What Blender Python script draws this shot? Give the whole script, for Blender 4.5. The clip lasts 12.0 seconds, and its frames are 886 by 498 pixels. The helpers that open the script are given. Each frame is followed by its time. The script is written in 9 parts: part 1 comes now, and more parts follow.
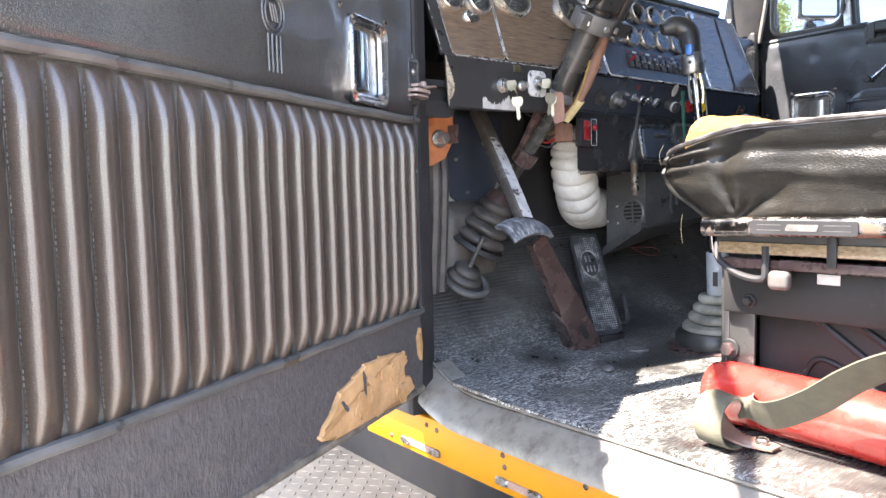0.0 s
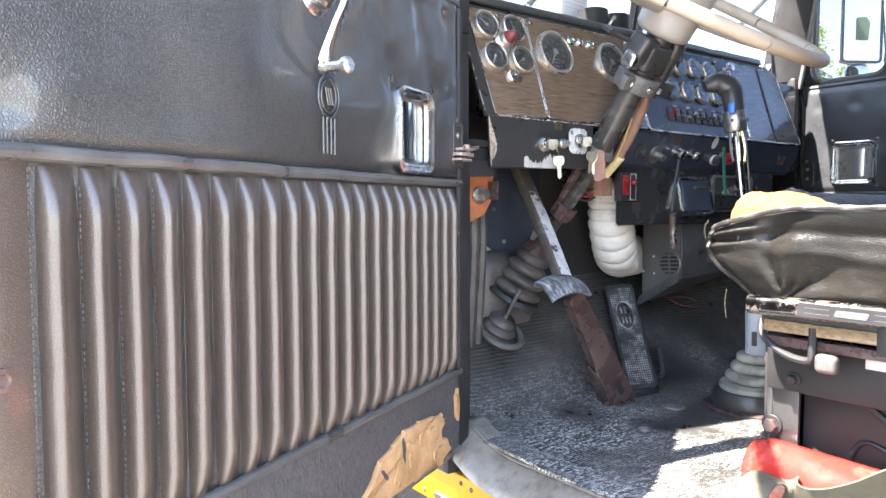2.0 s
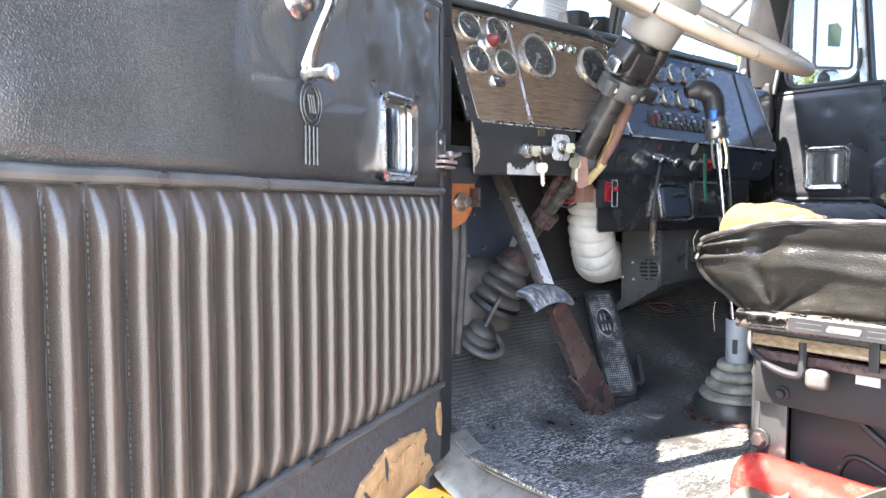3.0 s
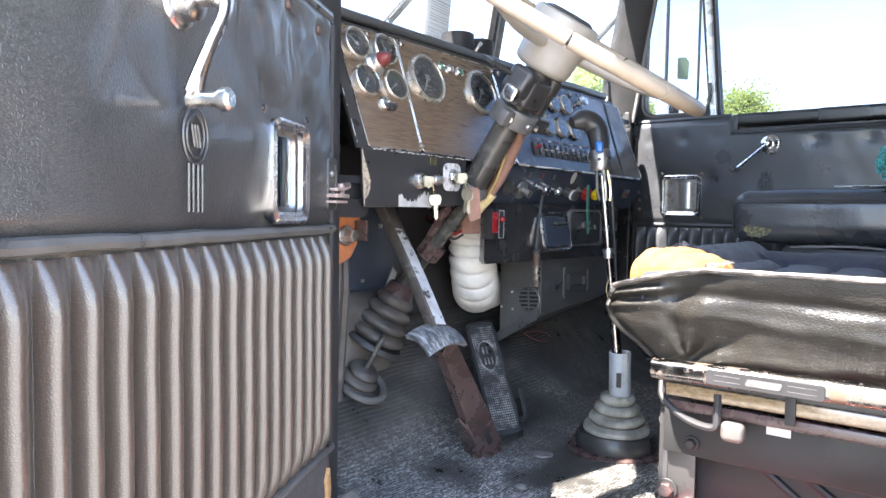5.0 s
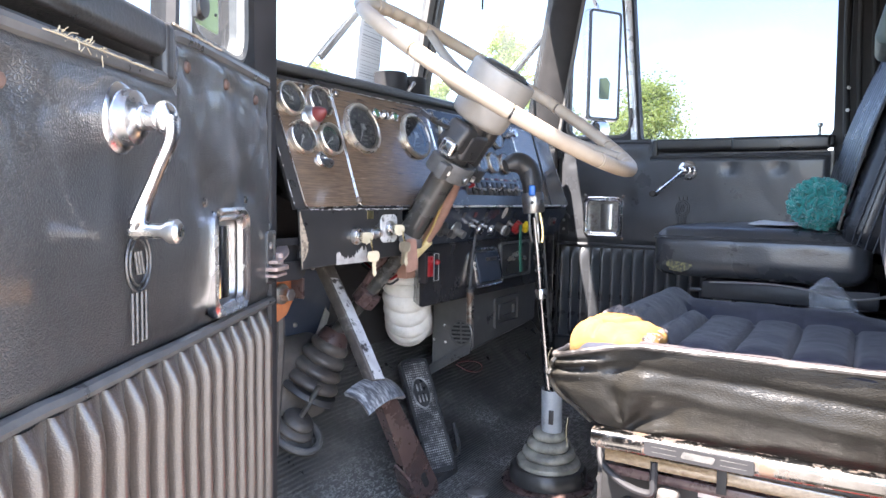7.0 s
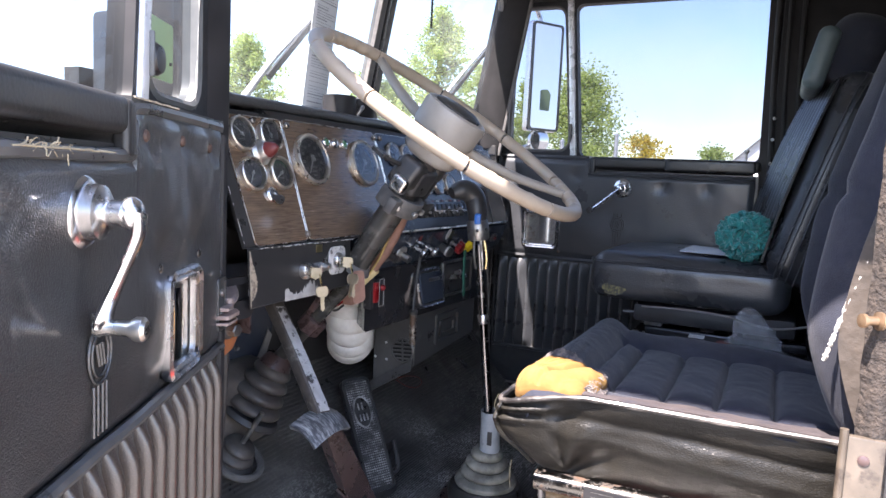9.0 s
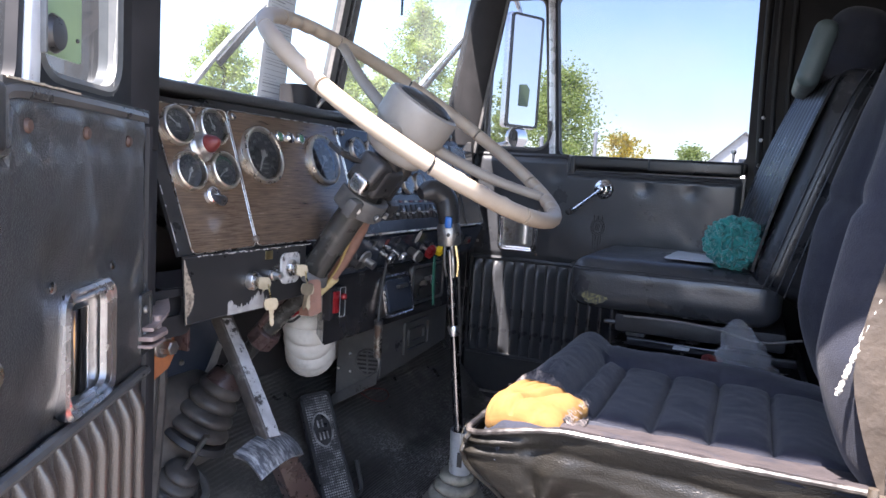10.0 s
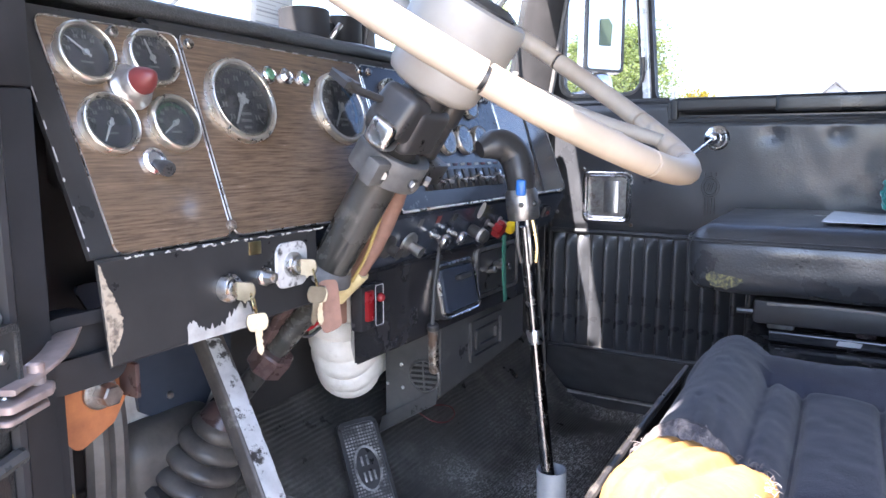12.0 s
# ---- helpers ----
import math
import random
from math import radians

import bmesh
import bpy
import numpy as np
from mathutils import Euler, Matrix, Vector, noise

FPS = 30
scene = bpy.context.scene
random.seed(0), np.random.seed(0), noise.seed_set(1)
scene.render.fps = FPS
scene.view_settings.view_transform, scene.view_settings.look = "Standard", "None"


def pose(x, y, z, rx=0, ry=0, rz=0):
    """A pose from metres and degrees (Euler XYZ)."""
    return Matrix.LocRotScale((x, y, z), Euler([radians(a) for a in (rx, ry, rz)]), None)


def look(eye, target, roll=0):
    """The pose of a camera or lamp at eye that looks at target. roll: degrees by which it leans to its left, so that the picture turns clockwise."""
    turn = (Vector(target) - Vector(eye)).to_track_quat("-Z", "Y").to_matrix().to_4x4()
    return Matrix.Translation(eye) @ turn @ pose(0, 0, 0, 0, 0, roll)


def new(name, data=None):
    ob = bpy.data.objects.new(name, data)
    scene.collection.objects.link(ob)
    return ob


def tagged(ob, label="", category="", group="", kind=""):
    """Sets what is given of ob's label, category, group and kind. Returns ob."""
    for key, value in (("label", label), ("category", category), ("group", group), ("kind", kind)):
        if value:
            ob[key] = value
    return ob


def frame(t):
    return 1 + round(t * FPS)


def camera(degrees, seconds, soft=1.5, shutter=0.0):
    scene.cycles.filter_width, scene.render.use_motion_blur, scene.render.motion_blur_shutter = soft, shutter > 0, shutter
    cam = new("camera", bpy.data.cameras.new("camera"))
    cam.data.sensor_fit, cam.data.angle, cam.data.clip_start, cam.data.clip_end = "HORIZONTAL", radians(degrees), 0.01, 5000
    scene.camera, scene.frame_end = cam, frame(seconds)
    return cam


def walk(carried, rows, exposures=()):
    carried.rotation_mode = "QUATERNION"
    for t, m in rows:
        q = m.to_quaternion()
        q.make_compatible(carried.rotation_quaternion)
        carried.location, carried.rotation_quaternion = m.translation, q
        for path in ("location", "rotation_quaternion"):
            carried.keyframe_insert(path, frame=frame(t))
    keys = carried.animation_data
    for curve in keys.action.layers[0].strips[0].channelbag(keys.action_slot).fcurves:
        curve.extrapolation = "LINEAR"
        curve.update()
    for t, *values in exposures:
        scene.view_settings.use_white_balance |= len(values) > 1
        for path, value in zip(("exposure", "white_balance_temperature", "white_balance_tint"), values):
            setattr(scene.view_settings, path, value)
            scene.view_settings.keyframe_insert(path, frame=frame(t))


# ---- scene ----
cam = camera(64.7, 12.0)
PATH = [
    (0, (0.085, -0.014, 1.654), (1.324, 1.548, 1.498), -1.4),
    (0.5, (0.058, -0.02, 1.69), (1.216, 1.605, 1.557), -1.1),
    (1, (0.055, -0.017, 1.711), (1.21, 1.612, 1.597), -0.8),
    (1.5, (0.052, -0.015, 1.724), (1.214, 1.608, 1.609), -0.5),
    (2, (0.06, 0.003, 1.748), (1.246, 1.609, 1.631), -0.1),
    (2.5, (0.065, 0.025, 1.761), (1.28, 1.609, 1.641), 0.1),
    (4.3, (0.063, 0.143, 1.793), (1.489, 1.543, 1.699), 0.3),
    (4.5, (0.07, 0.16, 1.798), (1.53, 1.525, 1.717), 0.4),
    (5, (0.094, 0.219, 1.824), (1.667, 1.45, 1.722), 0.9),
    (5.5, (0.105, 0.257, 1.867), (1.755, 1.38, 1.724), 1.3),
    (6, (0.115, 0.283, 1.892), (1.789, 1.368, 1.745), 0.8),
    (6.5, (0.107, 0.273, 1.922), (1.794, 1.338, 1.779), 0.7),
    (7, (0.082, 0.264, 1.966), (1.787, 1.299, 1.819), 0.9),
    (7.2, (0.077, 0.263, 1.98), (1.79, 1.284, 1.826), 0.9),
    (8.8, (0.044, 0.298, 2.076), (1.834, 1.166, 1.869), 2.8),
    (9, (0.056, 0.294, 2.081), (1.852, 1.152, 1.879), 2.8),
    (9.5, (0.11, 0.315, 2.096), (1.926, 1.128, 1.886), 3.4),
    (10, (0.194, 0.333, 2.09), (2.014, 1.135, 1.88), 3.5),
    (10.5, (0.322, 0.359, 2.086), (2.111, 1.225, 1.865), 2.3),
    (11, (0.43, 0.373, 2.075), (2.161, 1.338, 1.807), 0.4),
    (11.5, (0.496, 0.436, 2.031), (2.194, 1.445, 1.717), -0.8),
    (12, (0.595, 0.507, 2.048), (2.313, 1.491, 1.762), 0.0),
]
EXPOSURES = [(t, e + 0.1, k, tint) for t, e, k, tint in ((0, 4.32, 6850, 15), (2.7, 4.50, 6700, 13), (4.5, 4.50, 6650, 13), (6.5, 4.40, 6650, 15), (7.2, 4.28, 6600, 17), (8.8, 3.60, 6600, 20), (10.0, 3.53, 6450, 20), (10.4, 3.62, 6350, 20), (10.8, 3.80, 6350, 20), (11.4, 4.06, 6450, 20), (12, 4.60, 6450, 19))]
walk(cam, [(t, look(eye, target, roll)) for t, eye, target, roll in PATH], EXPOSURES)

# world and sun
SUN_FROM = Vector((-0.4755, 0.1545, 0.866)).normalized()
sun = new("sun", bpy.data.lights.new("sun", "SUN"))
sun.data.energy, sun.data.angle, sun.data.color = 2.5, radians(0.53), (1.0, 0.95, 0.87)
sun.matrix_world = look(SUN_FROM * 50, (0, 0, 0))
world = bpy.data.worlds.new("sky")
scene.world = world
world.use_nodes = True
wn, wl = world.node_tree.nodes, world.node_tree.links
wn.clear()
sky = wn.new("ShaderNodeTexSky")
sky.sky_type, sky.sun_disc = "NISHITA", False
sky.sun_elevation = math.asin(SUN_FROM.z)
sky.sun_rotation = math.atan2(SUN_FROM.x, SUN_FROM.y)
sky.air_density, sky.dust_density = 1.0, 0.6
wc = wn.new("ShaderNodeTexCoord")
wmap = wn.new("ShaderNodeMapping")
wmap.inputs["Scale"].default_value = (1.0, 1.0, 2.6)
cloud = wn.new("ShaderNodeTexNoise")
cloud.inputs["Scale"].default_value, cloud.inputs["Detail"].default_value = 2.4, 7.0
cramp = wn.new("ShaderNodeValToRGB")
cramp.color_ramp.elements[0].position, cramp.color_ramp.elements[1].position = 0.48, 0.85
cmix = wn.new("ShaderNodeMixRGB")
cmix.inputs[2].default_value = (3.5, 4.0, 4.7, 1)
wbg = wn.new("ShaderNodeBackground")
wbg.inputs["Strength"].default_value = 0.085
wout = wn.new("ShaderNodeOutputWorld")
wl.new(wc.outputs["Generated"], wmap.inputs["Vector"])
wl.new(wmap.outputs["Vector"], cloud.inputs["Vector"])
wl.new(cloud.outputs["Fac"], cramp.inputs["Fac"])
wl.new(cramp.outputs["Color"], cmix.inputs[0])
wl.new(sky.outputs["Color"], cmix.inputs[1])
wl.new(cmix.outputs["Color"], wbg.inputs["Color"])
wl.new(wbg.outputs["Background"], wout.inputs["Surface"])

# ---- materials ----
def lin(c):
    return (c[0], c[1], c[2], 1)


def mat(name, a, b=None, rough=0.5, metal=0.0, scale=8.0, spread=(0.35, 0.65), bump=0.0, bscale=200.0, kind="noise", stain=None,
        sscale=4.0, srange=(0.55, 0.7), rvar=0.12, spec=0.5, sheen=0.0, stretch=(1, 1, 1), coat=0.0, srough=None, dist=0.002, bdetail=6.0, grain=None, scuff=None):
    """A surface of two close colours with grain, a second layer of wear, varied gloss and fine relief. Object space, metres."""
    m = bpy.data.materials.new(name)
    m.use_nodes = True
    n, l = m.node_tree.nodes, m.node_tree.links
    p = n["Principled BSDF"]
    b = b or tuple(x * 0.75 for x in a)
    tc = n.new("ShaderNodeTexCoord")
    mp = n.new("ShaderNodeMapping")
    mp.inputs["Scale"].default_value = stretch
    l.new(tc.outputs["Object"], mp.inputs["Vector"])
    no = n.new("ShaderNodeTexNoise")
    no.inputs["Scale"].default_value, no.inputs["Detail"].default_value, no.inputs["Roughness"].default_value = scale, 8, 0.62
    l.new(mp.outputs["Vector"], no.inputs["Vector"])
    cr = n.new("ShaderNodeValToRGB")
    cr.color_ramp.elements[0].position, cr.color_ramp.elements[1].position = spread
    cr.color_ramp.elements[0].color, cr.color_ramp.elements[1].color = lin(b), lin(a)
    l.new(no.outputs["Fac"], cr.inputs["Fac"])
    col = cr.outputs["Color"]
    rr = n.new("ShaderNodeMapRange")
    rr.inputs["From Min"].default_value, rr.inputs["From Max"].default_value = 0.3, 0.7
    rr.inputs["To Min"].default_value, rr.inputs["To Max"].default_value = max(0.02, rough - rvar), min(1, rough + rvar)
    l.new(no.outputs["Fac"], rr.inputs["Value"])
    rough_out = rr.outputs["Result"]
    if stain:
        s = n.new("ShaderNodeTexNoise")
        s.inputs["Scale"].default_value, s.inputs["Detail"].default_value, s.inputs["Roughness"].default_value = sscale, 9, 0.7
        l.new(tc.outputs["Object"], s.inputs["Vector"])
        sr = n.new("ShaderNodeValToRGB")
        sr.color_ramp.elements[0].position, sr.color_ramp.elements[1].position = srange
        l.new(s.outputs["Fac"], sr.inputs["Fac"])
        mx = n.new("ShaderNodeMixRGB")
        mx.inputs[2].default_value = lin(stain)
        l.new(sr.outputs["Color"], mx.inputs[0])
        l.new(col, mx.inputs[1])
        col = mx.outputs["Color"]
        if srough is not None:
            rm = n.new("ShaderNodeMixRGB")
            rm.inputs[2].default_value = (srough, srough, srough, 1)
            l.new(sr.outputs["Color"], rm.inputs[0])
            l.new(rough_out, rm.inputs[1])
            rough_out = rm.outputs["Color"]
            if metal:
                mm = n.new("ShaderNodeMixRGB")
                mm.inputs[1].default_value, mm.inputs[2].default_value = (metal,) * 3 + (1,), (0, 0, 0, 1)
                l.new(sr.outputs["Color"], mm.inputs[0])
                l.new(mm.outputs["Color"], p.inputs["Metallic"])
    if scuff:
        # pale drag marks: fine streaks lying in worn patches
        s_col, s_scale, s_range, y_far, y_near = scuff
        smap = n.new("ShaderNodeMapping")
        smap.inputs["Rotation"].default_value = (0, 0, radians(28))
        smap.inputs["Scale"].default_value = (1, 2.4, 2.0)
        l.new(tc.outputs["Object"], smap.inputs["Vector"])
        fine = n.new("ShaderNodeTexNoise")
        fine.inputs["Scale"].default_value, fine.inputs["Detail"].default_value, fine.inputs["Distortion"].default_value = s_scale, 9, 1.6
        l.new(smap.outputs["Vector"], fine.inputs["Vector"])
        fr = n.new("ShaderNodeValToRGB")
        fr.color_ramp.elements[0].position, fr.color_ramp.elements[1].position = s_range
        l.new(fine.outputs["Fac"], fr.inputs["Fac"])
        patch = n.new("ShaderNodeTexNoise")
        patch.inputs["Scale"].default_value, patch.inputs["Detail"].default_value = 4.5, 4
        l.new(tc.outputs["Object"], patch.inputs["Vector"])
        pr = n.new("ShaderNodeValToRGB")
        pr.color_ramp.elements[0].position, pr.color_ramp.elements[1].position = 0.42, 0.60
        l.new(patch.outputs["Fac"], pr.inputs["Fac"])
        both = n.new("ShaderNodeMixRGB")
        both.blend_type = "MULTIPLY"
        both.inputs[0].default_value = 1.0
        l.new(fr.outputs["Color"], both.inputs[1])
        l.new(pr.outputs["Color"], both.inputs[2])
        sep = n.new("ShaderNodeSeparateXYZ")
        l.new(tc.outputs["Object"], sep.inputs[0])
        tread = n.new("ShaderNodeMapRange")
        tread.inputs["From Min"].default_value, tread.inputs["From Max"].default_value = y_far, y_near
        tread.inputs["To Min"].default_value = 0.06
        l.new(sep.outputs["Y"], tread.inputs["Value"])
        worn = n.new("ShaderNodeMixRGB")
        worn.blend_type = "MULTIPLY"
        worn.inputs[0].default_value = 1.0
        l.new(both.outputs["Color"], worn.inputs[1])
        l.new(tread.outputs["Result"], worn.inputs[2])
        sm = n.new("ShaderNodeMixRGB")
        sm.inputs[2].default_value = lin(s_col)
        l.new(worn.outputs["Color"], sm.inputs[0])
        l.new(col, sm.inputs[1])
        col = sm.outputs["Color"]
    gh = None
    if grain:
        # pebbled hide: a net of fine furrows, darker and lower than the worn pebbles
        gs, amount, gst = grain
        gmap = n.new("ShaderNodeMapping")
        gmap.inputs["Scale"].default_value = gst
        l.new(tc.outputs["Object"], gmap.inputs["Vector"])
        gn = n.new("ShaderNodeTexNoise")
        gn.inputs["Scale"].default_value, gn.inputs["Detail"].default_value = gs * 0.45, 2.0
        l.new(gmap.outputs["Vector"], gn.inputs["Vector"])
        gadd = n.new("ShaderNodeMixRGB")
        gadd.blend_type = "LINEAR_LIGHT"
        gadd.inputs[0].default_value = 1.1 / gs
        l.new(gmap.outputs["Vector"], gadd.inputs[1])
        l.new(gn.outputs["Color"], gadd.inputs[2])
        vo = n.new("ShaderNodeTexVoronoi")
        vo.feature = "DISTANCE_TO_EDGE"
        vo.inputs["Scale"].default_value = gs
        l.new(gadd.outputs["Color"], vo.inputs["Vector"])
        gr_ = n.new("ShaderNodeMapRange")
        gr_.inputs["From Min"].default_value, gr_.inputs["From Max"].default_value = 0.0, 0.30
        gr_.inputs["To Min"].default_value, gr_.inputs["To Max"].default_value = 1.0 - amount, 1.0 + 0.6 * amount
        l.new(vo.outputs["Distance"], gr_.inputs["Value"])
        gmul = n.new("ShaderNodeMixRGB")
        gmul.blend_type = "MULTIPLY"
        gmul.inputs[0].default_value = 1.0
        l.new(col, gmul.inputs[1])
        l.new(gr_.outputs["Result"], gmul.inputs[2])
        col = gmul.outputs["Color"]
        gh = gr_.outputs["Result"]
    l.new(col, p.inputs["Base Color"])
    l.new(rough_out, p.inputs["Roughness"])
    p.inputs["Metallic"].default_value = metal
    p.inputs["Specular IOR Level"].default_value = spec
    p.inputs["Sheen Weight"].default_value = sheen
    p.inputs["Coat Weight"].default_value = coat
    p.inputs["Coat Roughness"].default_value = 0.10
    if bump:
        if kind == "leather":
            t = n.new("ShaderNodeTexVoronoi")
            t.feature = "SMOOTH_F1"
            t.inputs["Scale"].default_value = bscale
            h = t.outputs["Distance"]
            wob = n.new("ShaderNodeTexNoise")
            wob.inputs["Scale"].default_value = bscale * 0.2
            mv = n.new("ShaderNodeMixRGB")
            mv.inputs[0].default_value = 0.02
            l.new(tc.outputs["Object"], mv.inputs[1])
            l.new(wob.outputs["Color"], mv.inputs[2])
            l.new(tc.outputs["Object"], wob.inputs["Vector"])
            l.new(mv.outputs["Color"], t.inputs["Vector"])
        elif kind == "ribbed":
            t = n.new("ShaderNodeTexWave")
            t.wave_type, t.bands_direction = "BANDS", "Y"
            t.inputs["Scale"].default_value, t.inputs["Distortion"].default_value, t.inputs["Detail"].default_value = bscale, 0.3, 1.0
            l.new(mp.outputs["Vector"], t.inputs["Vector"])
            h = t.outputs["Fac"]
        else:
            t = n.new("ShaderNodeTexNoise")
            t.inputs["Scale"].default_value, t.inputs["Detail"].default_value = bscale, bdetail
            l.new(mp.outputs["Vector"], t.inputs["Vector"])
            h = t.outputs["Fac"]
        if gh:
            h = gh
        bp = n.new("ShaderNodeBump")
        bp.inputs["Strength"].default_value, bp.inputs["Distance"].default_value = bump, dist
        l.new(h, bp.inputs["Height"])
        l.new(bp.outputs["Normal"], p.inputs["Normal"])
    return m


def glass_mat(name, tint=(1, 1, 1), gloss=1.0, dirt=0.0):
    m = bpy.data.materials.new(name)
    m.use_nodes = True
    n, l = m.node_tree.nodes, m.node_tree.links
    n.clear()
    out = n.new("ShaderNodeOutputMaterial")
    tr = n.new("ShaderNodeBsdfTransparent")
    tr.inputs["Color"].default_value = lin(tint)
    gl = n.new("ShaderNodeBsdfGlossy")
    gl.inputs["Roughness"].default_value = 0.02
    fr = n.new("ShaderNodeFresnel")
    fr.inputs["IOR"].default_value = 1.45
    k = n.new("ShaderNodeMath")
    k.operation = "MULTIPLY"
    k.inputs[1].default_value = gloss
    l.new(fr.outputs["Fac"], k.inputs[0])
    mx = n.new("ShaderNodeMixShader")
    l.new(k.outputs[0], mx.inputs["Fac"])
    l.new(tr.outputs[0], mx.inputs[1])
    l.new(gl.outputs[0], mx.inputs[2])
    last = mx
    if dirt:
        tc = n.new("ShaderNodeTexCoord")
        no = n.new("ShaderNodeTexNoise")
        no.inputs["Scale"].default_value, no.inputs["Detail"].default_value = 7, 8
        l.new(tc.outputs["Object"], no.inputs["Vector"])
        rg = n.new("ShaderNodeMapRange")
        rg.inputs["From Min"].default_value, rg.inputs["From Max"].default_value = 0.4, 0.75
        rg.inputs["To Min"].default_value, rg.inputs["To Max"].default_value = dirt * 0.3, dirt
        l.new(no.outputs["Fac"], rg.inputs["Value"])
        df = n.new("ShaderNodeBsdfTranslucent")
        df.inputs["Color"].default_value = (0.75, 0.75, 0.72, 1)
        m2 = n.new("ShaderNodeMixShader")
        l.new(rg.outputs["Result"], m2.inputs["Fac"])
        l.new(mx.outputs[0], m2.inputs[1])
        l.new(df.outputs[0], m2.inputs[2])
        last = m2
    l.new(last.outputs[0], out.inputs["Surface"])
    return m


def wood_mat(name, dark, light, scale=10):
    m = mat(name, light, dark, rough=0.20, coat=0.9, scale=scale, spread=(0.33, 0.66), stretch=(1.5, 12, 30), bump=0.08, bscale=40, rvar=0.08,
            stain=tuple(x * 0.7 for x in dark), sscale=5, srange=(0.60, 0.78))
    return m


VINYL = mat("black_vinyl", (0.054, 0.053, 0.051), (0.032, 0.032, 0.032), rough=0.34, coat=0.45, spec=0.75, scale=4, bump=0.5, bscale=170, rvar=0.06, dist=0.0020, grain=(270, 0.30, (1, 1, 1.3)))
VINYL_FADED = mat("faded_vinyl", (0.085, 0.061, 0.047), (0.032, 0.027, 0.024), rough=0.33, coat=0.45, spec=0.6, scale=3.0, bump=0.35, grain=(300, 0.22, (1, 1, 1.2)), bscale=110, rvar=0.08, spread=(0.3, 0.7), stretch=(1, 1, 0.6), dist=0.0015)
VINYL_PASS = mat("smooth_black_vinyl", (0.052, 0.055, 0.061), (0.036, 0.038, 0.043), rough=0.33, coat=0.20, scale=5, bump=0.3, bscale=260, bdetail=2.0)
PIPING = mat("worn_vinyl_piping", (0.10, 0.097, 0.094), (0.045, 0.044, 0.043), rough=0.33, scale=18)
CARPET = mat("matted_grey_carpet", (0.075, 0.067, 0.067), (0.040, 0.036, 0.037), rough=0.95, scale=140, bump=0.9, bscale=260, stretch=(1, 1, 0.5), dist=0.004, stain=(0.075, 0.066, 0.058), sscale=14, srange=(0.55, 0.8))
FOAM_TAN = mat("exposed_tan_foam", (0.52, 0.31, 0.15), (0.34, 0.19, 0.08), rough=0.95, scale=16, bump=0.8, bscale=45, dist=0.006, stain=(0.16, 0.085, 0.045), sscale=12, srange=(0.6, 0.68))
FOAM_YELLOW = mat("exposed_yellow_foam", (0.225, 0.125, 0.036), (0.165, 0.082, 0.019), rough=0.92, scale=12, bump=0.35, bscale=55, dist=0.004, stretch=(3, 1, 1))
CHROME = mat("chrome", (0.78, 0.78, 0.79), (0.68, 0.68, 0.69), rough=0.25, metal=1.0, scale=30, rvar=0.07)
CHROME_WORN = mat("worn_chrome", (0.74, 0.73, 0.71), (0.56, 0.55, 0.53), rough=0.30, metal=1.0, scale=30, stain=(0.22, 0.13, 0.07), sscale=22, srange=(0.58, 0.66), srough=0.7)
CHROME_RUST = mat("rusty_chrome", (0.34, 0.33, 0.31), (0.20, 0.185, 0.165), rough=0.22, metal=1.0, scale=30, stain=(0.085, 0.052, 0.034), sscale=26, srange=(0.48, 0.58), srough=0.6)
STEEL = mat("bare_steel", (0.5, 0.49, 0.47), (0.33, 0.32, 0.31), rough=0.42, metal=1.0, scale=60, stain=(0.16, 0.12, 0.09), sscale=25, srange=(0.55, 0.68), srough=0.75)
STEEL_WHITE = mat("worn_silver_paint", (0.55, 0.545, 0.54), (0.38, 0.375, 0.37), rough=0.45, scale=35, stain=(0.06, 0.055, 0.055), sscale=34, srange=(0.55, 0.62))
RUST_BROWN = mat("rust_brown_paint", (0.074, 0.046, 0.043), (0.052, 0.034, 0.032), rough=0.30, scale=40, bump=0.12, bscale=120, stain=(0.105, 0.068, 0.057), sscale=18, srange=(0.6, 0.75))
RUST_ORANGE = mat("orange_primer", (0.42, 0.15, 0.055), (0.27, 0.09, 0.035), rough=0.7, scale=30, stain=(0.09, 0.04, 0.02), sscale=20, srange=(0.6, 0.7))
BLACK_PAINT = mat("black_enamel", (0.032, 0.031, 0.033), (0.021, 0.021, 0.023), rough=0.24, scale=12, rvar=0.1, stain=(0.06, 0.057, 0.052), sscale=18, srange=(0.66, 0.74))
BLACK_CHIPPED = mat("chipped_black_enamel", (0.032, 0.031, 0.031), (0.020, 0.020, 0.020), rough=0.33, scale=12, stain=(0.30, 0.28, 0.25), sscale=26, srange=(0.70, 0.715))
BLACK_MATT = mat("matt_black", (0.040, 0.039, 0.040), (0.026, 0.025, 0.026), rough=0.5, scale=14, bump=0.15, bscale=150)
BLUE_BLACK = mat("blue_black_panel", (0.046, 0.056, 0.076), (0.032, 0.040, 0.058), rough=0.22, scale=8, rvar=0.08)
DUSTY_RUBBER = mat("dusty_rubber", (0.110, 0.098, 0.088), (0.040, 0.036, 0.035), rough=0.5, scale=18, bump=0.2, bscale=120, stain=(0.07, 0.066, 0.064), sscale=12, srange=(0.5, 0.7))
RUBBER = mat("black_rubber", (0.125, 0.120, 0.115), (0.075, 0.073, 0.072), rough=0.55, scale=40, bump=0.2, bscale=160, stain=(0.20, 0.19, 0.175), sscale=9, srange=(0.56, 0.75))
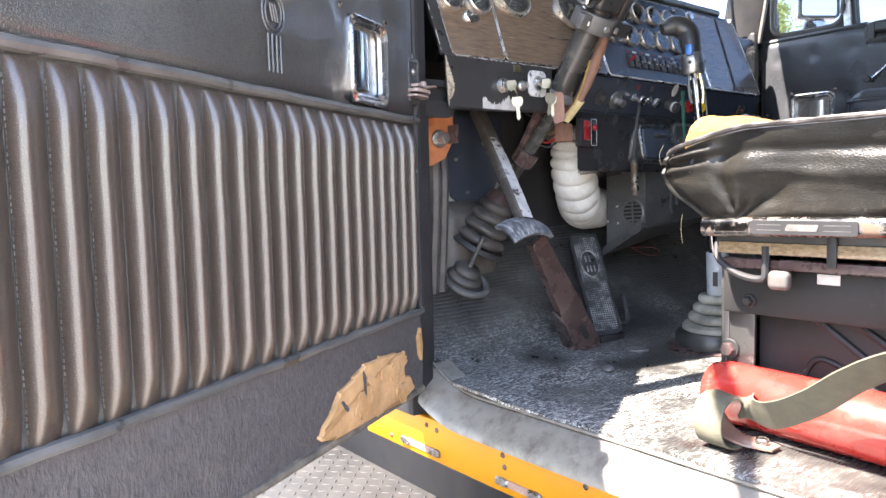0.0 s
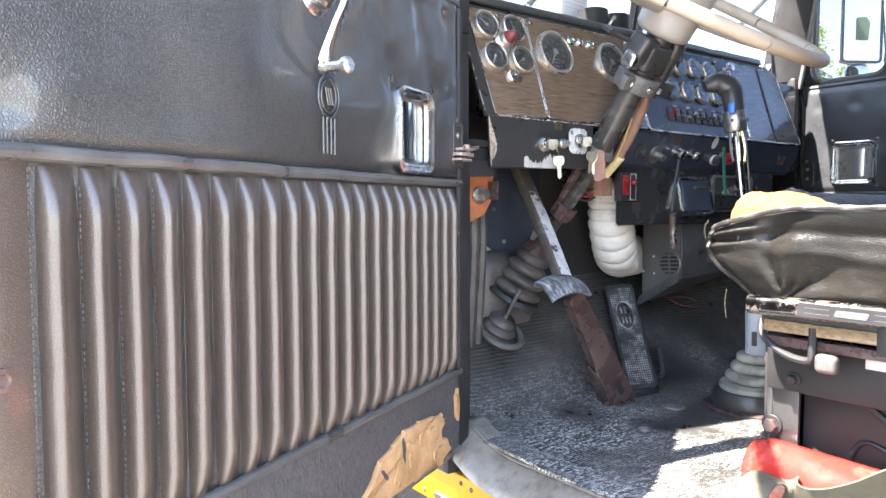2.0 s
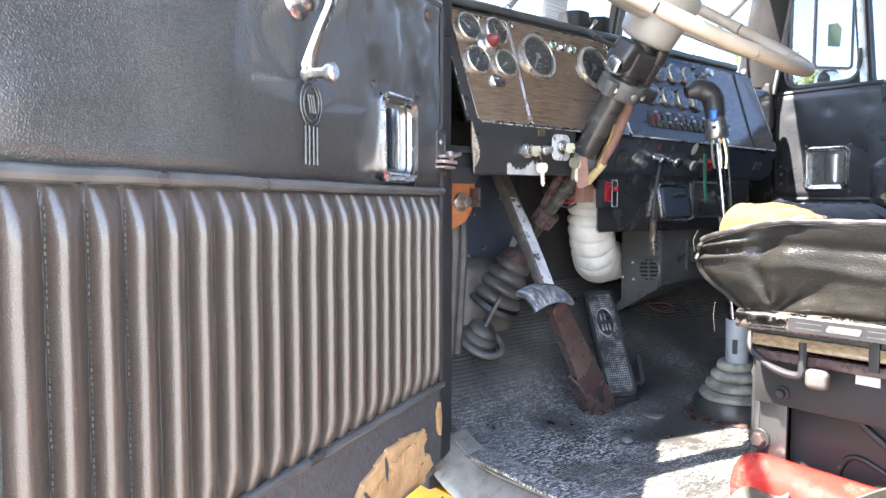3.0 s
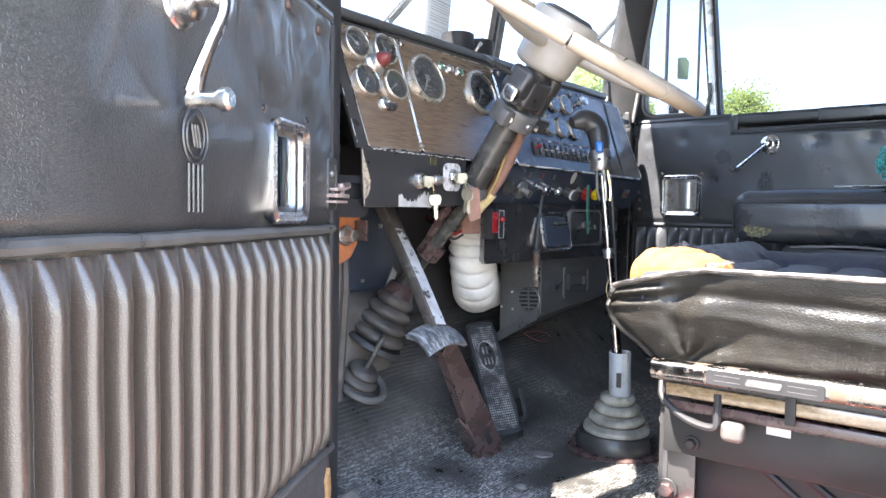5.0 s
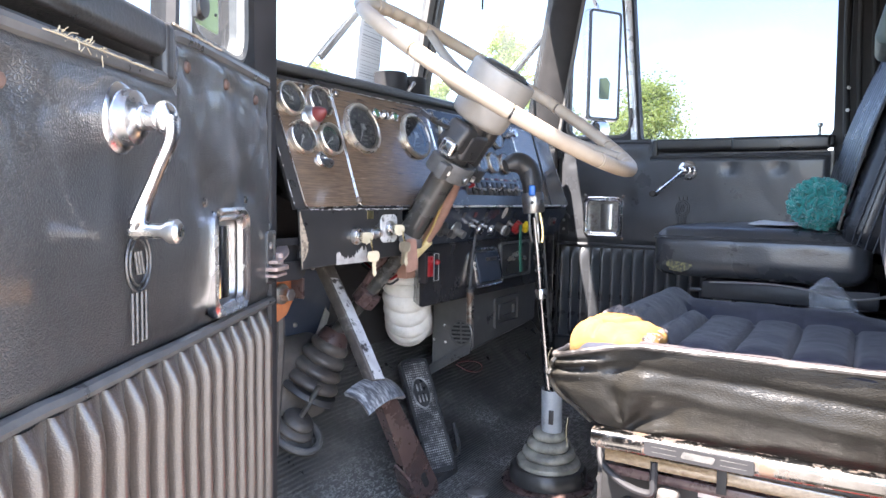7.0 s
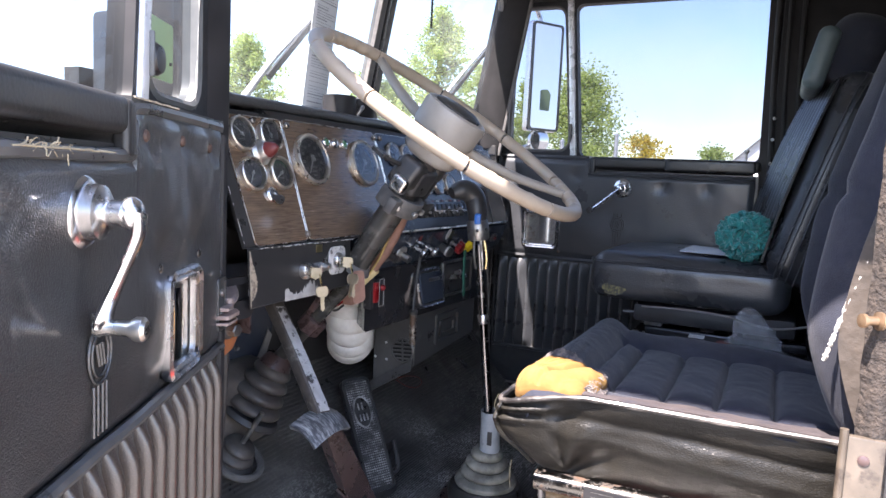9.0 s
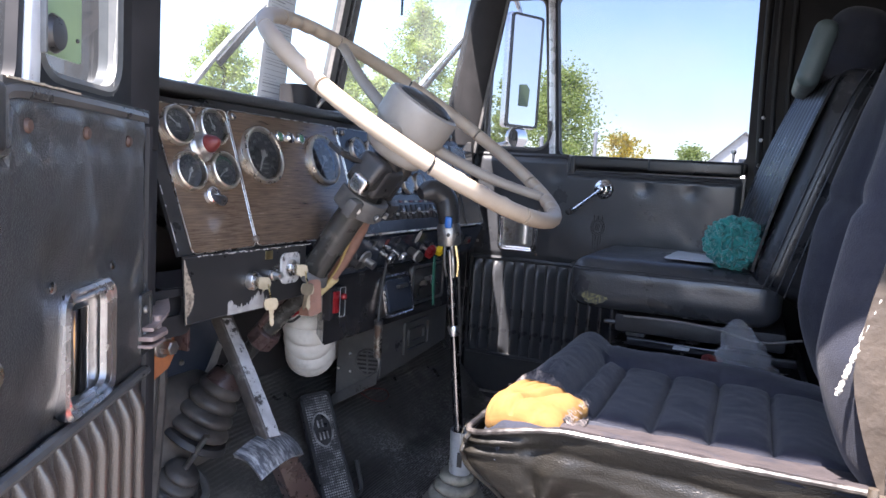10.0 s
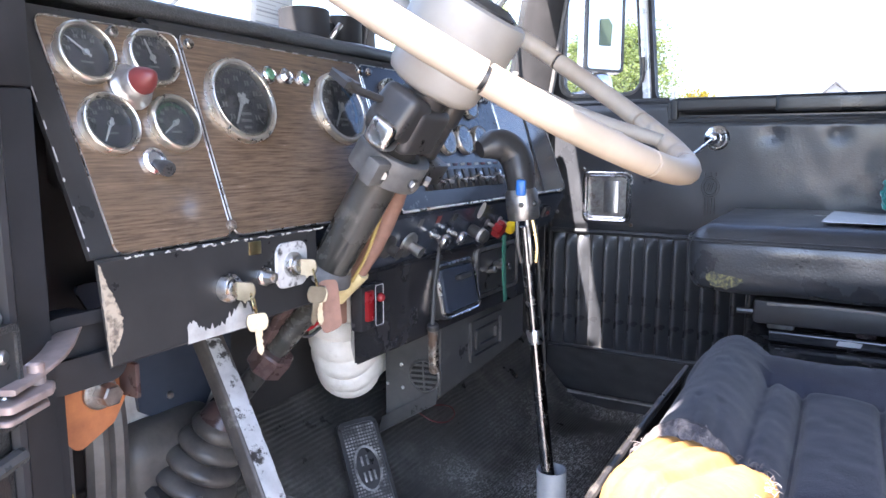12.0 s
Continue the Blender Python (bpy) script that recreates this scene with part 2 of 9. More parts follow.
MAT_RIBBED = mat("ribbed_rubber_mat", (0.070, 0.066, 0.061), (0.033, 0.032, 0.031), rough=0.36, scale=9, bump=0.55, bscale=46, kind="ribbed", stain=(0.15, 0.142, 0.13), sscale=6, srange=(0.52, 0.76), dist=0.0026, scuff=((0.58, 0.58, 0.56), 66, (0.485, 0.62), 1.30, 1.08), stretch=(1, 1, 1))
WOODGRAIN = wood_mat("woodgrain_laminate", (0.066, 0.044, 0.029), (0.160, 0.110, 0.074), 15)
WOOD_SLAT = wood_mat("bare_wood_slat", (0.13, 0.09, 0.05), (0.25, 0.18, 0.11))
ALU = mat("worn_aluminium", (0.172, 0.158, 0.138), (0.120, 0.110, 0.096), rough=0.48, scale=26, stain=(0.080, 0.068, 0.056), sscale=20, srange=(0.47, 0.66), srough=0.7, bump=0.1, bscale=60)
YELLOW_PAINT = mat("chipped_yellow_paint", (0.42, 0.165, 0.001), (0.36, 0.140, 0.001), rough=0.5, spec=0.25, scale=10, stain=(0.36, 0.22, 0.12), sscale=24, srange=(0.66, 0.68))
STUFFING = mat("white_stuffing", (0.62, 0.60, 0.56), (0.36, 0.34, 0.31), rough=0.95, scale=90, bump=0.8, bscale=200, dist=0.004)
WHITE_HOSE = mat("white_cloth_hose", (0.72, 0.70, 0.66), (0.58, 0.56, 0.52), rough=0.8, scale=25, bump=0.4, bscale=180, stain=(0.36, 0.33, 0.29), sscale=14, srange=(0.58, 0.8))
VELOUR = mat("navy_velour", (0.015, 0.018, 0.032), (0.008, 0.010, 0.019), rough=0.85, scale=20, bump=0.5, bscale=500, sheen=0.12, stain=(0.038, 0.040, 0.055), sscale=7, srange=(0.5, 0.8))
VELOUR_FRAYED = mat("frayed_grey_fabric", (0.22, 0.19, 0.18), (0.09, 0.08, 0.085), rough=0.95, scale=60, bump=0.8, bscale=300, dist=0.004)
TAN_PLASTIC = mat("tan_plastic", (0.42, 0.345, 0.265), (0.36, 0.29, 0.22), rough=0.42, scale=14, rvar=0.08, stain=(0.34, 0.27, 0.2), sscale=16, srange=(0.6, 0.85))
GREY_PLASTIC = mat("grey_beige_plastic", (0.33, 0.30, 0.26), (0.27, 0.245, 0.215), rough=0.4, scale=12)
DARK_PLASTIC = mat("dark_plastic", (0.045, 0.044, 0.045), (0.03, 0.03, 0.03), rough=0.35, scale=30, stain=(0.09, 0.075, 0.06), sscale=20, srange=(0.6, 0.75))
PVC = mat("grey_metal_cup", (0.33, 0.36, 0.39), (0.25, 0.28, 0.31), rough=0.4, scale=25, stain=(0.14, 0.13, 0.12), sscale=25, srange=(0.6, 0.7))
TEAL = mat("teal_wool", (0.012, 0.27, 0.25), (0.007, 0.16, 0.15), rough=0.95, scale=40, sheen=0.5, bump=0.7, bscale=200)
PAPER = mat("white_paper", (0.64, 0.67, 0.70), (0.58, 0.61, 0.65), rough=0.8, scale=8)
INK = mat("grey_ink", (0.36, 0.39, 0.43), rough=0.8)
LABEL_INK = mat("worn_label_print", (0.105, 0.10, 0.095), (0.05, 0.048, 0.046), rough=0.6, scale=80)
DIM_INK = mat("faded_dial_print", (0.30, 0.30, 0.29), (0.20, 0.20, 0.19), rough=0.6)
WHITE_INK = mat("white_print", (0.62, 0.62, 0.60), (0.5, 0.5, 0.48), rough=0.6)
RED_PLASTIC = mat("red_plastic", (0.28, 0.016, 0.020), (0.21, 0.012, 0.015), rough=0.3, scale=20)
DULL_RED = mat("dull_red_plastic", (0.15, 0.024, 0.022), (0.11, 0.018, 0.017), rough=0.5, scale=60)
YELLOW_PLASTIC = mat("yellow_plastic", (0.85, 0.62, 0.02), rough=0.35, scale=20)
BLUE_PLASTIC = mat("blue_plastic", (0.02, 0.17, 0.60), rough=0.35, scale=20)
GREEN_LENS = mat("green_lens", (0.085, 0.20, 0.12), rough=0.15, scale=20)
RED_PAINT = mat("red_enamel", (0.40, 0.032, 0.024), (0.32, 0.024, 0.018), rough=0.26, coat=0.6, scale=14, stain=(0.50, 0.13, 0.10), sscale=9, srange=(0.55, 0.75))
WEBBING = mat("khaki_webbing", (0.105, 0.096, 0.066), (0.072, 0.066, 0.046), rough=0.9, scale=50, bump=0.6, bscale=500)
BRASS = mat("brass", (0.62, 0.52, 0.28), (0.5, 0.41, 0.22), rough=0.3, metal=1.0, scale=40)
KEY_METAL = mat("nickel_key", (0.34, 0.31, 0.24), (0.22, 0.195, 0.145), rough=0.40, metal=0.85, scale=40)
SATIN = mat("satin_silver", (0.62, 0.62, 0.62), (0.50, 0.50, 0.50), rough=0.34, metal=0.9, scale=20, rvar=0.08)
BEZEL = mat("yellowed_chrome_bezel", (0.64, 0.60, 0.53), (0.50, 0.46, 0.40), rough=0.28, metal=0.9, scale=50, rvar=0.02)
LEATHER_TAG = mat("brown_leather_tag", (0.24, 0.13, 0.095), (0.17, 0.09, 0.065), rough=0.75, scale=50, bump=0.3, bscale=250)
GAUGE_FACE = mat("gauge_black", (0.062, 0.065, 0.070), (0.044, 0.047, 0.051), rough=0.3, coat=0.6, scale=30)
# blue painted on a dial in place of the sky its glass reflects
GAUGE_SKY = mat("gauge_sky_reflection", (0.05, 0.14, 0.24), rough=0.5)
CHIP_WHITE = mat("bare_primer", (0.44, 0.43, 0.41), (0.30, 0.29, 0.275), rough=0.6, scale=40)
FUZZ = mat("worn_grey_weatherstrip", (0.050, 0.038, 0.030), (0.017, 0.013, 0.011), rough=0.95, scale=70, bump=1.0, bscale=150, dist=0.006)
CURTAIN = mat("dark_brown_pleated_vinyl", (0.035, 0.029, 0.030), (0.02, 0.017, 0.018), rough=0.5, scale=10)
POLISHED = mat("polished_chrome", (0.80, 0.80, 0.81), (0.70, 0.70, 0.71), rough=0.11, metal=1.0, scale=30, rvar=0.05, bump=0.05, bscale=30)
HEADLINER = mat("dark_headliner", (0.46, 0.455, 0.44), (0.38, 0.375, 0.36), rough=0.85, scale=12)
ASPHALT = mat("pale_gravel_lot", (0.40, 0.36, 0.315), (0.28, 0.25, 0.22), rough=0.95, scale=30, bump=0.8, bscale=60, dist=0.02, stain=(0.30, 0.29, 0.22), sscale=0.4, srange=(0.5, 0.7))
BARK = mat("bark", (0.10, 0.075, 0.055), (0.05, 0.038, 0.03), rough=0.9, scale=20, bump=0.8, bscale=30, dist=0.02)
WHITE_SIDING = mat("white_siding", (0.78, 0.78, 0.76), (0.70, 0.70, 0.68), rough=0.6, scale=3)
ROOF_GREY = mat("grey_shingle", (0.22, 0.21, 0.205), (0.13, 0.125, 0.12), rough=0.9, scale=8)
GALV = mat("galvanised_pole", (0.5, 0.5, 0.5), rough=0.5, metal=0.7, scale=10)
GREEN_PAINT = mat("pale_green_housing", (0.27, 0.38, 0.20), (0.22, 0.32, 0.17), rough=0.4, scale=8)
MIRROR = mat("mirror_glass", (0.86, 0.88, 0.9), (0.84, 0.86, 0.88), rough=0.03, metal=1.0, scale=4, rvar=0.01)
# tints hold back the sky's brightness; the open door's lighter copy gives brighter sky
GLASS = glass_mat("window_glass", (0.196, 0.210, 0.235), 0.12, 0.03)
GLASS_OPEN = glass_mat("brighter_sky_window_glass", (0.36, 0.385, 0.40), 0.05, 0.03)
SCREEN = glass_mat("windshield_glass", (0.37, 0.405, 0.42), 0.5, 0.08)
FRAME_BLACK = mat("dull_black_frame", (0.027, 0.026, 0.028), (0.017, 0.017, 0.018), rough=0.55, spec=0.25, scale=14)
DIVIDER = mat("polished_divider", (0.66, 0.67, 0.69), (0.52, 0.53, 0.55), rough=0.3, metal=0.35, scale=20)
# dust on the dial glass, thickened to paint in a haze of reflected sky
LENS = glass_mat("gauge_glass", (0.95, 0.95, 0.96), 2.6, 0.30)


def leaf_mat(name, a, b):
    m = mat(name, a, b, rough=0.6, scale=1.5, spread=(0.3, 0.7))
    p = m.node_tree.nodes["Principled BSDF"]
    p.inputs["Transmission Weight"].default_value = 0.0
    p.inputs["Subsurface Weight"].default_value = 0.0
    n, l = m.node_tree.nodes, m.node_tree.links
    tl = n.new("ShaderNodeBsdfTranslucent")
    tl.inputs["Color"].default_value = lin(tuple(min(1, x * 1.9) for x in a))
    mx = n.new("ShaderNodeMixShader")
    mx.inputs["Fac"].default_value = 0.40
    out = n["Material Output"]
    l.new(p.outputs[0], mx.inputs[1])
    l.new(tl.outputs[0], mx.inputs[2])
    l.new(mx.outputs[0], out.inputs["Surface"])
    return m


LEAF = leaf_mat("green_leaves", (0.330, 0.385, 0.130), (0.180, 0.225, 0.078))
LEAF_YELLOW = leaf_mat("yellow_leaves", (0.50, 0.38, 0.03), (0.30, 0.26, 0.03))

# ---- mesh helpers ----
I4 = Matrix.Identity(4)
WORLD = {}


def V(*a):
    return Vector(a)


def axes(x, y, z, o):
    return Matrix(((x[0], y[0], z[0], o[0]), (x[1], y[1], z[1], o[1]), (x[2], y[2], z[2], o[2]), (0, 0, 0, 1)))


def along(p, d, up=(0, 0, 1)):
    """A pose at p whose z axis runs along d."""
    z = Vector(d).normalized()
    u = Vector(up)
    if abs(z.dot(u.normalized())) > 0.98:
        u = Vector((0, 1, 0))
    x = u.cross(z).normalized()
    return axes(x, z.cross(x), z, p)


def thing(name, m, label, category, group="", kind=""):
    """An Empty at a pose (or a place), to carry parts."""
    ob = new(name)
    ob.empty_display_size = 0.05
    m = m if isinstance(m, Matrix) else Matrix.Translation(m)
    ob.matrix_basis = m
    WORLD[ob] = m.copy()
    return tagged(ob, label, category, group, kind)


def under(ob, parent, m=I4):
    """Puts ob at the world pose m, under a parent if there is one."""
    WORLD[ob] = m.copy()
    if parent is not None:
        ob.parent = parent
        ob.matrix_basis = WORLD[parent].inverted() @ m
    else:
        ob.matrix_basis = m
    return ob


def finish(bm, name, material, angle=38, xf=None, smooth=True):
    if xf is not None:
        bmesh.ops.transform(bm, matrix=xf, verts=bm.verts)
        if xf.determinant() < 0:
            bmesh.ops.reverse_faces(bm, faces=bm.faces)
    me = bpy.data.meshes.new(name)
    bm.to_mesh(me)
    bm.free()
    for m in (material if isinstance(material, (list, tuple)) else [material]):
        me.materials.append(m)
    if smooth:
        me.polygons.foreach_set("use_smooth", [True] * len(me.polygons))
        me.set_sharp_from_angle(angle=radians(angle))
    return me


def part(name, bm, material, parent=None, label="", m=I4, angle=38, xf=None):
    """Links a bmesh as one mesh object; its vertices are in the space of m."""
    ob = new(name, finish(bm, name, material, angle, xf))
    under(ob, parent, m)
    return tagged(ob, label)


def B():
    return bmesh.new()


def box(bm, c, size, m=I4, bevel=0.0, seg=2):
    r = bmesh.ops.create_cube(bm, size=1, matrix=m @ Matrix.Translation(c) @ Matrix.Diagonal((*size, 1)))
    if bevel:
        es = {e for v in r["verts"] for e in v.link_edges}
        bmesh.ops.bevel(bm, geom=list(es), offset=bevel, segments=seg, profile=0.5, affect="EDGES")
    return bm


def lathe(bm, prof, m=I4, seg=24, close=True):
    """Turns a profile of (radius, height) about the z axis of m."""
    rings = []
    for r, h in prof:
        if r < 1e-5:
            rings.append([bm.verts.new(m @ V(0, 0, h))])
        else:
            rings.append([bm.verts.new(m @ V(r * math.cos(2 * math.pi * k / seg), r * math.sin(2 * math.pi * k / seg), h)) for k in range(seg)])
    for a, b in zip(rings, rings[1:]):
        for k in range(seg):
            q = [a[k % len(a)], a[(k + 1) % seg % len(a)], b[(k + 1) % seg % len(b)], b[k % len(b)]]
            q = list(dict.fromkeys(q))
            if len(q) > 2:
                bm.faces.new(q)
    if close:
        for ring, flip in ((rings[0], True), (rings[-1], False)):
            if len(ring) > 2:
                bm.faces.new(ring[::-1] if flip else ring)
    return bm


def cyl(bm, p0, p1, r0, r1=None, seg=16, bevel=0.0):
    p0, p1 = Vector(p0), Vector(p1)
    r1 = r0 if r1 is None else r1
    h = (p1 - p0).length
    prof = [(r0, 0), (r1, h)] if not bevel else [(r0 - bevel, 0), (r0, bevel), (r1, h - bevel), (r1 - bevel, h)]
    return lathe(bm, prof, along(p0, p1 - p0), seg)


def smooth_path(pts, n=8):
    """A Catmull-Rom line through points."""
    p = [Vector(q) for q in pts]
    p = [p[0] * 2 - p[1]] + p + [p[-1] * 2 - p[-2]]
    out = []
    for i in range(1, len(p) - 2):
        a, b, c, d = p[i - 1:i + 3]
        for k in range(n):
            t = k / n
            out.append(0.5 * ((2 * b) + (c - a) * t + (2 * a - 5 * b + 4 * c - d) * t * t + (3 * b - a - 3 * c + d) * t ** 3))
    out.append(p[-2])
    return out


def sweep(bm, pts, section, closed=False, scale=None, up=None, caps=True):
    """Carries a closed 2D section along a line of points."""
    pts = [Vector(p) for p in pts]
    n = len(pts)
    rings = []
    ref = Vector(up) if up else None
    last = None
    for i, p in enumerate(pts):
        if closed:
            d = pts[(i + 1) % n] - pts[i - 1]
        else:
            d = pts[min(i + 1, n - 1)] - pts[max(i - 1, 0)]
        d = d.normalized()
        if ref is not None:
            x = ref.cross(d)
        elif last is None:
            u = V(0, 0, 1) if abs(d.z) < 0.9 else V(0, 1, 0)
            x = u.cross(d)
        else:
            x = last - d * last.dot(d)
        x.normalize()
        last = x
        y = d.cross(x)
        k = scale(i / (n - 1)) if scale else 1
        rings.append([bm.verts.new(p + x * a * k + y * b * k) for a, b in section])
    m = len(section)
    for i in range(n if closed else n - 1):
        a, b = rings[i], rings[(i + 1) % n]
        for j in range(m):
            bm.faces.new((a[j], a[(j + 1) % m], b[(j + 1) % m], b[j]))
    if caps and not closed:
        bm.faces.new(rings[0][::-1])
        bm.faces.new(rings[-1])
    return bm


def disc(r, seg=10, ry=None):
    return [(r * math.cos(2 * math.pi * k / seg), (ry or r) * math.sin(2 * math.pi * k / seg)) for k in range(seg)]


def tube(bm, pts, r, seg=10, closed=False, scale=None):
    return sweep(bm, pts, disc(r, seg), closed, scale)


def rrect(w, h, r, n=4, cx=0.0, cy=0.0):
    out = []
    for sx, sy, a0 in ((1, 1, 0), (-1, 1, 90), (-1, -1, 180), (1, -1, 270)):
        for k in range(n + 1):
            a = radians(a0 + 90 * k / n)
            out.append((cx + sx * (w / 2 - r) + r * math.cos(a), cy + sy * (h / 2 - r) + r * math.sin(a)))
    return out


def round_poly(pts, r, n=4):
    """A polygon with its corners rounded."""
    out = []
    k = len(pts)
    for i in range(k):
        a, b, c = (Vector((*pts[j % k], 0)) for j in (i - 1, i, i + 1))
        u, w = (a - b).normalized(), (c - b).normalized()
        ang = u.angle(w)
        d = min(r / math.tan(ang / 2), 0.45 * (a - b).length, 0.45 * (c - b).length)
        p, q = b + u * d, b + w * d
        for s in range(n + 1):
            t = s / n
            z = p * (1 - t) ** 2 + b * 2 * t * (1 - t) + q * t * t
            out.append((z.x, z.y))
    return out


def prism(bm, poly, h0, h1, m=I4, bevel=0.0):
    """A polygon in the xy plane of m, from height h0 to h1, with a chamfered upper edge."""
    rings = [[bm.verts.new(m @ V(x, y, h0)) for x, y in poly]]
    if bevel:
        n = len(poly)
        rings.append([bm.verts.new(m @ V(x, y, h1 - bevel)) for x, y in poly])
        ins = []
        for i in range(n):
            a, b, c = (Vector((*poly[j % n], 0)) for j in (i - 1, i, i + 1))
            t = (c - a).normalized()
            ins.append((b.x - t.y * bevel, b.y + t.x * bevel))
        rings.append([bm.verts.new(m @ V(x, y, h1)) for x, y in ins])
    else:
        rings.append([bm.verts.new(m @ V(x, y, h1)) for x, y in poly])
    n = len(poly)
    for a, b in zip(rings, rings[1:]):
        for i in range(n):
            bm.faces.new((a[i], a[(i + 1) % n], b[(i + 1) % n], b[i]))
    bm.faces.new(rings[0][::-1])
    bm.faces.new(rings[-1])
    return bm


def ring_prism(bm, outer, inner, h0, h1, m=I4, dome=0.0):
    """A band between two outlines of equal count, from h0 to h1; dome lifts its middle."""
    n = len(outer)
    mid = [((a[0] + b[0]) / 2, (a[1] + b[1]) / 2) for a, b in zip(outer, inner)]
    loops = [(outer, h0), (outer, h1)] + ([(mid, h1 + dome)] if dome else []) + [(inner, h1), (inner, h0)]
    vs = [[bm.verts.new(m @ V(x, y, h)) for x, y in pts] for pts, h in loops]
    for a, b in zip(vs, vs[1:] + vs[:1]):
        for i in range(n):
            bm.faces.new((a[i], a[(i + 1) % n], b[(i + 1) % n], b[i]))
    return bm


def softbox(bm, size, r, m=I4, div=(12, 12, 6), fn=None):
    """A box with round edges and many faces; fn moves each point (in the box's own space)."""
    half = [s / 2 for s in size]

    def samples(h, n):
        core = h - r
        a = [-h, -h + r * 0.35, -h + r * 0.7]
        b = [-core + 2 * core * k / n for k in range(n + 1)]
        return a + b + [-q for q in reversed(a)]
    xs, ys, zs = (samples(h, n) for h, n in zip(half, div))
    made = {}

    def vert(p):
        key = tuple(round(q, 6) for q in p)
        if key not in made:
            q = Vector([max(-h + r, min(h - r, c)) for c, h in zip(p, half)])
            d = Vector(p) - q
            # each coordinate past the core turns into an angle of the rounding
            d = Vector([c / r for c in d])
            k = max(abs(c) for c in d)
            pos = q + (d.normalized() * r * k if d.length > 1e-9 else d)
            if fn:
                pos = fn(pos)
            made[key] = bm.verts.new(m @ pos)
        return made[key]
    for ax, (u, w, arr_u, arr_w, h) in enumerate(((1, 2, ys, zs, half[0]), (2, 0, zs, xs, half[1]), (0, 1, xs, ys, half[2]))):
        for sgn in (1, -1):
            for i in range(len(arr_u) - 1):
                for j in range(len(arr_w) - 1):
                    q = []
                    for a, b in ((i, j), (i + 1, j), (i + 1, j + 1), (i, j + 1)):
                        p = [0, 0, 0]
                        p[ax], p[u], p[w] = sgn * h, arr_u[a], arr_w[b]
                        q.append(vert(p))
                    q = list(dict.fromkeys(q))
                    if len(q) > 2:
                        try:
                            bm.faces.new(q if sgn > 0 else q[::-1])
                        except ValueError:
                            pass
    return bm


def sheet(bm, nu, nv, fn, thick=0.0, side=1):
    """A surface fn(u, v) of nu x nv faces; thick gives it a back along its normals."""
    g = [[Vector(fn(i / nu, j / nv)) for j in range(nv + 1)] for i in range(nu + 1)]
    a = [[bm.verts.new(p) for p in row] for row in g]
    for i in range(nu):
        for j in range(nv):
            q = (a[i][j], a[i + 1][j], a[i + 1][j + 1], a[i][j + 1])
            bm.faces.new(q if side > 0 else q[::-1])
    if thick:
        b = []
        for i in range(nu + 1):
            row = []
            for j in range(nv + 1):
                du = g[min(i + 1, nu)][j] - g[max(i - 1, 0)][j]
                dv = g[i][min(j + 1, nv)] - g[i][max(j - 1, 0)]
                row.append(bm.verts.new(g[i][j] - du.cross(dv).normalized() * thick * side))
            b.append(row)
        for i in range(nu):
            for j in range(nv):
                q = (b[i][j], b[i][j + 1], b[i + 1][j + 1], b[i + 1][j])
                bm.faces.new(q if side > 0 else q[::-1])
        edge = [(i, 0) for i in range(nu)] + [(nu, j) for j in range(nv)] + [(i, nv) for i in range(nu, 0, -1)] + [(0, j) for j in range(nv, 0, -1)]
        for k in range(len(edge)):
            (i, j), (p, q) = edge[k], edge[(k + 1) % len(edge)]
            f = (a[p][q], a[i][j], b[i][j], b[p][q])
            bm.faces.new(f if side > 0 else f[::-1])
    return bm


def ball(bm, c, r, m=I4, seg=12, scale=(1, 1, 1)):
    bmesh.ops.create_uvsphere(bm, u_segments=seg, v_segments=max(6, seg * 2 // 3), radius=r, matrix=m @ Matrix.Translation(c) @ Matrix.Diagonal((*scale, 1)))
    return bm


def torus(bm, R, r, m=I4, seg=32, sec=10):
    return sweep(bm, [m @ V(R * math.cos(2 * math.pi * k / seg), R * math.sin(2 * math.pi * k / seg), 0) for k in range(seg)], disc(r, sec), closed=True)


def wob(x, y=0.0, z=0.0):
    return noise.noise(V(x, y, z))


def screw(parent, p, d, r=0.006, material=None, name="screw", head=0.003):
    bm = lathe(B(), [(r, 0), (r, head * 0.4), (r * 0.7, head * 0.9), (0, head)], along(p, d), 12)
    return part(name, bm, material or CHROME_WORN, parent)

# ---- the cab ----
FLOOR = 1.25
XR = 2.66                    # inner face of the right side
Y_BACK, Y_FIRE = -0.16, 1.45
ROOF = 2.86

# ground
bm = B()
bmesh.ops.create_grid(bm, x_segments=40, y_segments=40, size=300)
for v in bm.verts:
    v.co.z = 0.0 if v.co.length < 30 else 0.15 * wob(v.co.x * 0.02, v.co.y * 0.02)
tagged(part("ground", bm, ASPHALT), "pale gravel lot stretching flat to the horizon", "ground", kind="structure")

# floor with its ribbed mat
floor = thing("floor", (1.8, 0.6, FLOOR), "black ribbed rubber floor mat, scuffed grey and dusty", "floor", kind="structure")
bm = box(B(), (1.83, 0.58, FLOOR - 0.04), (1.68, 1.50, 0.06))
part("floor_pan", bm, BLACK_MATT, floor)


def mat_surface(u, v):
    x = 0.985 + u * 1.66
    y = -0.14 + v * 1.595
    d = y - 1.205
    z = FLOOR + 0.59 * (d + math.sqrt(d * d + 0.0016)) + 0.004 * wob(x * 6, y * 6) + 0.003 * wob(x * 17, y * 17)
    if u < 0.03:
        z += 0.006 * (1 + wob(y * 14, 3))
        x += 0.008 * wob(y * 11, 7) - 0.022 * math.exp(-((y - 1.0) / 0.16) ** 2)
        z += 0.012 * math.exp(-((y - 1.04) / 0.13) ** 2)
    return x, y, z


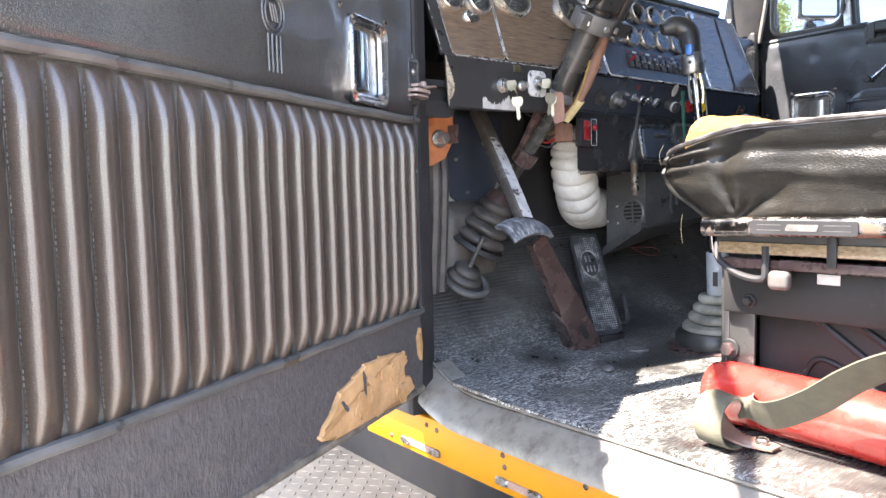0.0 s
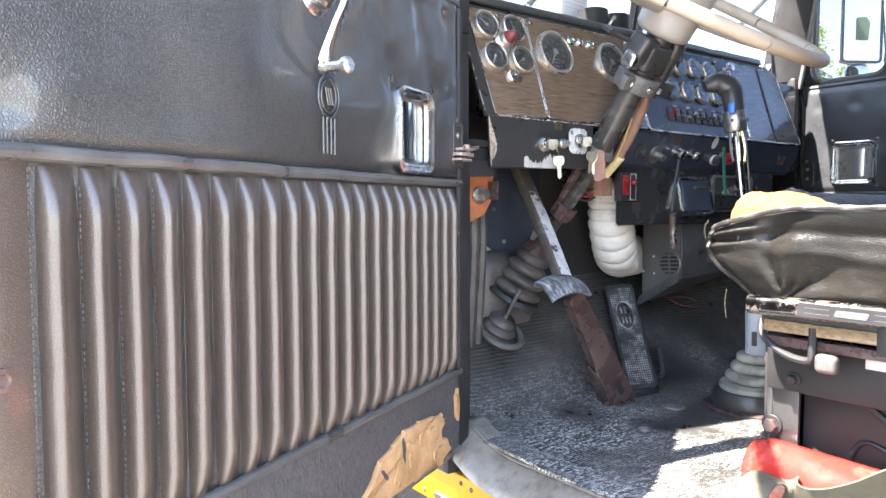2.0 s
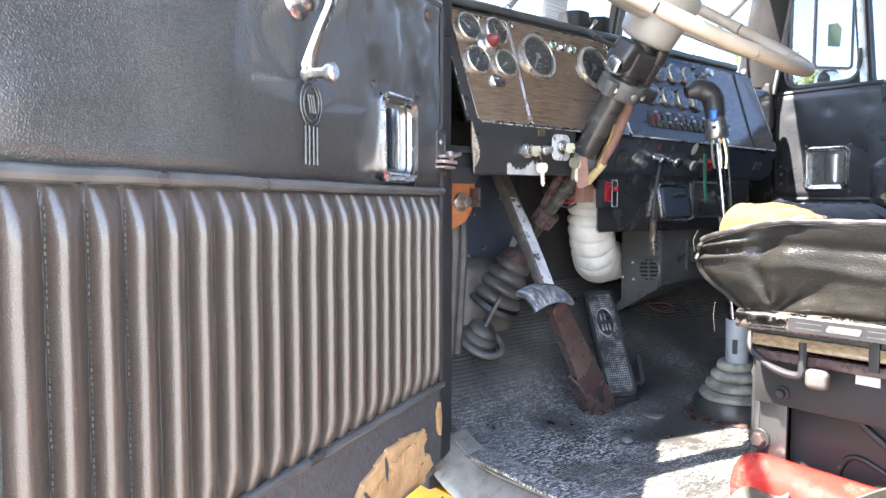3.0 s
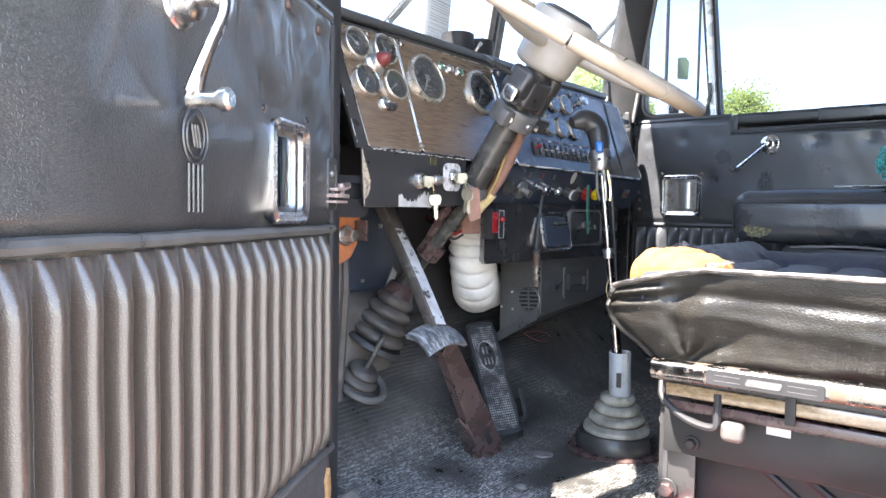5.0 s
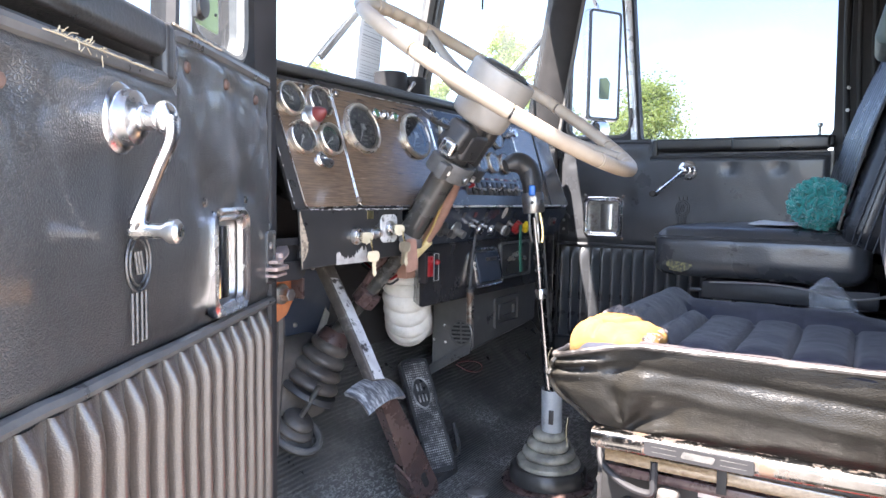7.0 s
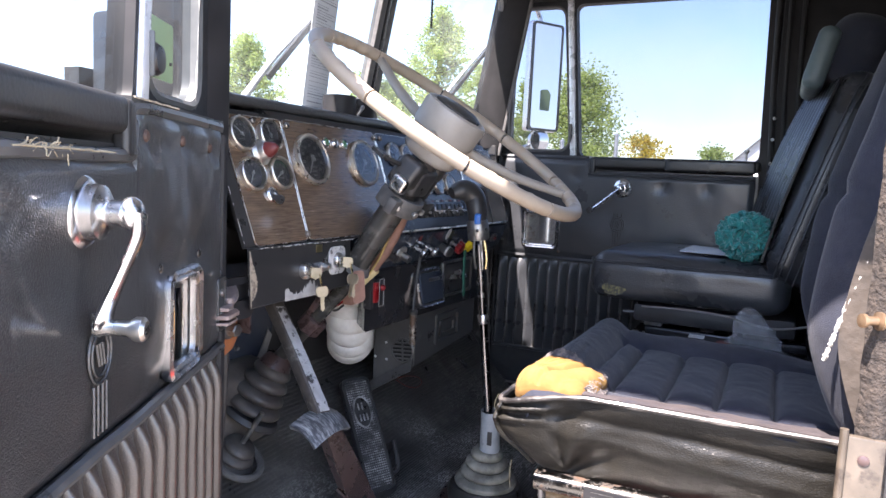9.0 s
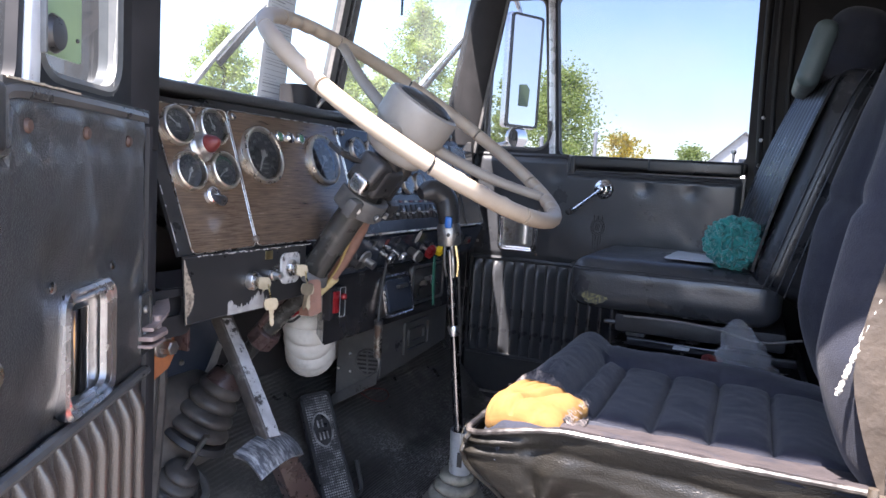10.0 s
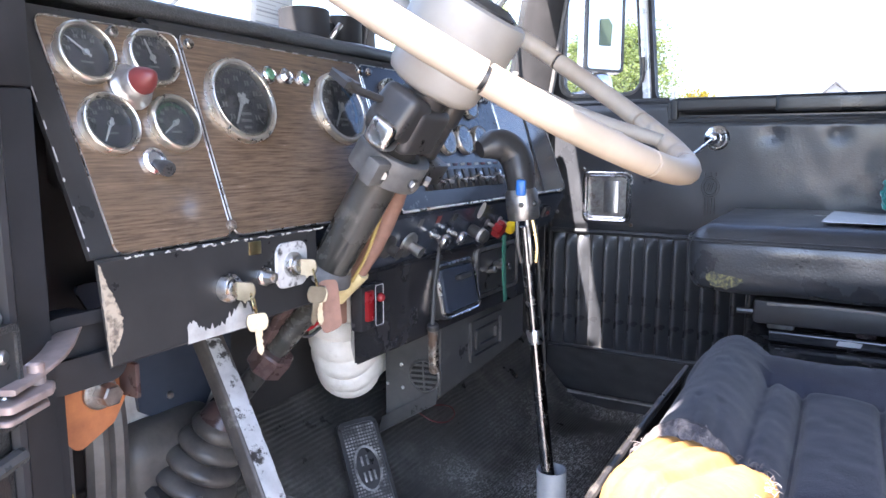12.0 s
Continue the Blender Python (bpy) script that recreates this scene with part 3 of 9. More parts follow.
part("rubber_mat", sheet(B(), 70, 90, mat_surface, 0.006), MAT_RIBBED, floor)
bm = box(B(), (1.8, 1.33, 1.36), (1.70, 0.02, 0.40), pose(0, 0, 0), 0)
bmesh.ops.rotate(bm, cent=(1.8, 1.33, 1.39), matrix=Matrix.Rotation(radians(-40), 3, "X"), verts=bm.verts)
bmesh.ops.translate(bm, vec=(0, 0.03, -0.005), verts=bm.verts)
part("toe_board", bm, BLACK_MATT, floor)
for px, py, r in ((1.537, 1.04, 0.028), (1.33, 0.97, 0.014)):
    part("floor_plug", lathe(B(), [(r, 0), (r * 0.95, 0.005), (r * 0.5, 0.009), (0, 0.009)], Matrix.Translation((px, py, FLOOR + 0.003)), 18), RUBBER, floor)

# door sill: worn metal tread, yellow rail below it
sill = thing("door_sill", (0.95, 0.5, 1.2), "worn bare metal door sill above a chipped yellow rail", "door sill", kind="structure")
SEC = [(0.917, 1.194), (0.919, 1.204), (0.926, 1.212), (0.946, 1.228), (0.970, 1.247), (0.982, 1.2515), (1.02, 1.252), (1.02, 1.238), (0.975, 1.234), (0.945, 1.212), (0.932, 1.196)]
ys = [-0.2 + 1.35 * k / 46 for k in range(47)]


def sill_lift(y):
    t = max(0.0, (y - 1.0) / 0.15)
    return 0.045 * t * t


RUST_PALE = mat("bare_rusty_steel", (0.26, 0.15, 0.11), (0.18, 0.10, 0.075), rough=0.55, scale=30, stain=(0.34, 0.30, 0.27), sscale=30, srange=(0.55, 0.7))
bm = B()
rings = [[bm.verts.new((x + 0.002 * wob(y * 9, x * 30), y, z + sill_lift(y) + 0.0025 * wob(y * 8, x * 20, 4))) for x, z in SEC] for y in ys]
for a, b in zip(rings, rings[1:]):
    for j in range(len(SEC)):
        bm.faces.new((a[j], a[(j + 1) % len(SEC)], b[(j + 1) % len(SEC)], b[j]))
bm.faces.new(rings[0])
bm.faces.new(rings[-1][::-1])
bmesh.ops.recalc_face_normals(bm, faces=bm.faces)
part("sill_tread", bm, ALU, sill)
bm = tube(B(), [(0.972, y, 1.2535 + sill_lift(y)) for y in ys], 0.003, 6)
part("tread_bead", bm, ALU, sill)
bm = box(B(), (0.945, 0.565, 1.153), (0.035, 1.57, 0.088), I4, 0.006)
part("yellow_rail", bm, YELLOW_PAINT, sill, "chipped yellow painted rail")
bm = box(B(), (1.22, 0.95, 0.86), (0.06, 2.6, 0.70), I4, 0.004)
part("frame_rail", bm, FRAME_BLACK, sill)
# unseen covers added to keep the gap behind the yellow rail dark
part("gap_shade_tray", box(B(), (1.05, 1.05, 0.515), (0.34, 2.60, 0.02), I4, 0.004), FRAME_BLACK, sill)
part("gap_shade_top", box(B(), (1.065, 1.85, 1.187), (0.25, 0.90, 0.02), I4, 0.004), FRAME_BLACK, sill)
part("gap_shade_end", box(B(), (1.05, 2.34, 0.85), (0.34, 0.02, 0.66), I4, 0.004), FRAME_BLACK, sill)
for y, z, w in ((1.140, 1.130, 0.125), (0.850, 1.132, 0.105), (0.40, 1.132, 0.11)):
    slot = axes((0, 1, 0), (0, 0, 1), (-1, 0, 0), (0.9275, y, z))
    bm = prism(B(), rrect(w, 0.014, 0.0065), 0, 0.0035, slot, 0.001)
    bmesh.ops.recalc_face_normals(bm, faces=bm.faces)
    plate = part("plate", bm, RUST_PALE, sill, "rusty strap set in the rail")
    for e in (-1, 1):
        bm = prism(B(), rrect(0.034, 0.016, 0.0078), 0.0, 0.006, slot @ Matrix.Translation((e * (w / 2 - 0.012), 0, 0)), 0.002)
        bmesh.ops.recalc_face_normals(bm, faces=bm.faces)
        part("clip", bm, CHROME_RUST, plate)
for y, z in ((1.083, 1.178), (1.117, 1.181), (1.247, 1.126), (0.889, 1.181), (0.885, 1.160), (0.697, 1.184), (0.50, 1.182), (0.31, 1.180)):
    screw(sill, (0.9275, y, z), (-1, 0, 0), 0.0055, RUST_BROWN, "rivet", 0.003)

# outside step with raised tread bars
# far darker than aluminium: the colour carries the shade the step lies in
STEP_GREY = mat("shade_darkened_tread_plate", (0.034, 0.033, 0.032), (0.024, 0.0235, 0.023), rough=0.65, spec=0.2, scale=14, stain=(0.042, 0.039, 0.036), sscale=8, srange=(0.5, 0.7))
step = thing("tread_plate_step", (0.6, 1.1, 1.0), "grey aluminium tread plate step outside the door", "step")
bm = box(B(), (0.635, 0.80, 1.035), (0.57, 1.60, 0.02), I4, 0.004)
part("plate", bm, STEP_GREY, step)
# box is deepened out of sight, to stop ground bounce reaching the gap
bm = box(B(), (0.62, 0.80, 0.7645), (0.52, 1.56, 0.52), I4, 0.004)
part("box_side", bm, BLACK_MATT, step)
part("support_arm", box(B(), (1.02, 0.9, 0.93), (0.42, 0.05, 0.03), I4, 0.004), BLACK_MATT, step)
bm = B()
for i in range(26):
    for j in range(23):
        x, y = 0.37 + j * 0.024, 0.92 + i * 0.024
        m = Matrix.Translation((x, y, 1.045)) @ Matrix.Rotation(radians(45 if (i + j) % 2 else -45), 4, "Z") @ Matrix.Diagonal((0.010, 0.003, 0.0016, 1))
        vs = [bm.verts.new(m @ V(*q)) for q in ((-1, 0, 0), (0, -1, 0), (1, 0, 0), (0, 1, 0), (-0.5, 0, 1), (0.5, 0, 1))]
        for f in ((0, 1, 5, 4), (1, 2, 5), (2, 3, 4, 5), (3, 0, 4)):
            bm.faces.new([vs[k] for k in f])
tagged(part("tread_bar", bm, STEP_GREY, step), kind="stuff")

# walls
fire = thing("wall_front", (1.8, Y_FIRE, 1.6), "dark firewall behind the pedals with chipped paint", "wall", kind="structure")
part("firewall", box(B(), (1.80, Y_FIRE + 0.03, 1.76), (1.74, 0.04, 0.98)), BLACK_MATT, fire)
bm = prism(B(), round_poly([(1.246, 1.70), (1.252, 1.648), (1.28, 1.629), (1.328, 1.612), (1.38, 1.599), (1.418, 1.637), (1.44, 1.70), (1.44, 1.86), (1.16, 1.86), (1.215, 1.76)], 0.010), 0, 0.006, axes((1, 0, 0), (0, 0, 1), (0, -1, 0), (0, 1.424, 0)))
part("cover_plate", bm, BLUE_BLACK, fire, "dark blue-black painted cover plate")
edge = [(1.215, 1.77), (1.25, 1.70), (1.276, 1.651), (1.300, 1.640), (1.318, 1.616), (1.284, 1.606), (1.262, 1.590), (1.245, 1.549), (1.239, 1.50), (1.195, 1.49), (1.207, 1.55), (1.214, 1.60), (1.222, 1.64), (1.205, 1.70)]
edge = [(x + 0.006 * wob(k * 1.9, 3), z + 0.006 * wob(k * 1.9, 8)) for k, (x, z) in enumerate(round_poly(edge, 0.006, 3))]
bm = prism(B(), edge, 0, 0.003, axes((1, 0, 0), (0, 0, 1), (0, -1, 0), (0, 1.428, 0)))
bmesh.ops.recalc_face_normals(bm, faces=bm.faces)
part("bare_patch", bm, CHIP_WHITE, fire, "pale bare patch where paint flaked off")
bm = prism(B(), [(1.365, 1.60), (1.40, 1.605), (1.43, 1.67), (1.415, 1.685), (1.39, 1.64)], 0, 0.003, axes((1, 0, 0), (0, 0, 1), (0, -1, 0), (0, 1.4165, 0)))
part("bare_patch", bm, CHIP_WHITE, fire, "pale bare patch where paint flaked off")
for x, z in ((1.308, 1.658), (1.22, 1.70), (1.37, 1.79), (1.27, 1.745)):
    screw(fire, (x, 1.418, z), (0, -1, 0), 0.006, STEEL, "bolt", 0.006)
part("hinge_pillar", box(B(), (0.932, 1.200, 1.65), (0.056, 0.140, 0.90), I4, 0.004), FRAME_BLACK, fire)
# upper post is added out of sight, to cut off the floor's sun patch
part("hinge_pillar", box(B(), (0.933, 1.195, 2.44), (0.056, 0.130, 0.68), I4, 0.004), FRAME_BLACK, fire)
part("side_kick", box(B(), (0.965, 1.30, 1.56), (0.03, 0.30, 0.62), I4, 0.004), FRAME_BLACK, fire)
part("side_kick", box(B(), (2.665, 1.385, 1.72), (0.05, 0.15, 0.98), I4, 0.004), BLACK_PAINT, fire)
# unseen panel added ahead of the door to block sun from footwell and sill gap
part("cowl_sun_block", box(B(), (0.955, 1.585, 1.675), (0.03, 0.62, 0.95), I4, 0.006), FRAME_BLACK, fire)

wall_l = thing("wall_left", (0.95, 0.0, 2.0), "dark left cab side behind the door opening", "wall", kind="structure")
part("quarter_panel", box(B(), (0.955, 0.01, 2.05), (0.05, 0.34, 1.64), I4, 0.01), BLACK_MATT, wall_l)
bm = sheet(B(), 8, 60, lambda u, v: (0.93 - 0.014 * math.sin(math.pi * u), 0.165 + 0.035 * u, 1.22 + 1.56 * v), 0.012, -1)
for v in bm.verts:
    v.co += 0.003 * V(wob(v.co.z * 40, v.co.y * 60), wob(v.co.z * 33, v.co.x * 60, 5), 0)
part("weatherstrip", bm, FUZZ, wall_l, "frayed grey door weatherstrip")
for z in (1.953, 1.60):
    part("striker_bolt", lathe(B(), [(0.010, 0), (0.010, 0.003), (0.005, 0.005), (0.005, 0.016), (0.0075, 0.018), (0.0075, 0.022), (0, 0.024)], along((0.915, 0.188, z), (-0.5, 0.86, 0)), 16), mat("worn_brown_brass", (0.30, 0.20, 0.12), (0.2, 0.13, 0.08), rough=0.4, metal=0.7, scale=40), wall_l, "worn brass striker bolt")
CREAM = mat("worn_cream_trim", (0.095, 0.075, 0.056), (0.055, 0.044, 0.033), rough=0.45, scale=20, stain=(0.035, 0.026, 0.020), sscale=24, srange=(0.52, 0.62))
jamb = part("edge_trim", box(B(), (0.918, 0.190, 1.54), (0.010, 0.040, 0.57), I4, 0.003), CREAM, wall_l, "worn cream metal door jamb trim")
part("folded_lip", tube(B(), [(0.9125 + 0.0008 * wob(k * 0.7, 2), 0.2105, 1.26 + 0.0286 * k) for k in range(21)], 0.0045, 10), CREAM, jamb, "rolled metal lip")
for z in (1.80, 1.745, 1.69, 1.60, 1.45):
    part("screw", lathe(B(), [(0.006, 0), (0.006, 0.002), (0.003, 0.0035), (0, 0.0035)], along((0.9135, 0.190, z), (-1, 0, 0)), 12), RUST_BROWN, jamb)

wall_r = thing("wall_right", (XR, 0.0, 2.0), "dark right cab side with pillar behind the door", "wall", kind="structure")
part("quarter_panel", box(B(), (2.70, 0.09, 2.05), (0.06, 0.50, 1.64), I4, 0.01), FRAME_BLACK, wall_r)
part("sill_panel", box(B(), (2.70, 0.62, 1.235), (0.12, 1.66, 0.09), I4, 0.006), BLACK_MATT, wall_r)
part("sill_trim", sheet(B(), 60, 3, lambda u, v: (2.632 + 0.022 * v + 0.002 * wob(u * 30, 2), 0.30 + 1.0 * u, 1.285 - 0.002 * math.sin(math.pi * v) + 0.0015 * wob(u * 25, v * 2)), 0.003), STEEL, wall_r, "scuffed bare metal sill strip")
part("pillar", box(B(), (2.735, 0.345, 2.0), (0.05, 0.06, 1.6), I4, 0.006), FRAME_BLACK, wall_r)
part("hinge_pillar", box(B(), (2.735, 1.36, 1.75), (0.05, 0.14, 1.1), I4, 0.006), BLACK_PAINT, wall_r)
bm = B()
for x, y, w in ((2.655, 0.335, 0.016), (2.65, 0.30, 0.012), (2.658, 0.26, 0.014)):
    tube(bm, smooth_path([(x, y - 0.03, 1.3), (x, y, 2.1), (x, y + 0.015, 2.45), (x - 0.01, y + 0.02, 2.80)], 6), w * 0.6, 8)
part("pillar_seal", bm, FRAME_BLACK, wall_r, "black ribbed door seal")
for z in (2.18, 2.26, 2.33, 2.05):
    screw(wall_r, (2.643, 0.338, z), (-1, 0, 0), 0.006, STEEL_WHITE)

wall_b = thing("wall_back", (1.8, Y_BACK, 2.0), "dark pleated vinyl back wall of the cab", "wall", kind="structure")
part("back_panel", box(B(), (1.80, Y_BACK - 0.03, 2.05), (1.80, 0.04, 1.64)), BLACK_MATT, wall_b)
pleat_bm = sheet(B(), 8, 4, lambda u, v: (-0.026 + 0.052 * u, 0.022 * (1 - math.sin(math.pi * u)) - 0.022, -0.75 + 1.5 * v), 0.0, 1)
pleat_me = finish(pleat_bm, "pleat", CURTAIN)
for k in range(33):
    under(new("pleat", pleat_me), wall_b, Matrix.Translation((0.97 + k * 0.0525, Y_BACK + 0.012, 2.05)))

roof = thing("ceiling", (1.8, 0.55, ROOF), "pale grey padded cab ceiling", "ceiling", kind="structure")
part("headliner", box(B(), (1.80, 0.57, ROOF + 0.02), (1.86, 1.56, 0.04), I4, 0.01), HEADLINER, roof)
part("header", box(B(), (1.80, 1.275, 2.815), (1.70, 0.07, 0.09), I4, 0.02), VINYL, roof)
part("side_header", box(B(), (0.965, 0.55, 2.785), (0.05, 1.45, 0.15), I4, 0.015), VINYL, roof)
# two unseen boards added along the roof side to keep sun off the cushion
part("roof_side_shade", box(B(), (0.87, 1.095, 2.83), (0.14, 0.51, 0.03), I4, 0.01), BLACK_PAINT, roof)
part("cushion_shade_board", box(B(), (0.805, 0.30, 2.832), (0.27, 1.08, 0.026), I4, 0.01), BLACK_PAINT, roof, "unseen black board added to shade the driver seat")
part("side_header", box(B(), (2.675, 0.55, 2.815), (0.07, 1.45, 0.09), I4, 0.015), VINYL, roof)

# windshield: two panes, centre bar, pillars, rubber
def shield(x, k):
    """A point of the windshield's plane: x across, k from its base to its top."""
    return V(x, 1.405 - 0.105 * k, 2.232 + 0.545 * k)


ws = thing("window_1", shield(1.8, 0), "two-piece flat windshield with black rubber and centre bar", "windshield", kind="structure")
for x0, x1 in ((1.06, 1.775), (1.825, 2.600)):
    q = [(x0, -0.02), (x1, -0.02), (x1, 1.02), (x0, 1.02)]
    bm = B()
    f = [bm.verts.new(shield(x, k)) for x, k in q]
    bm.faces.new(f)
    o = part("pane", bm, SCREEN, ws)
    o.visible_shadow = False
    oc = round_poly([(x0 - 0.015, 0 - 0.03), (x1 + 0.015, -0.03), (x1 + 0.015, 0.57), (x0 - 0.015, 0.57)], 0.09, 6)
    ic = round_poly([(x0 + 0.012, 0.0), (x1 - 0.012, 0.0), (x1 - 0.012, 0.54), (x0 + 0.012, 0.54)], 0.07, 6)
    d = (shield(0, 1) - shield(0, 0)).normalized()
    m = axes((1, 0, 0), d, V(1, 0, 0).cross(d), shield(0, 0))
    bm = ring_prism(B(), oc, ic, -0.012, 0.012, m, 0.004)
    bmesh.ops.recalc_face_normals(bm, faces=bm.faces)
    part("rubber_seal", bm, RUBBER, ws)
bm = sweep(B(), [shield(1.80, -0.03), shield(1.80, 1.03)], rrect(0.028, 0.03, 0.008, 3))
part("centre_bar", bm, BLACK_PAINT, ws)
for side, xa, xb in ((1, 2.585, 2.645), (-1, 1.075, 0.965)):
    bm = B()
    prof = [(xa, 0.03), (xa, -0.02), (xb - 0.01 * side, -0.095), (xb, -0.085), (xb + 0.02 * side, 0.03)]
    lo = [bm.verts.new((x, 1.40 + dy, 2.20)) for x, dy in prof]
    hi = [bm.verts.new((x, 1.295 + dy, 2.80)) for x, dy in prof]
    n = len(prof)
    for j in range(n):
        bm.faces.new((lo[j], lo[(j + 1) % n], hi[(j + 1) % n], hi[j]))
    bm.faces.new(lo[::-1])
    bm.faces.new(hi)
    bmesh.ops.recalc_face_normals(bm, faces=bm.faces)
    bmesh.ops.bevel(bm, geom=list(bm.edges), offset=0.006, segments=2, affect="EDGES")
    part("pillar", bm, FRAME_BLACK, ws, "black painted windshield pillar")
    bm = sweep(B(), [(xb - 0.004 * side, 1.31, 2.18), (xb - 0.004 * side, 1.205, 2.80)], rrect(0.014, 0.02, 0.005, 3))
    part("pillar_seal", bm, RUBBER, ws)
part("pillar_base", box(B(), (0.955, 1.315, 2.08), (0.035, 0.25, 0.54), I4, 0.012), BLACK_CHIPPED, ws)
part("pillar_base", box(B(), (2.64, 1.375, 2.05), (0.05, 0.13, 0.34), I4, 0.012), BLACK_CHIPPED, ws)
part("roof_edge", box(B(), (1.80, 1.315, 2.83), (1.80, 0.10, 0.07), I4, 0.02), BLACK_PAINT, ws)
part("cowl", box(B(), (1.80, 1.47, 2.17), (1.74, 0.12, 0.08), I4, 0.02), BLACK_PAINT, ws)

# ---- the doors ----
# In a door's own space x runs from the hinge to the free edge, y out of the inner face, z up.
HEM = mat("dirty_tan_hem", (0.16, 0.135, 0.105), (0.060, 0.052, 0.045), rough=0.9, scale=40, bump=0.6, bscale=120, dist=0.004)
TUFT = mat("frayed_tan_thread", (0.42, 0.36, 0.25), (0.30, 0.25, 0.17), rough=0.95, scale=60)
LEDGE = mat("black_ledge_vinyl", (0.030, 0.029, 0.029), (0.018, 0.018, 0.018), rough=0.34, spec=0.5, scale=8, bump=0.2, bscale=220)
RUST_BUTTON = mat("rusty_button", (0.12, 0.072, 0.055), (0.06, 0.036, 0.028), rough=0.6, scale=60)
SEAL_GREY = mat("faded_grey_seal", (0.13, 0.135, 0.135), (0.085, 0.09, 0.09), rough=0.45, scale=30)
C28, S28 = math.cos(radians(28)), math.sin(radians(28))
DOOR_L = axes((-C28, -S28, 0), (S28, -C28, 0), (0, 0, 1), (0.8944, 1.0906, 0))
DOOR_R = axes((0, 1, 0), (-1, 0, 0), (0, 0, 1), (2.674, 1.30, 0))
RIB = 0.0408


def rib_mesh(name, material):
    h = 0.352

    def f(u, v):
        v = 0.5 - 0.5 * math.cos(math.pi * v)
        e = min(1.0, v / 0.11, (1 - v) / 0.12)
        e = math.sin(e * math.pi / 2)
        w = RIB * (0.92 + 0.08 * e)
        a = math.pi * u
        k = 0.021 * (0.30 + 0.70 * e)
        lean = 0.0
        return (w * (0.5 - 0.5 * math.cos(a)) - w / 2 + lean, 0.001 + k * max(0.0, math.sin(math.pi * u ** 1.9)) + 0.0010 * wob(v * 5, u * 2, 2), 1.432 + h * v)
    return finish(sheet(B(), 18, 22, f, 0.0, -1), name, material)


def emblem(M, door, mx, s, z, k=1.0):
    """Embossed oval badge with three bars under it, as plain raised shapes."""
    m = axes((1, 0, 0), (0, 0, 1), (0, 1, 0), (0, 0, 0))
    bm = B()
    for rx, rz in ((0.025, 0.030), (0.018, 0.023)):
        tube(bm, [(s + k * rx * math.cos(a), 0.0178, z + k * rz * math.sin(a)) for a in [2 * math.pi * q / 28 for q in range(28)]], 0.0016, 6, True)
    for dx in (-0.006, 0.0, 0.006):
        tube(bm, [(s + k * dx - 0.004, 0.0178, z - 0.012 * k), (s + k * dx + 0.002, 0.0178, z + 0.012 * k)], 0.0018, 6)
    for dx in (-0.014, -0.005, 0.005, 0.014):
        tube(bm, [(s + k * dx, 0.0178, z - 0.030 * k), (s + k * dx, 0.0178, z - 0.082 * k)], 0.0016, 6)
    for dx in (-0.015, 0.0, 0.015):
        tube(bm, [(s + k * dx, 0.0178, z + 0.032 * k), (s + k * dx, 0.0178, z + 0.044 * k)], 0.0022, 6)
    part("embossed_badge", bm, VINYL, door, "oval badge with bars embossed in vinyl", M, xf=mx)


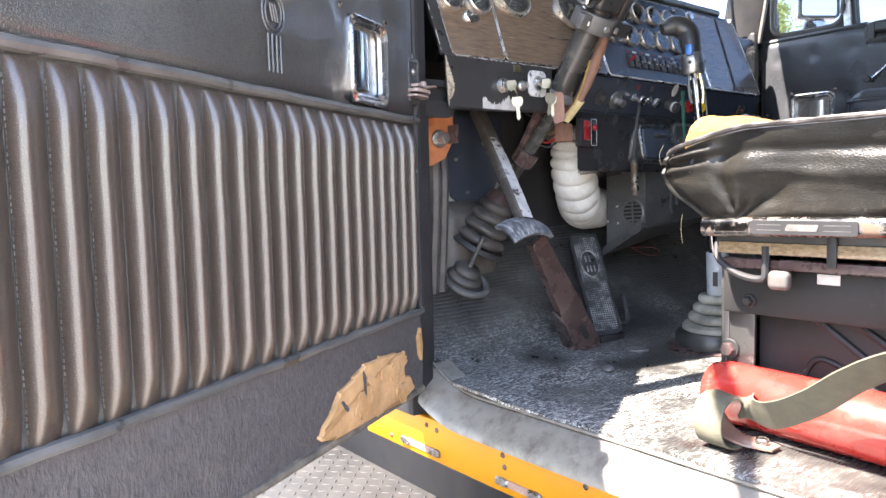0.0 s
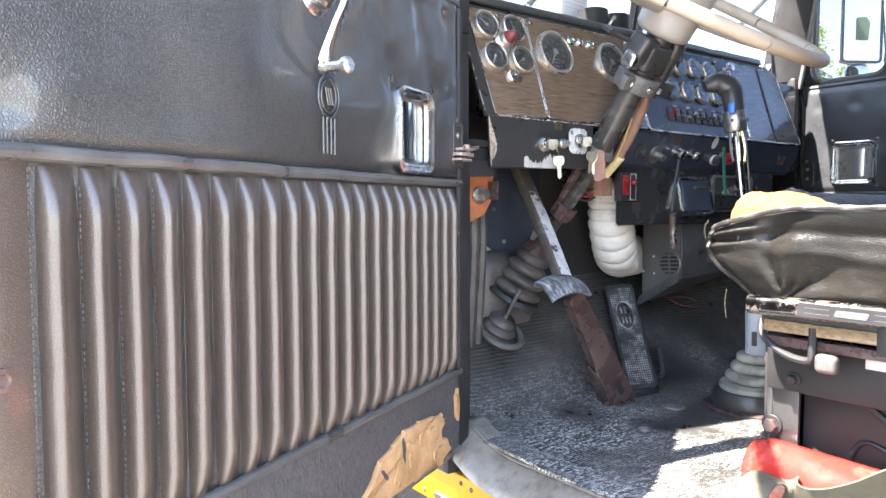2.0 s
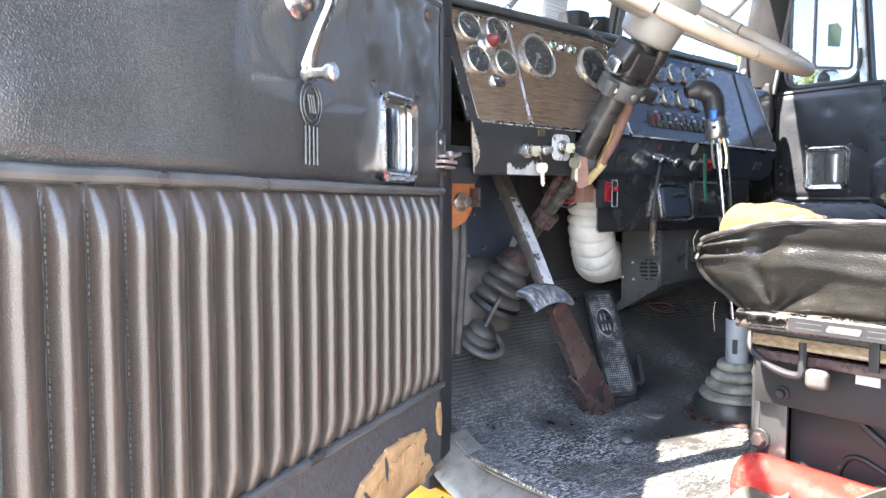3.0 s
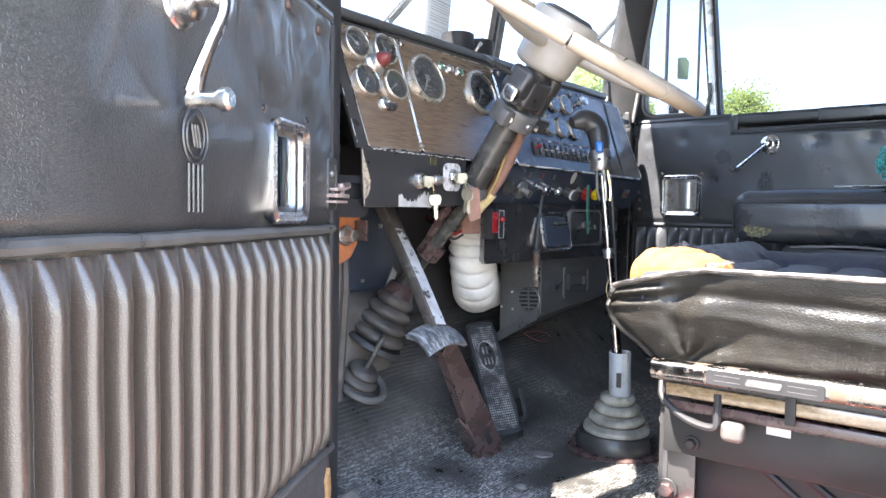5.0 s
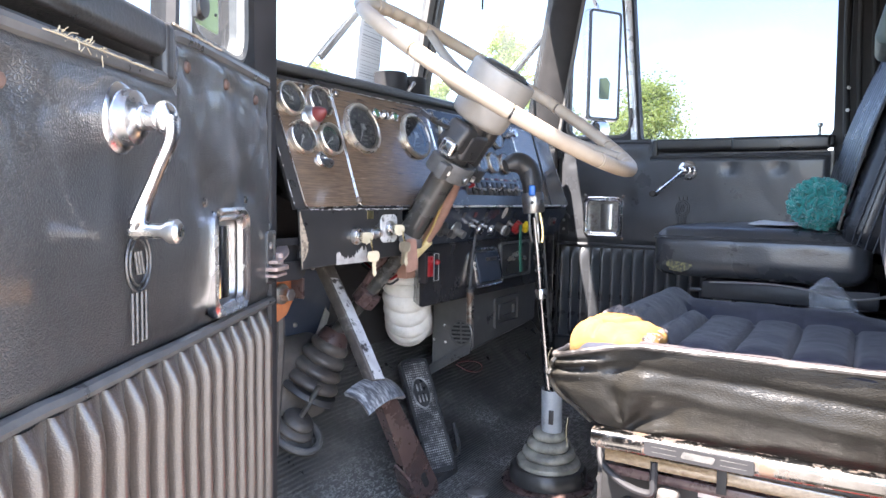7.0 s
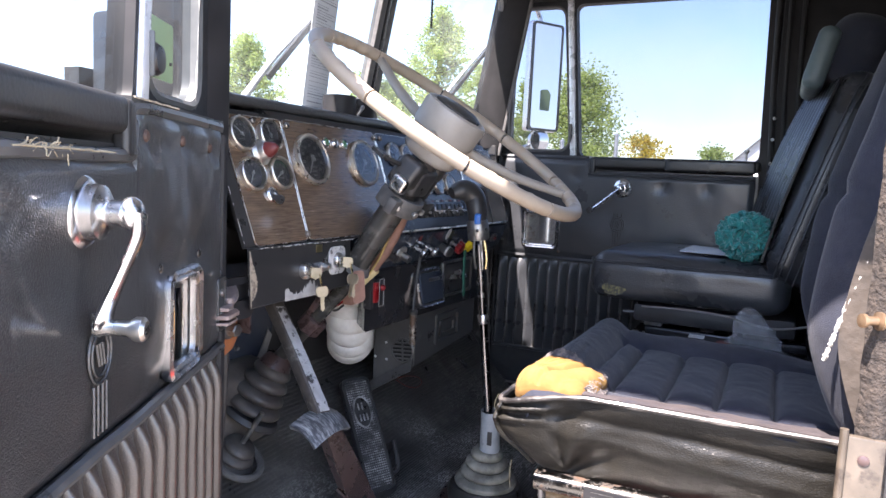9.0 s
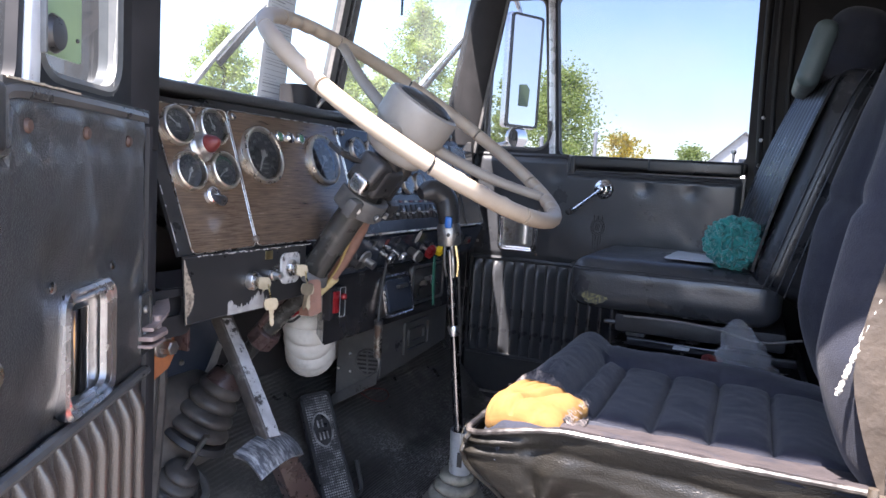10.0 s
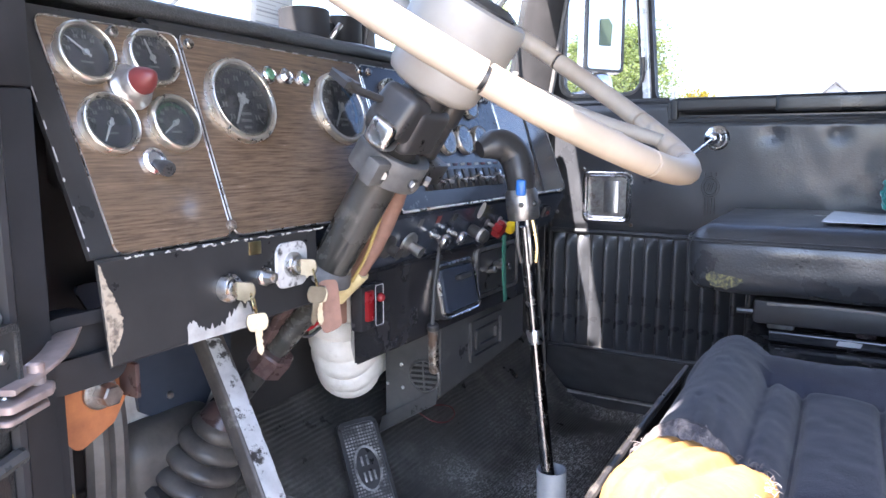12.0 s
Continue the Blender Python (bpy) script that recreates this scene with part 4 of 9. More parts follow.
def build_door(name, M, flip, faded, label):
    mx = Matrix.Diagonal((-1, 1, 1, 1)) if flip else None
    sg = -1 if flip else 1
    door = thing(name, M @ Matrix.Translation((0, 0, 1.27)), label, "truck door", kind="structure")
    top_mat, rib_mat = (VINYL, VINYL_FADED) if faded else (VINYL_PASS, VINYL_PASS)
    W = 0.93
    hx, hz, hw, hh = (0.176, 1.903, 0.150, 0.150) if flip else (0.189, 1.877, 0.128, 0.142)
    so = 0.038 if flip else 0.0       # the closed door carries its sill higher

    def put(pname, bm, material, lab="", parent=None, angle=38):
        return part(pname, bm, material, parent or door, lab, M, angle, mx)

    def at(x, y, z):
        return M @ V(sg * x, y, z)

    face = axes((1, 0, 0), (0, 0, 1), (0, 1, 0), (0, 0, 0))      # x, z -> outline; height -> y (left-handed, mended below)

    def slab(poly, y0, y1, bev=0.0):
        bm = prism(B(), poly, y0, y1, face, bev)
        bmesh.ops.recalc_face_normals(bm, faces=bm.faces)
        return bm
    # shell and outer skin
    put("door_shell", slab([(-0.01, 1.27), (W, 1.27), (W, 2.10 + so), (0.35, 2.10 + so), (0.35, 2.14 + so), (-0.01, 2.14 + so)], -0.07, -0.004), BLACK_CHIPPED)
    # soft upper panel
    def up(u, v):
        x = 0.004 + u * 0.918
        lim = (2.138 if x < 0.345 else 2.085) + so
        z = 1.802 + v * (lim - 1.802)
        y = 0.010 + (0.0018 if flip else 0.0075) * wob(x * 6, z * 7) + 0.0008 * wob(x * 19, z * 19, 3)
        for a, b, r in ((0.268, 1.968, 0.035), (0.115, 1.972, 0.035), (0.262, 1.795, 0.03), (0.055, 2.108, 0.022), (0.175, 2.112, 0.022), (0.30, 2.112, 0.022), (0.62, 2.045 + so, 0.022), (0.77, 2.045 + so, 0.022), (0.898, 1.83, 0.03)):
            d = math.hypot(x - a, z - b)
            y -= ((0.007 if flip else 0.011) if r > 0.025 else 0.0045 if flip else 0.011) * math.exp(-(d / r) ** 2)
            y += (0.0 if flip else 0.0012) * math.exp(-((d - 2.1 * r) / r) ** 2) * math.sin(5 * math.atan2(z - b, x - a))
        y += 0.006 * math.exp(-((x - 0.40) / 0.12) ** 2 - ((z - 1.90) / 0.06) ** 2)
        if abs(x - hx) < hw / 2 - 0.006 and abs(z - hz) < hh / 2 - 0.008:
            y -= 0.02
        e = min(u, 1 - u, v * 0.4, (1 - v) * 0.4) * 40
        return x, y * min(1, 0.25 + e), z
    put("upper_panel", sheet(B(), 150, 66, up, 0.008, -1), top_mat, "sagging black grained vinyl upper panel" if faded else "smooth black vinyl upper panel")
    # beads, pleats, kick strip
    for z, r in ((1.795, 0.0075), (1.428, 0.007)):
        put("bead", tube(B(), [(0.0 + 0.93 * k / 30, 0.008 + 0.001 * wob(k * 0.7, z), z + 0.002 * wob(k * 0.5, z * 3)) for k in range(31)], r, 8), PIPING if faded else VINYL_PASS, "worn vinyl bead")
    me = rib_mesh("pleat", rib_mat)
    put("pleat_backing", slab([(0.0, 1.43), (W, 1.43), (W, 1.795), (0.0, 1.795)], -0.004, 0.002), VINYL)
    for k in range(21):
        under(new("pleat", me), door, M @ Matrix.Translation((sg * (0.026 + k * RIB), 0, 0)))
    # bound strip at the free edge with two seams
    put("edge_binding", sheet(B(), 6, 24, lambda u, v: (0.868 + 0.06 * u, 0.005 + 0.004 * math.sin(math.pi * u), 1.432 + 0.355 * v), 0.006, -1), rib_mat)
    bm = B()
    for x in (0.872, 0.912):
        for k in range(58):
            box(bm, (x, 0.009, 1.438 + 0.006 * k), (0.0012, 0.0012, 0.0036))
    for k in (17, 18, 19):
        for q in range(52):
            box(bm, (0.026 + (k + 0.5) * RIB + 0.0006 * math.sin(q), 0.0045, 1.450 + 0.0062 * q), (0.0013, 0.0014, 0.0036))
    put("seam_thread", bm, PIPING)
    kick = put("kick_strip", sheet(B(), 60, 14, lambda u, v: (0.0 + 0.928 * u, 0.006 + 0.003 * wob(u * 20, v * 5) + 0.002 * wob(u * 50, v * 12), 1.272 + 0.152 * v), 0.010, -1), CARPET if faded else BLACK_MATT, "matted dark carpet kick strip" if faded else "")
    if faded:
        # torn corner that shows the foam under the carpet
        poly = [(0.045, 1.285), (0.09, 1.276), (0.20, 1.274), (0.33, 1.278), (0.372, 1.288), (0.365, 1.305), (0.335, 1.322), (0.315, 1.345), (0.27, 1.358),
                (0.235, 1.372), (0.18, 1.374), (0.12, 1.366), (0.085, 1.362), (0.075, 1.345), (0.095, 1.322), (0.062, 1.31)]
        poly = [(x + 0.007 * wob(i * 1.7, 1.3), z + 0.007 * wob(i * 1.7, 7.7)) for i, (x, z) in enumerate(round_poly(poly, 0.010, 3))]
        bm = prism(B(), poly, 0.0, 0.013, face, 0.003)
        bmesh.ops.recalc_face_normals(bm, faces=bm.faces)
        bmesh.ops.triangulate(bm, faces=[f for f in bm.faces if len(f.verts) > 4])
        put("torn_foam", bm, FOAM_TAN, "tan foam showing through the torn kick strip")
        rnd = random.Random(12)
        for k in range(11):
            # loose flakes of foam and dark gashes across the tear
            fx, fz = rnd.uniform(0.10, 0.32), rnd.uniform(1.288, 1.350)
            fz = min(fz, 1.40 - 0.22 * max(0, fx - 0.12))
            gash = k >= 7
            fw, fh = (rnd.uniform(0.003, 0.006), rnd.uniform(0.012, 0.028)) if gash else (rnd.uniform(0.016, 0.034), rnd.uniform(0.010, 0.022))
            lean = rnd.uniform(-0.9, 0.9)
            flake = []
            for q in range(13):
                an = 2 * math.pi * q / 13
                rr = rnd.uniform(0.55, 1.1)
                ax, az = fw * rr * math.cos(an), fh * rr * math.sin(an)
                flake.append((fx + ax * math.cos(lean) - az * math.sin(lean), fz + ax * math.sin(lean) + az * math.cos(lean)))
            bm = prism(B(), flake, 0.010, (0.0136 if gash else rnd.uniform(0.0145, 0.018)), face, 0.0)
            bmesh.ops.recalc_face_normals(bm, faces=bm.faces)
            bmesh.ops.triangulate(bm, faces=[f for f in bm.faces if len(f.verts) > 4])
            put("foam_gash" if gash else "foam_flake", bm, CARPET if gash else FOAM_TAN)
        put("torn_foam", slab([(0.012, 1.33), (0.022, 1.345), (0.026, 1.38), (0.014, 1.395), (0.008, 1.36)], 0.0, 0.0125), FOAM_TAN, "tan foam showing through the torn kick strip")
        put("bottom_hem", tube(B(), [(0.0 + 0.93 * k / 20, 0.004, 1.271 + 0.003 * wob(k, 4)) for k in range(21)], 0.010, 8, scale=lambda t: 0.8 + 0.35 * wob(t * 40, 5)), HEM, "dirty frayed tan hem")
    # inside handle: chrome bezel, dished cup, paddle
    oc, mid, ic = rrect(hw, hh, 0.022, 5, hx, hz), rrect(hw - 0.016, hh - 0.016, 0.018, 5, hx, hz), rrect(hw - 0.034, hh - 0.032, 0.014, 5, hx, hz)
    bm = ring_prism(B(), oc, mid, 0.004, 0.015, face, 0.003)
    ring_prism(bm, mid, ic, 0.004, 0.012, face, 0.003)
    bmesh.ops.recalc_face_normals(bm, faces=bm.faces)
    bez = put("handle_bezel", bm, CHROME, "worn chrome handle bezel")
    put("handle_cup", slab(rrect(hw - 0.030, hh - 0.028, 0.012, 4, hx, hz), -0.003, 0.0015), STEEL, parent=bez)
    bm = sheet(B(), 10, 6, lambda u, v: (hx - 0.012 + 0.050 * u, 0.004 + 0.007 * math.sin(math.pi * u) ** 0.5, hz - 0.047 + 0.094 * v), 0.004, -1)
    put("paddle", bm, SATIN if flip else POLISHED, "chrome release paddle", bez)
    for a, b in ((-0.074, 0.081), (0.074, 0.078), (-0.074, -0.076), (0.074, -0.082)):
        screw(door, at(hx + a, 0.006, hz + b), M.to_3x3() @ V(0, 1, 0), 0.006, CHROME_RUST)
    for x, z in ((0.055, 2.108), (0.175, 2.112), (0.30, 2.112), (0.90, 1.83), (0.62, 2.045 + so * 1.5), (0.77, 2.045 + so * 1.5)):
        screw(door, at(x, 0.0, z), M.to_3x3() @ V(0, 1, 0), 0.0075, RUST_BUTTON if not flip else DARK_PLASTIC, "button", 0.005)
    put("snap", lathe(B(), [(0.010, 0), (0.010, 0.003), (0.006, 0.004), (0.004, 0.002), (0, 0.002)], axes((1, 0, 0), (0, 0, -1), (0, 1, 0), (0.900, 0.009, 1.61)), 16), RUST_BUTTON)
    screw(door, at(0.012, 0.008, 1.70), M.to_3x3() @ V(0, 1, 0), 0.005, STEEL)
    put("edge_roll", tube(B(), [(-0.004, 0.004, 1.43 + 0.70 * k / 24) for k in range(25)], 0.0075, 8), FRAME_BLACK)
    screw(door, at(0.016, 0.008, 1.915), M.to_3x3() @ V(0, 1, 0), 0.006, STEEL)
    # window crank
    cx, cz = (0.470, 2.035) if not flip else (0.478, 2.075)
    base = lathe(B(), [(0.034, 0.006), (0.034, 0.012), (0.030, 0.016), (0.026, 0.017), (0.025, 0.028), (0.017, 0.033), (0.012, 0.034), (0.012, 0.05), (0, 0.05)], axes((1, 0, 0), (0, 0, -1), (0, 1, 0), (cx, 0, cz)), 28)
    crank = put("crank_base", base, CHROME, "chrome window crank with a swan-necked arm")
    if not flip:
        pts = [(cx, 0.060, cz), (cx + 0.003, 0.061, cz - 0.02), (cx + 0.012, 0.052, cz - 0.05), (cx + 0.014, 0.040, cz - 0.08), (cx + 0.011, 0.031, cz - 0.102)]
        kb = (cx + 0.010, 0.026, cz - 0.104)
    else:
        pts = [(cx, 0.052, cz), (cx - 0.03, 0.054, cz - 0.025), (cx - 0.06, 0.050, cz - 0.05), (cx - 0.098, 0.046, cz - 0.082)]
        kb = (cx - 0.10, 0.042, cz - 0.084)
    bm = sweep(B(), smooth_path(pts, 6), disc(0.0105, 10, 0.006), scale=lambda t: 1.25 - 0.45 * math.sin(math.pi * min(1, t * 1.1)) if t < 0.95 else 1.0)
    ball(bm, (cx, 0.054, cz), 0.016, seg=12, scale=(1, 0.7, 1))
    put("crank_arm", bm, CHROME, parent=crank)
    bm = lathe(B(), [(0.008, 0), (0.009, 0.004), (0.007, 0.012), (0.0075, 0.03), (0.0115, 0.036), (0.0115, 0.043), (0.008, 0.046), (0, 0.046)], axes((1, 0, 0), (0, 0, -1), (0, 1, 0), kb), 18)
    put("crank_knob", bm, CHROME_WORN if not flip else DARK_PLASTIC, parent=crank)
    emblem(M, door, mx, 0.452 if not flip else 0.468, 1.899 if not flip else 1.94, 0.95)
    # latch plate near the hinge
    put("latch_recess", slab(rrect(0.035, 0.075, 0.006, 3, 0.021, 1.868), 0.0, 0.0135), DARK_PLASTIC)
    put("latch_frame", ring_prism(B(), rrect(0.042, 0.084, 0.008, 3, 0.021, 1.868), rrect(0.033, 0.072, 0.005, 3, 0.021, 1.868), 0.004, 0.016, face), top_mat)
    for z in (1.852, 1.886):
        screw(door, at(0.021, 0.0135, z), M.to_3x3() @ V(0, 1, 0), 0.006, STEEL, "bolt", 0.004)
    # sill: step, padded ledge, tray
    put("sill_step", tube(B(), smooth_path([(px, py, pz + so) for px, py, pz in ((0.0, 0.0, 2.142), (0.17, 0.0, 2.143), (0.325, 0.0, 2.141), (0.343, 0.0, 2.125), (0.348, 0.002, 2.097), (0.37, 0.003, 2.088), (0.6, 0.003, 2.087), (0.92, 0.003, 2.088))], 8), 0.008, 8), PIPING if faded else VINYL_PASS)
    put("sill_cap", slab([(-0.01, 2.135 + so), (0.345, 2.135 + so), (0.345, 2.152 + so), (-0.01, 2.152 + so)], -0.075, 0.004), BLACK_CHIPPED)
    bm = softbox(B(), (0.575, 0.066, 0.040), 0.011, Matrix.Translation((0.645, -0.023, 2.130 + so)), (20, 3, 3))
    put("sill_rail", bm, LEDGE)
    put("elbow_pad", softbox(B(), (0.30, 0.026, 0.046), 0.010, Matrix.Translation((0.77, 0.006, 2.127 + so)), (12, 3, 3)), LEDGE, "black padded elbow rest")
    put("pull_recess", sheet(B(), 24, 6, lambda u, v: (0.362 + 0.55 * u, -0.004 - 0.022 * math.sin(math.pi * min(1, v * 1.15)) * min(1, 9 * u, 9 * (1 - u)), 2.088 + so + 0.026 * v), 0.003, -1), LEDGE)
    put("step_pad", softbox(B(), (0.022, 0.020, 0.062), 0.007, Matrix.Translation((0.361, 0.002, 2.116 + so)), (3, 3, 6)), LEDGE)
    if faded:
        rnd = random.Random(31)
        bm = B()
        for k in range(110):
            fx = 0.490 + 0.070 * rnd.random()
            p0 = V(fx, 0.006, 2.089)
            ln = rnd.uniform(0.005, 0.015)
            d = V(rnd.gauss(0, 1.2), rnd.uniform(0.05, 0.3), rnd.gauss(0.0, 0.22)).normalized() * ln
            tube(bm, [p0, p0 + d * 0.5 + V(0, 0.002, 0.002), p0 + d + V(0, 0, -0.12 * ln)], rnd.uniform(0.0004, 0.0008), 4)
        tube(bm, [(0.40 + 0.18 * k / 16, 0.010, 2.0905 + 0.0012 * wob(k * 1.1, 4)) for k in range(17)], 0.0016, 5, scale=lambda t: 0.5 + 0.8 * abs(wob(t * 14, 2)))
        put("frayed_edge", bm, TUFT, "frayed tan threads along the worn ledge")
    # window: frame, vent with rounded corner, chrome divider, glass
    yw = -0.04
    zt = 2.755
    dv = 0.275 if flip else 0.240
    dt = dv - 0.05
    bm = B()
    ov = round_poly([(-0.045, 2.150 + so), (dv + 0.003, 2.150 + so), (dt + 0.003, 2.80), (-0.035, 2.80)], 0.012, 7)
    iv = round_poly([(0.000, 2.162 + so), (dv - 0.012, 2.162 + so), (dt - 0.012, zt), (0.005, zt)], 0.055, 7)
    ring_prism(bm, ov, iv, yw - 0.03, yw + 0.012, face)
    om = round_poly([(dv + 0.005, 2.120 + so), (0.955, 2.120 + so), (0.955, 2.80), (dt + 0.005, 2.80)], 0.012, 6)
    im = round_poly([(dv + 0.024, 2.147 + so), (0.925, 2.147 + so), (0.915, zt), (dt + 0.024, zt)], 0.03, 6)
    ring_prism(bm, om, im, yw - (0.006 if faded else 0.03), yw + 0.012, face)
    bmesh.ops.recalc_face_normals(bm, faces=bm.faces)
    wf = put("window_frame", bm, FRAME_BLACK)
    iv2 = round_poly([(0.016, 2.174 + so), (dv - 0.020, 2.174 + so), (dt - 0.020, zt - 0.01), (0.020, zt - 0.01)], 0.046, 7)
    bm = ring_prism(B(), iv, iv2, yw - 0.012, yw + 0.012, face, 0.004)
    bmesh.ops.recalc_face_normals(bm, faces=bm.faces)
    put("vent_seal", bm, SEAL_GREY if faded else RUBBER, parent=wf)
    put("divider_bar", sweep(B(), [(dv, yw + 0.004, 2.150 + so), (dt, yw + 0.004, 2.80)], rrect(0.026, 0.030, 0.006, 3)), DIVIDER, "silver window divider bar", wf)
    bm = B() if faded else tube(B(), smooth_path([(dv - 0.012, yw + 0.02, 2.23 + so), (dv - 0.016, yw + 0.03, 2.20 + so), (dv - 0.013, yw + 0.028, 2.245 + so), (dv - 0.014, yw + 0.03, 2.27 + so)], 5), 0.006, 8)
    if not faded:
        put("vent_latch", bm, DARK_PLASTIC, parent=wf)
    for pl in (iv, im):
        bm = B()
        bm.faces.new([bm.verts.new((x, yw, z)) for x, z in pl])
        o = put("pane", bm, GLASS_OPEN if faded else GLASS, parent=wf)
        o.visible_shadow = False
    if faded:
        put("vent_card", slab(rrect(0.125, 0.078, 0.004, 2, 0.166, 2.232), yw + 0.002, yw + 0.004), GREEN_PAINT, "pale green card fixed to the vent glass", wf)
        put("card_screw", ball(B(), (0.116, yw + 0.005, 2.218), 0.0025, seg=8), DARK_PLASTIC, parent=wf)
        put("vent_knob", lathe(B(), [(0.010, 0), (0.019, 0.003), (0.021, 0.008), (0.017, 0.014), (0, 0.017)], axes((1, 0, 0), (0, 0, -1), (0, 1, 0), (0.186, yw + 0.004, 2.214)), 20), DARK_PLASTIC, "black vent window knob", wf)
        put("latch_plate", box(B(), (dv - 0.012, yw + 0.020, 2.215), (0.005, 0.010, 0.055), I4, 0.002), SEAL_GREY, parent=wf)
        put("edge_chips", tube(B(), [(0.004 - 0.05 * k / 40 + 0.03, -0.026, 2.165 + 0.6 * k / 40) for k in range(41)], 0.0016, 5, scale=lambda t: max(0.05, 0.3 + 1.6 * wob(t * 45, 3))), CHIP_WHITE, parent=wf)
        put("rubbed_sill", sheet(B(), 16, 4, lambda u, v: (0.20 + 0.14 * u, -0.006 + 0.012 * v + 0.003 * wob(u * 9, 1), 2.1525 + 0.001 * wob(u * 8, v * 8)), 0.002), mat("bare_tan_edge", (0.42, 0.36, 0.27), (0.16, 0.14, 0.12), rough=0.8, scale=60, spread=(0.42, 0.55)), "sill edge rubbed through to the tan foam")
    put("lock_knob", lathe(B(), [(0.004, 0), (0.004, 0.03), (0.008, 0.033), (0.008, 0.042), (0, 0.044)], Matrix.Translation((0.885, -0.02, 2.147 + so)), 12), STEEL)
    return door


build_door("door_1", DOOR_L, False, True, "open driver door with pleated faded vinyl and chrome crank")
build_door("door_2", DOOR_R, True, False, "closed passenger door with pleated black vinyl and window")

# ---- dashboard ----
# The dash face leans forward: x across, y up along the face, z out of it.
FACE = axes((1, 0, 0), V(0, 0.31, 1).normalized(), V(0, -1, 0.31).normalized(), (0, 1.128, 1.945))


def fv(z):
    return (z - 1.945) * math.sqrt(1 + 0.31 ** 2)


def on(x, z, n=0.0):
    return FACE @ V(x, fv(z), n)



def bell(t, w):
    return math.exp(-(t / w) ** 2)


dash = thing("dashboard", (1.65, 1.2, 1.95), "black steel truck dashboard with woodgrain instrument panels", "dashboard")
# body
bm = B()
sec = [(1.124, 1.941), (1.128, 1.945), (1.203, 2.187), (1.212, 2.196), (1.30, 2.205), (1.42, 2.215), (1.42, 2.0), (1.20, 1.93)]
a = [bm.verts.new((1.14, y + 0.004, z)) for y, z in sec]
b = [bm.verts.new((2.30 - 0.21 * (z - 1.945), y + 0.004, z)) for y, z in sec]
n = len(sec)
for j in range(n):
    bm.faces.new((a[j], a[(j + 1) % n], b[(j + 1) % n], b[j]))
bm.faces.new(a[::-1])
bm.faces.new(b)
bmesh.ops.recalc_face_normals(bm, faces=bm.faces)
bmesh.ops.bevel(bm, geom=list(bm.edges), offset=0.004, segments=2, affect="EDGES")
part("dash_body", bm, BLACK_CHIPPED, dash)
part("face_plate", prism(B(), [(1.000, fv(1.942)), (1.20, fv(1.942)), (1.20, fv(2.186)), (0.978, fv(2.186))], -0.006, 0.0005, FACE), BLACK_CHIPPED, dash)
part("dash_pad", softbox(B(), (1.23, 0.19, 0.022), 0.010, Matrix.Translation((1.605, 1.31, 2.208)), (30, 4, 2), lambda p: p + V(0, 0, 0.002 * wob(p.x * 20, p.y * 20))), VINYL, dash)
part("defrost_tube", tube(B(), [(1.07 + 0.03 * k, 1.375 + 0.004 * math.sin(k), 2.214) for k in range(20)], 0.014, 12), DARK_PLASTIC, dash)
# right end past the panels
part("end_panel", box(B(), (2.44, 1.335, 2.05), (0.29, 0.10, 0.27), pose(0, 0, 0), 0.02), BLACK_PAINT, dash)


def panel(pts, material, lab, name="instrument_panel", h=0.004):
    poly = round_poly([(x, fv(z)) for x, z in pts], 0.012, 4)
    p = part(name, prism(B(), poly, 0.001, h, FACE, 0.0012), material, dash, lab)
    part("edge_trim", tube(B(), [FACE @ V(x, y, h - 0.0005) for x, y in poly], 0.0010, 6, True), CHROME_WORN, p)
    return p


pl = panel([(1.026, 1.942), (1.178, 1.945), (1.171, 2.178), (1.003, 2.176)], WOODGRAIN, "woodgrain laminate gauge panel with chrome edge")
panel([(1.183, 1.945), (1.535, 1.945), (1.520, 2.180), (1.175, 2.180)], WOODGRAIN, "woodgrain laminate speedometer panel with chrome edge")
pr = panel([(1.541, 1.945), (2.005, 1.945), (1.985, 2.180), (1.526, 2.180)], BLUE_BLACK, "glossy blue-black gauge and switch panel")
pg = panel([(2.011, 1.945), (2.30, 1.945), (2.255, 2.176), (1.991, 2.178)], WOODGRAIN, "woodgrain laminate glove box panel")
part("panel_seam", box(B(), (2.15, fv(2.06), 0.005), (0.006, 0.245, 0.003), FACE @ Matrix.Rotation(0.0, 4, "Z")), BLACK_MATT, pg)
for x, z in ((1.085, 2.168), (1.185, 2.168), (1.52, 2.168), (1.50, 1.957), (1.178, 1.957), (1.92, 2.168), (1.545, 2.168)):
    m = FACE @ Matrix.Translation((x, fv(z), 0.004))
    part("panel_screw", lathe(B(), [(0.0065, 0), (0.0065, 0.004), (0.0045, 0.0065), (0, 0.007)], m, 12), CHROME_RUST, dash)


def ticks(bm, R, a0, a1, n, l0, w, h):
    for k in range(n):
        a = radians(a0 + (a1 - a0) * k / (n - 1))
        box(bm, (R - l0 / 2, 0, h), (l0, w, 0.0006), Matrix.Rotation(a, 4, "Z"))
    return bm


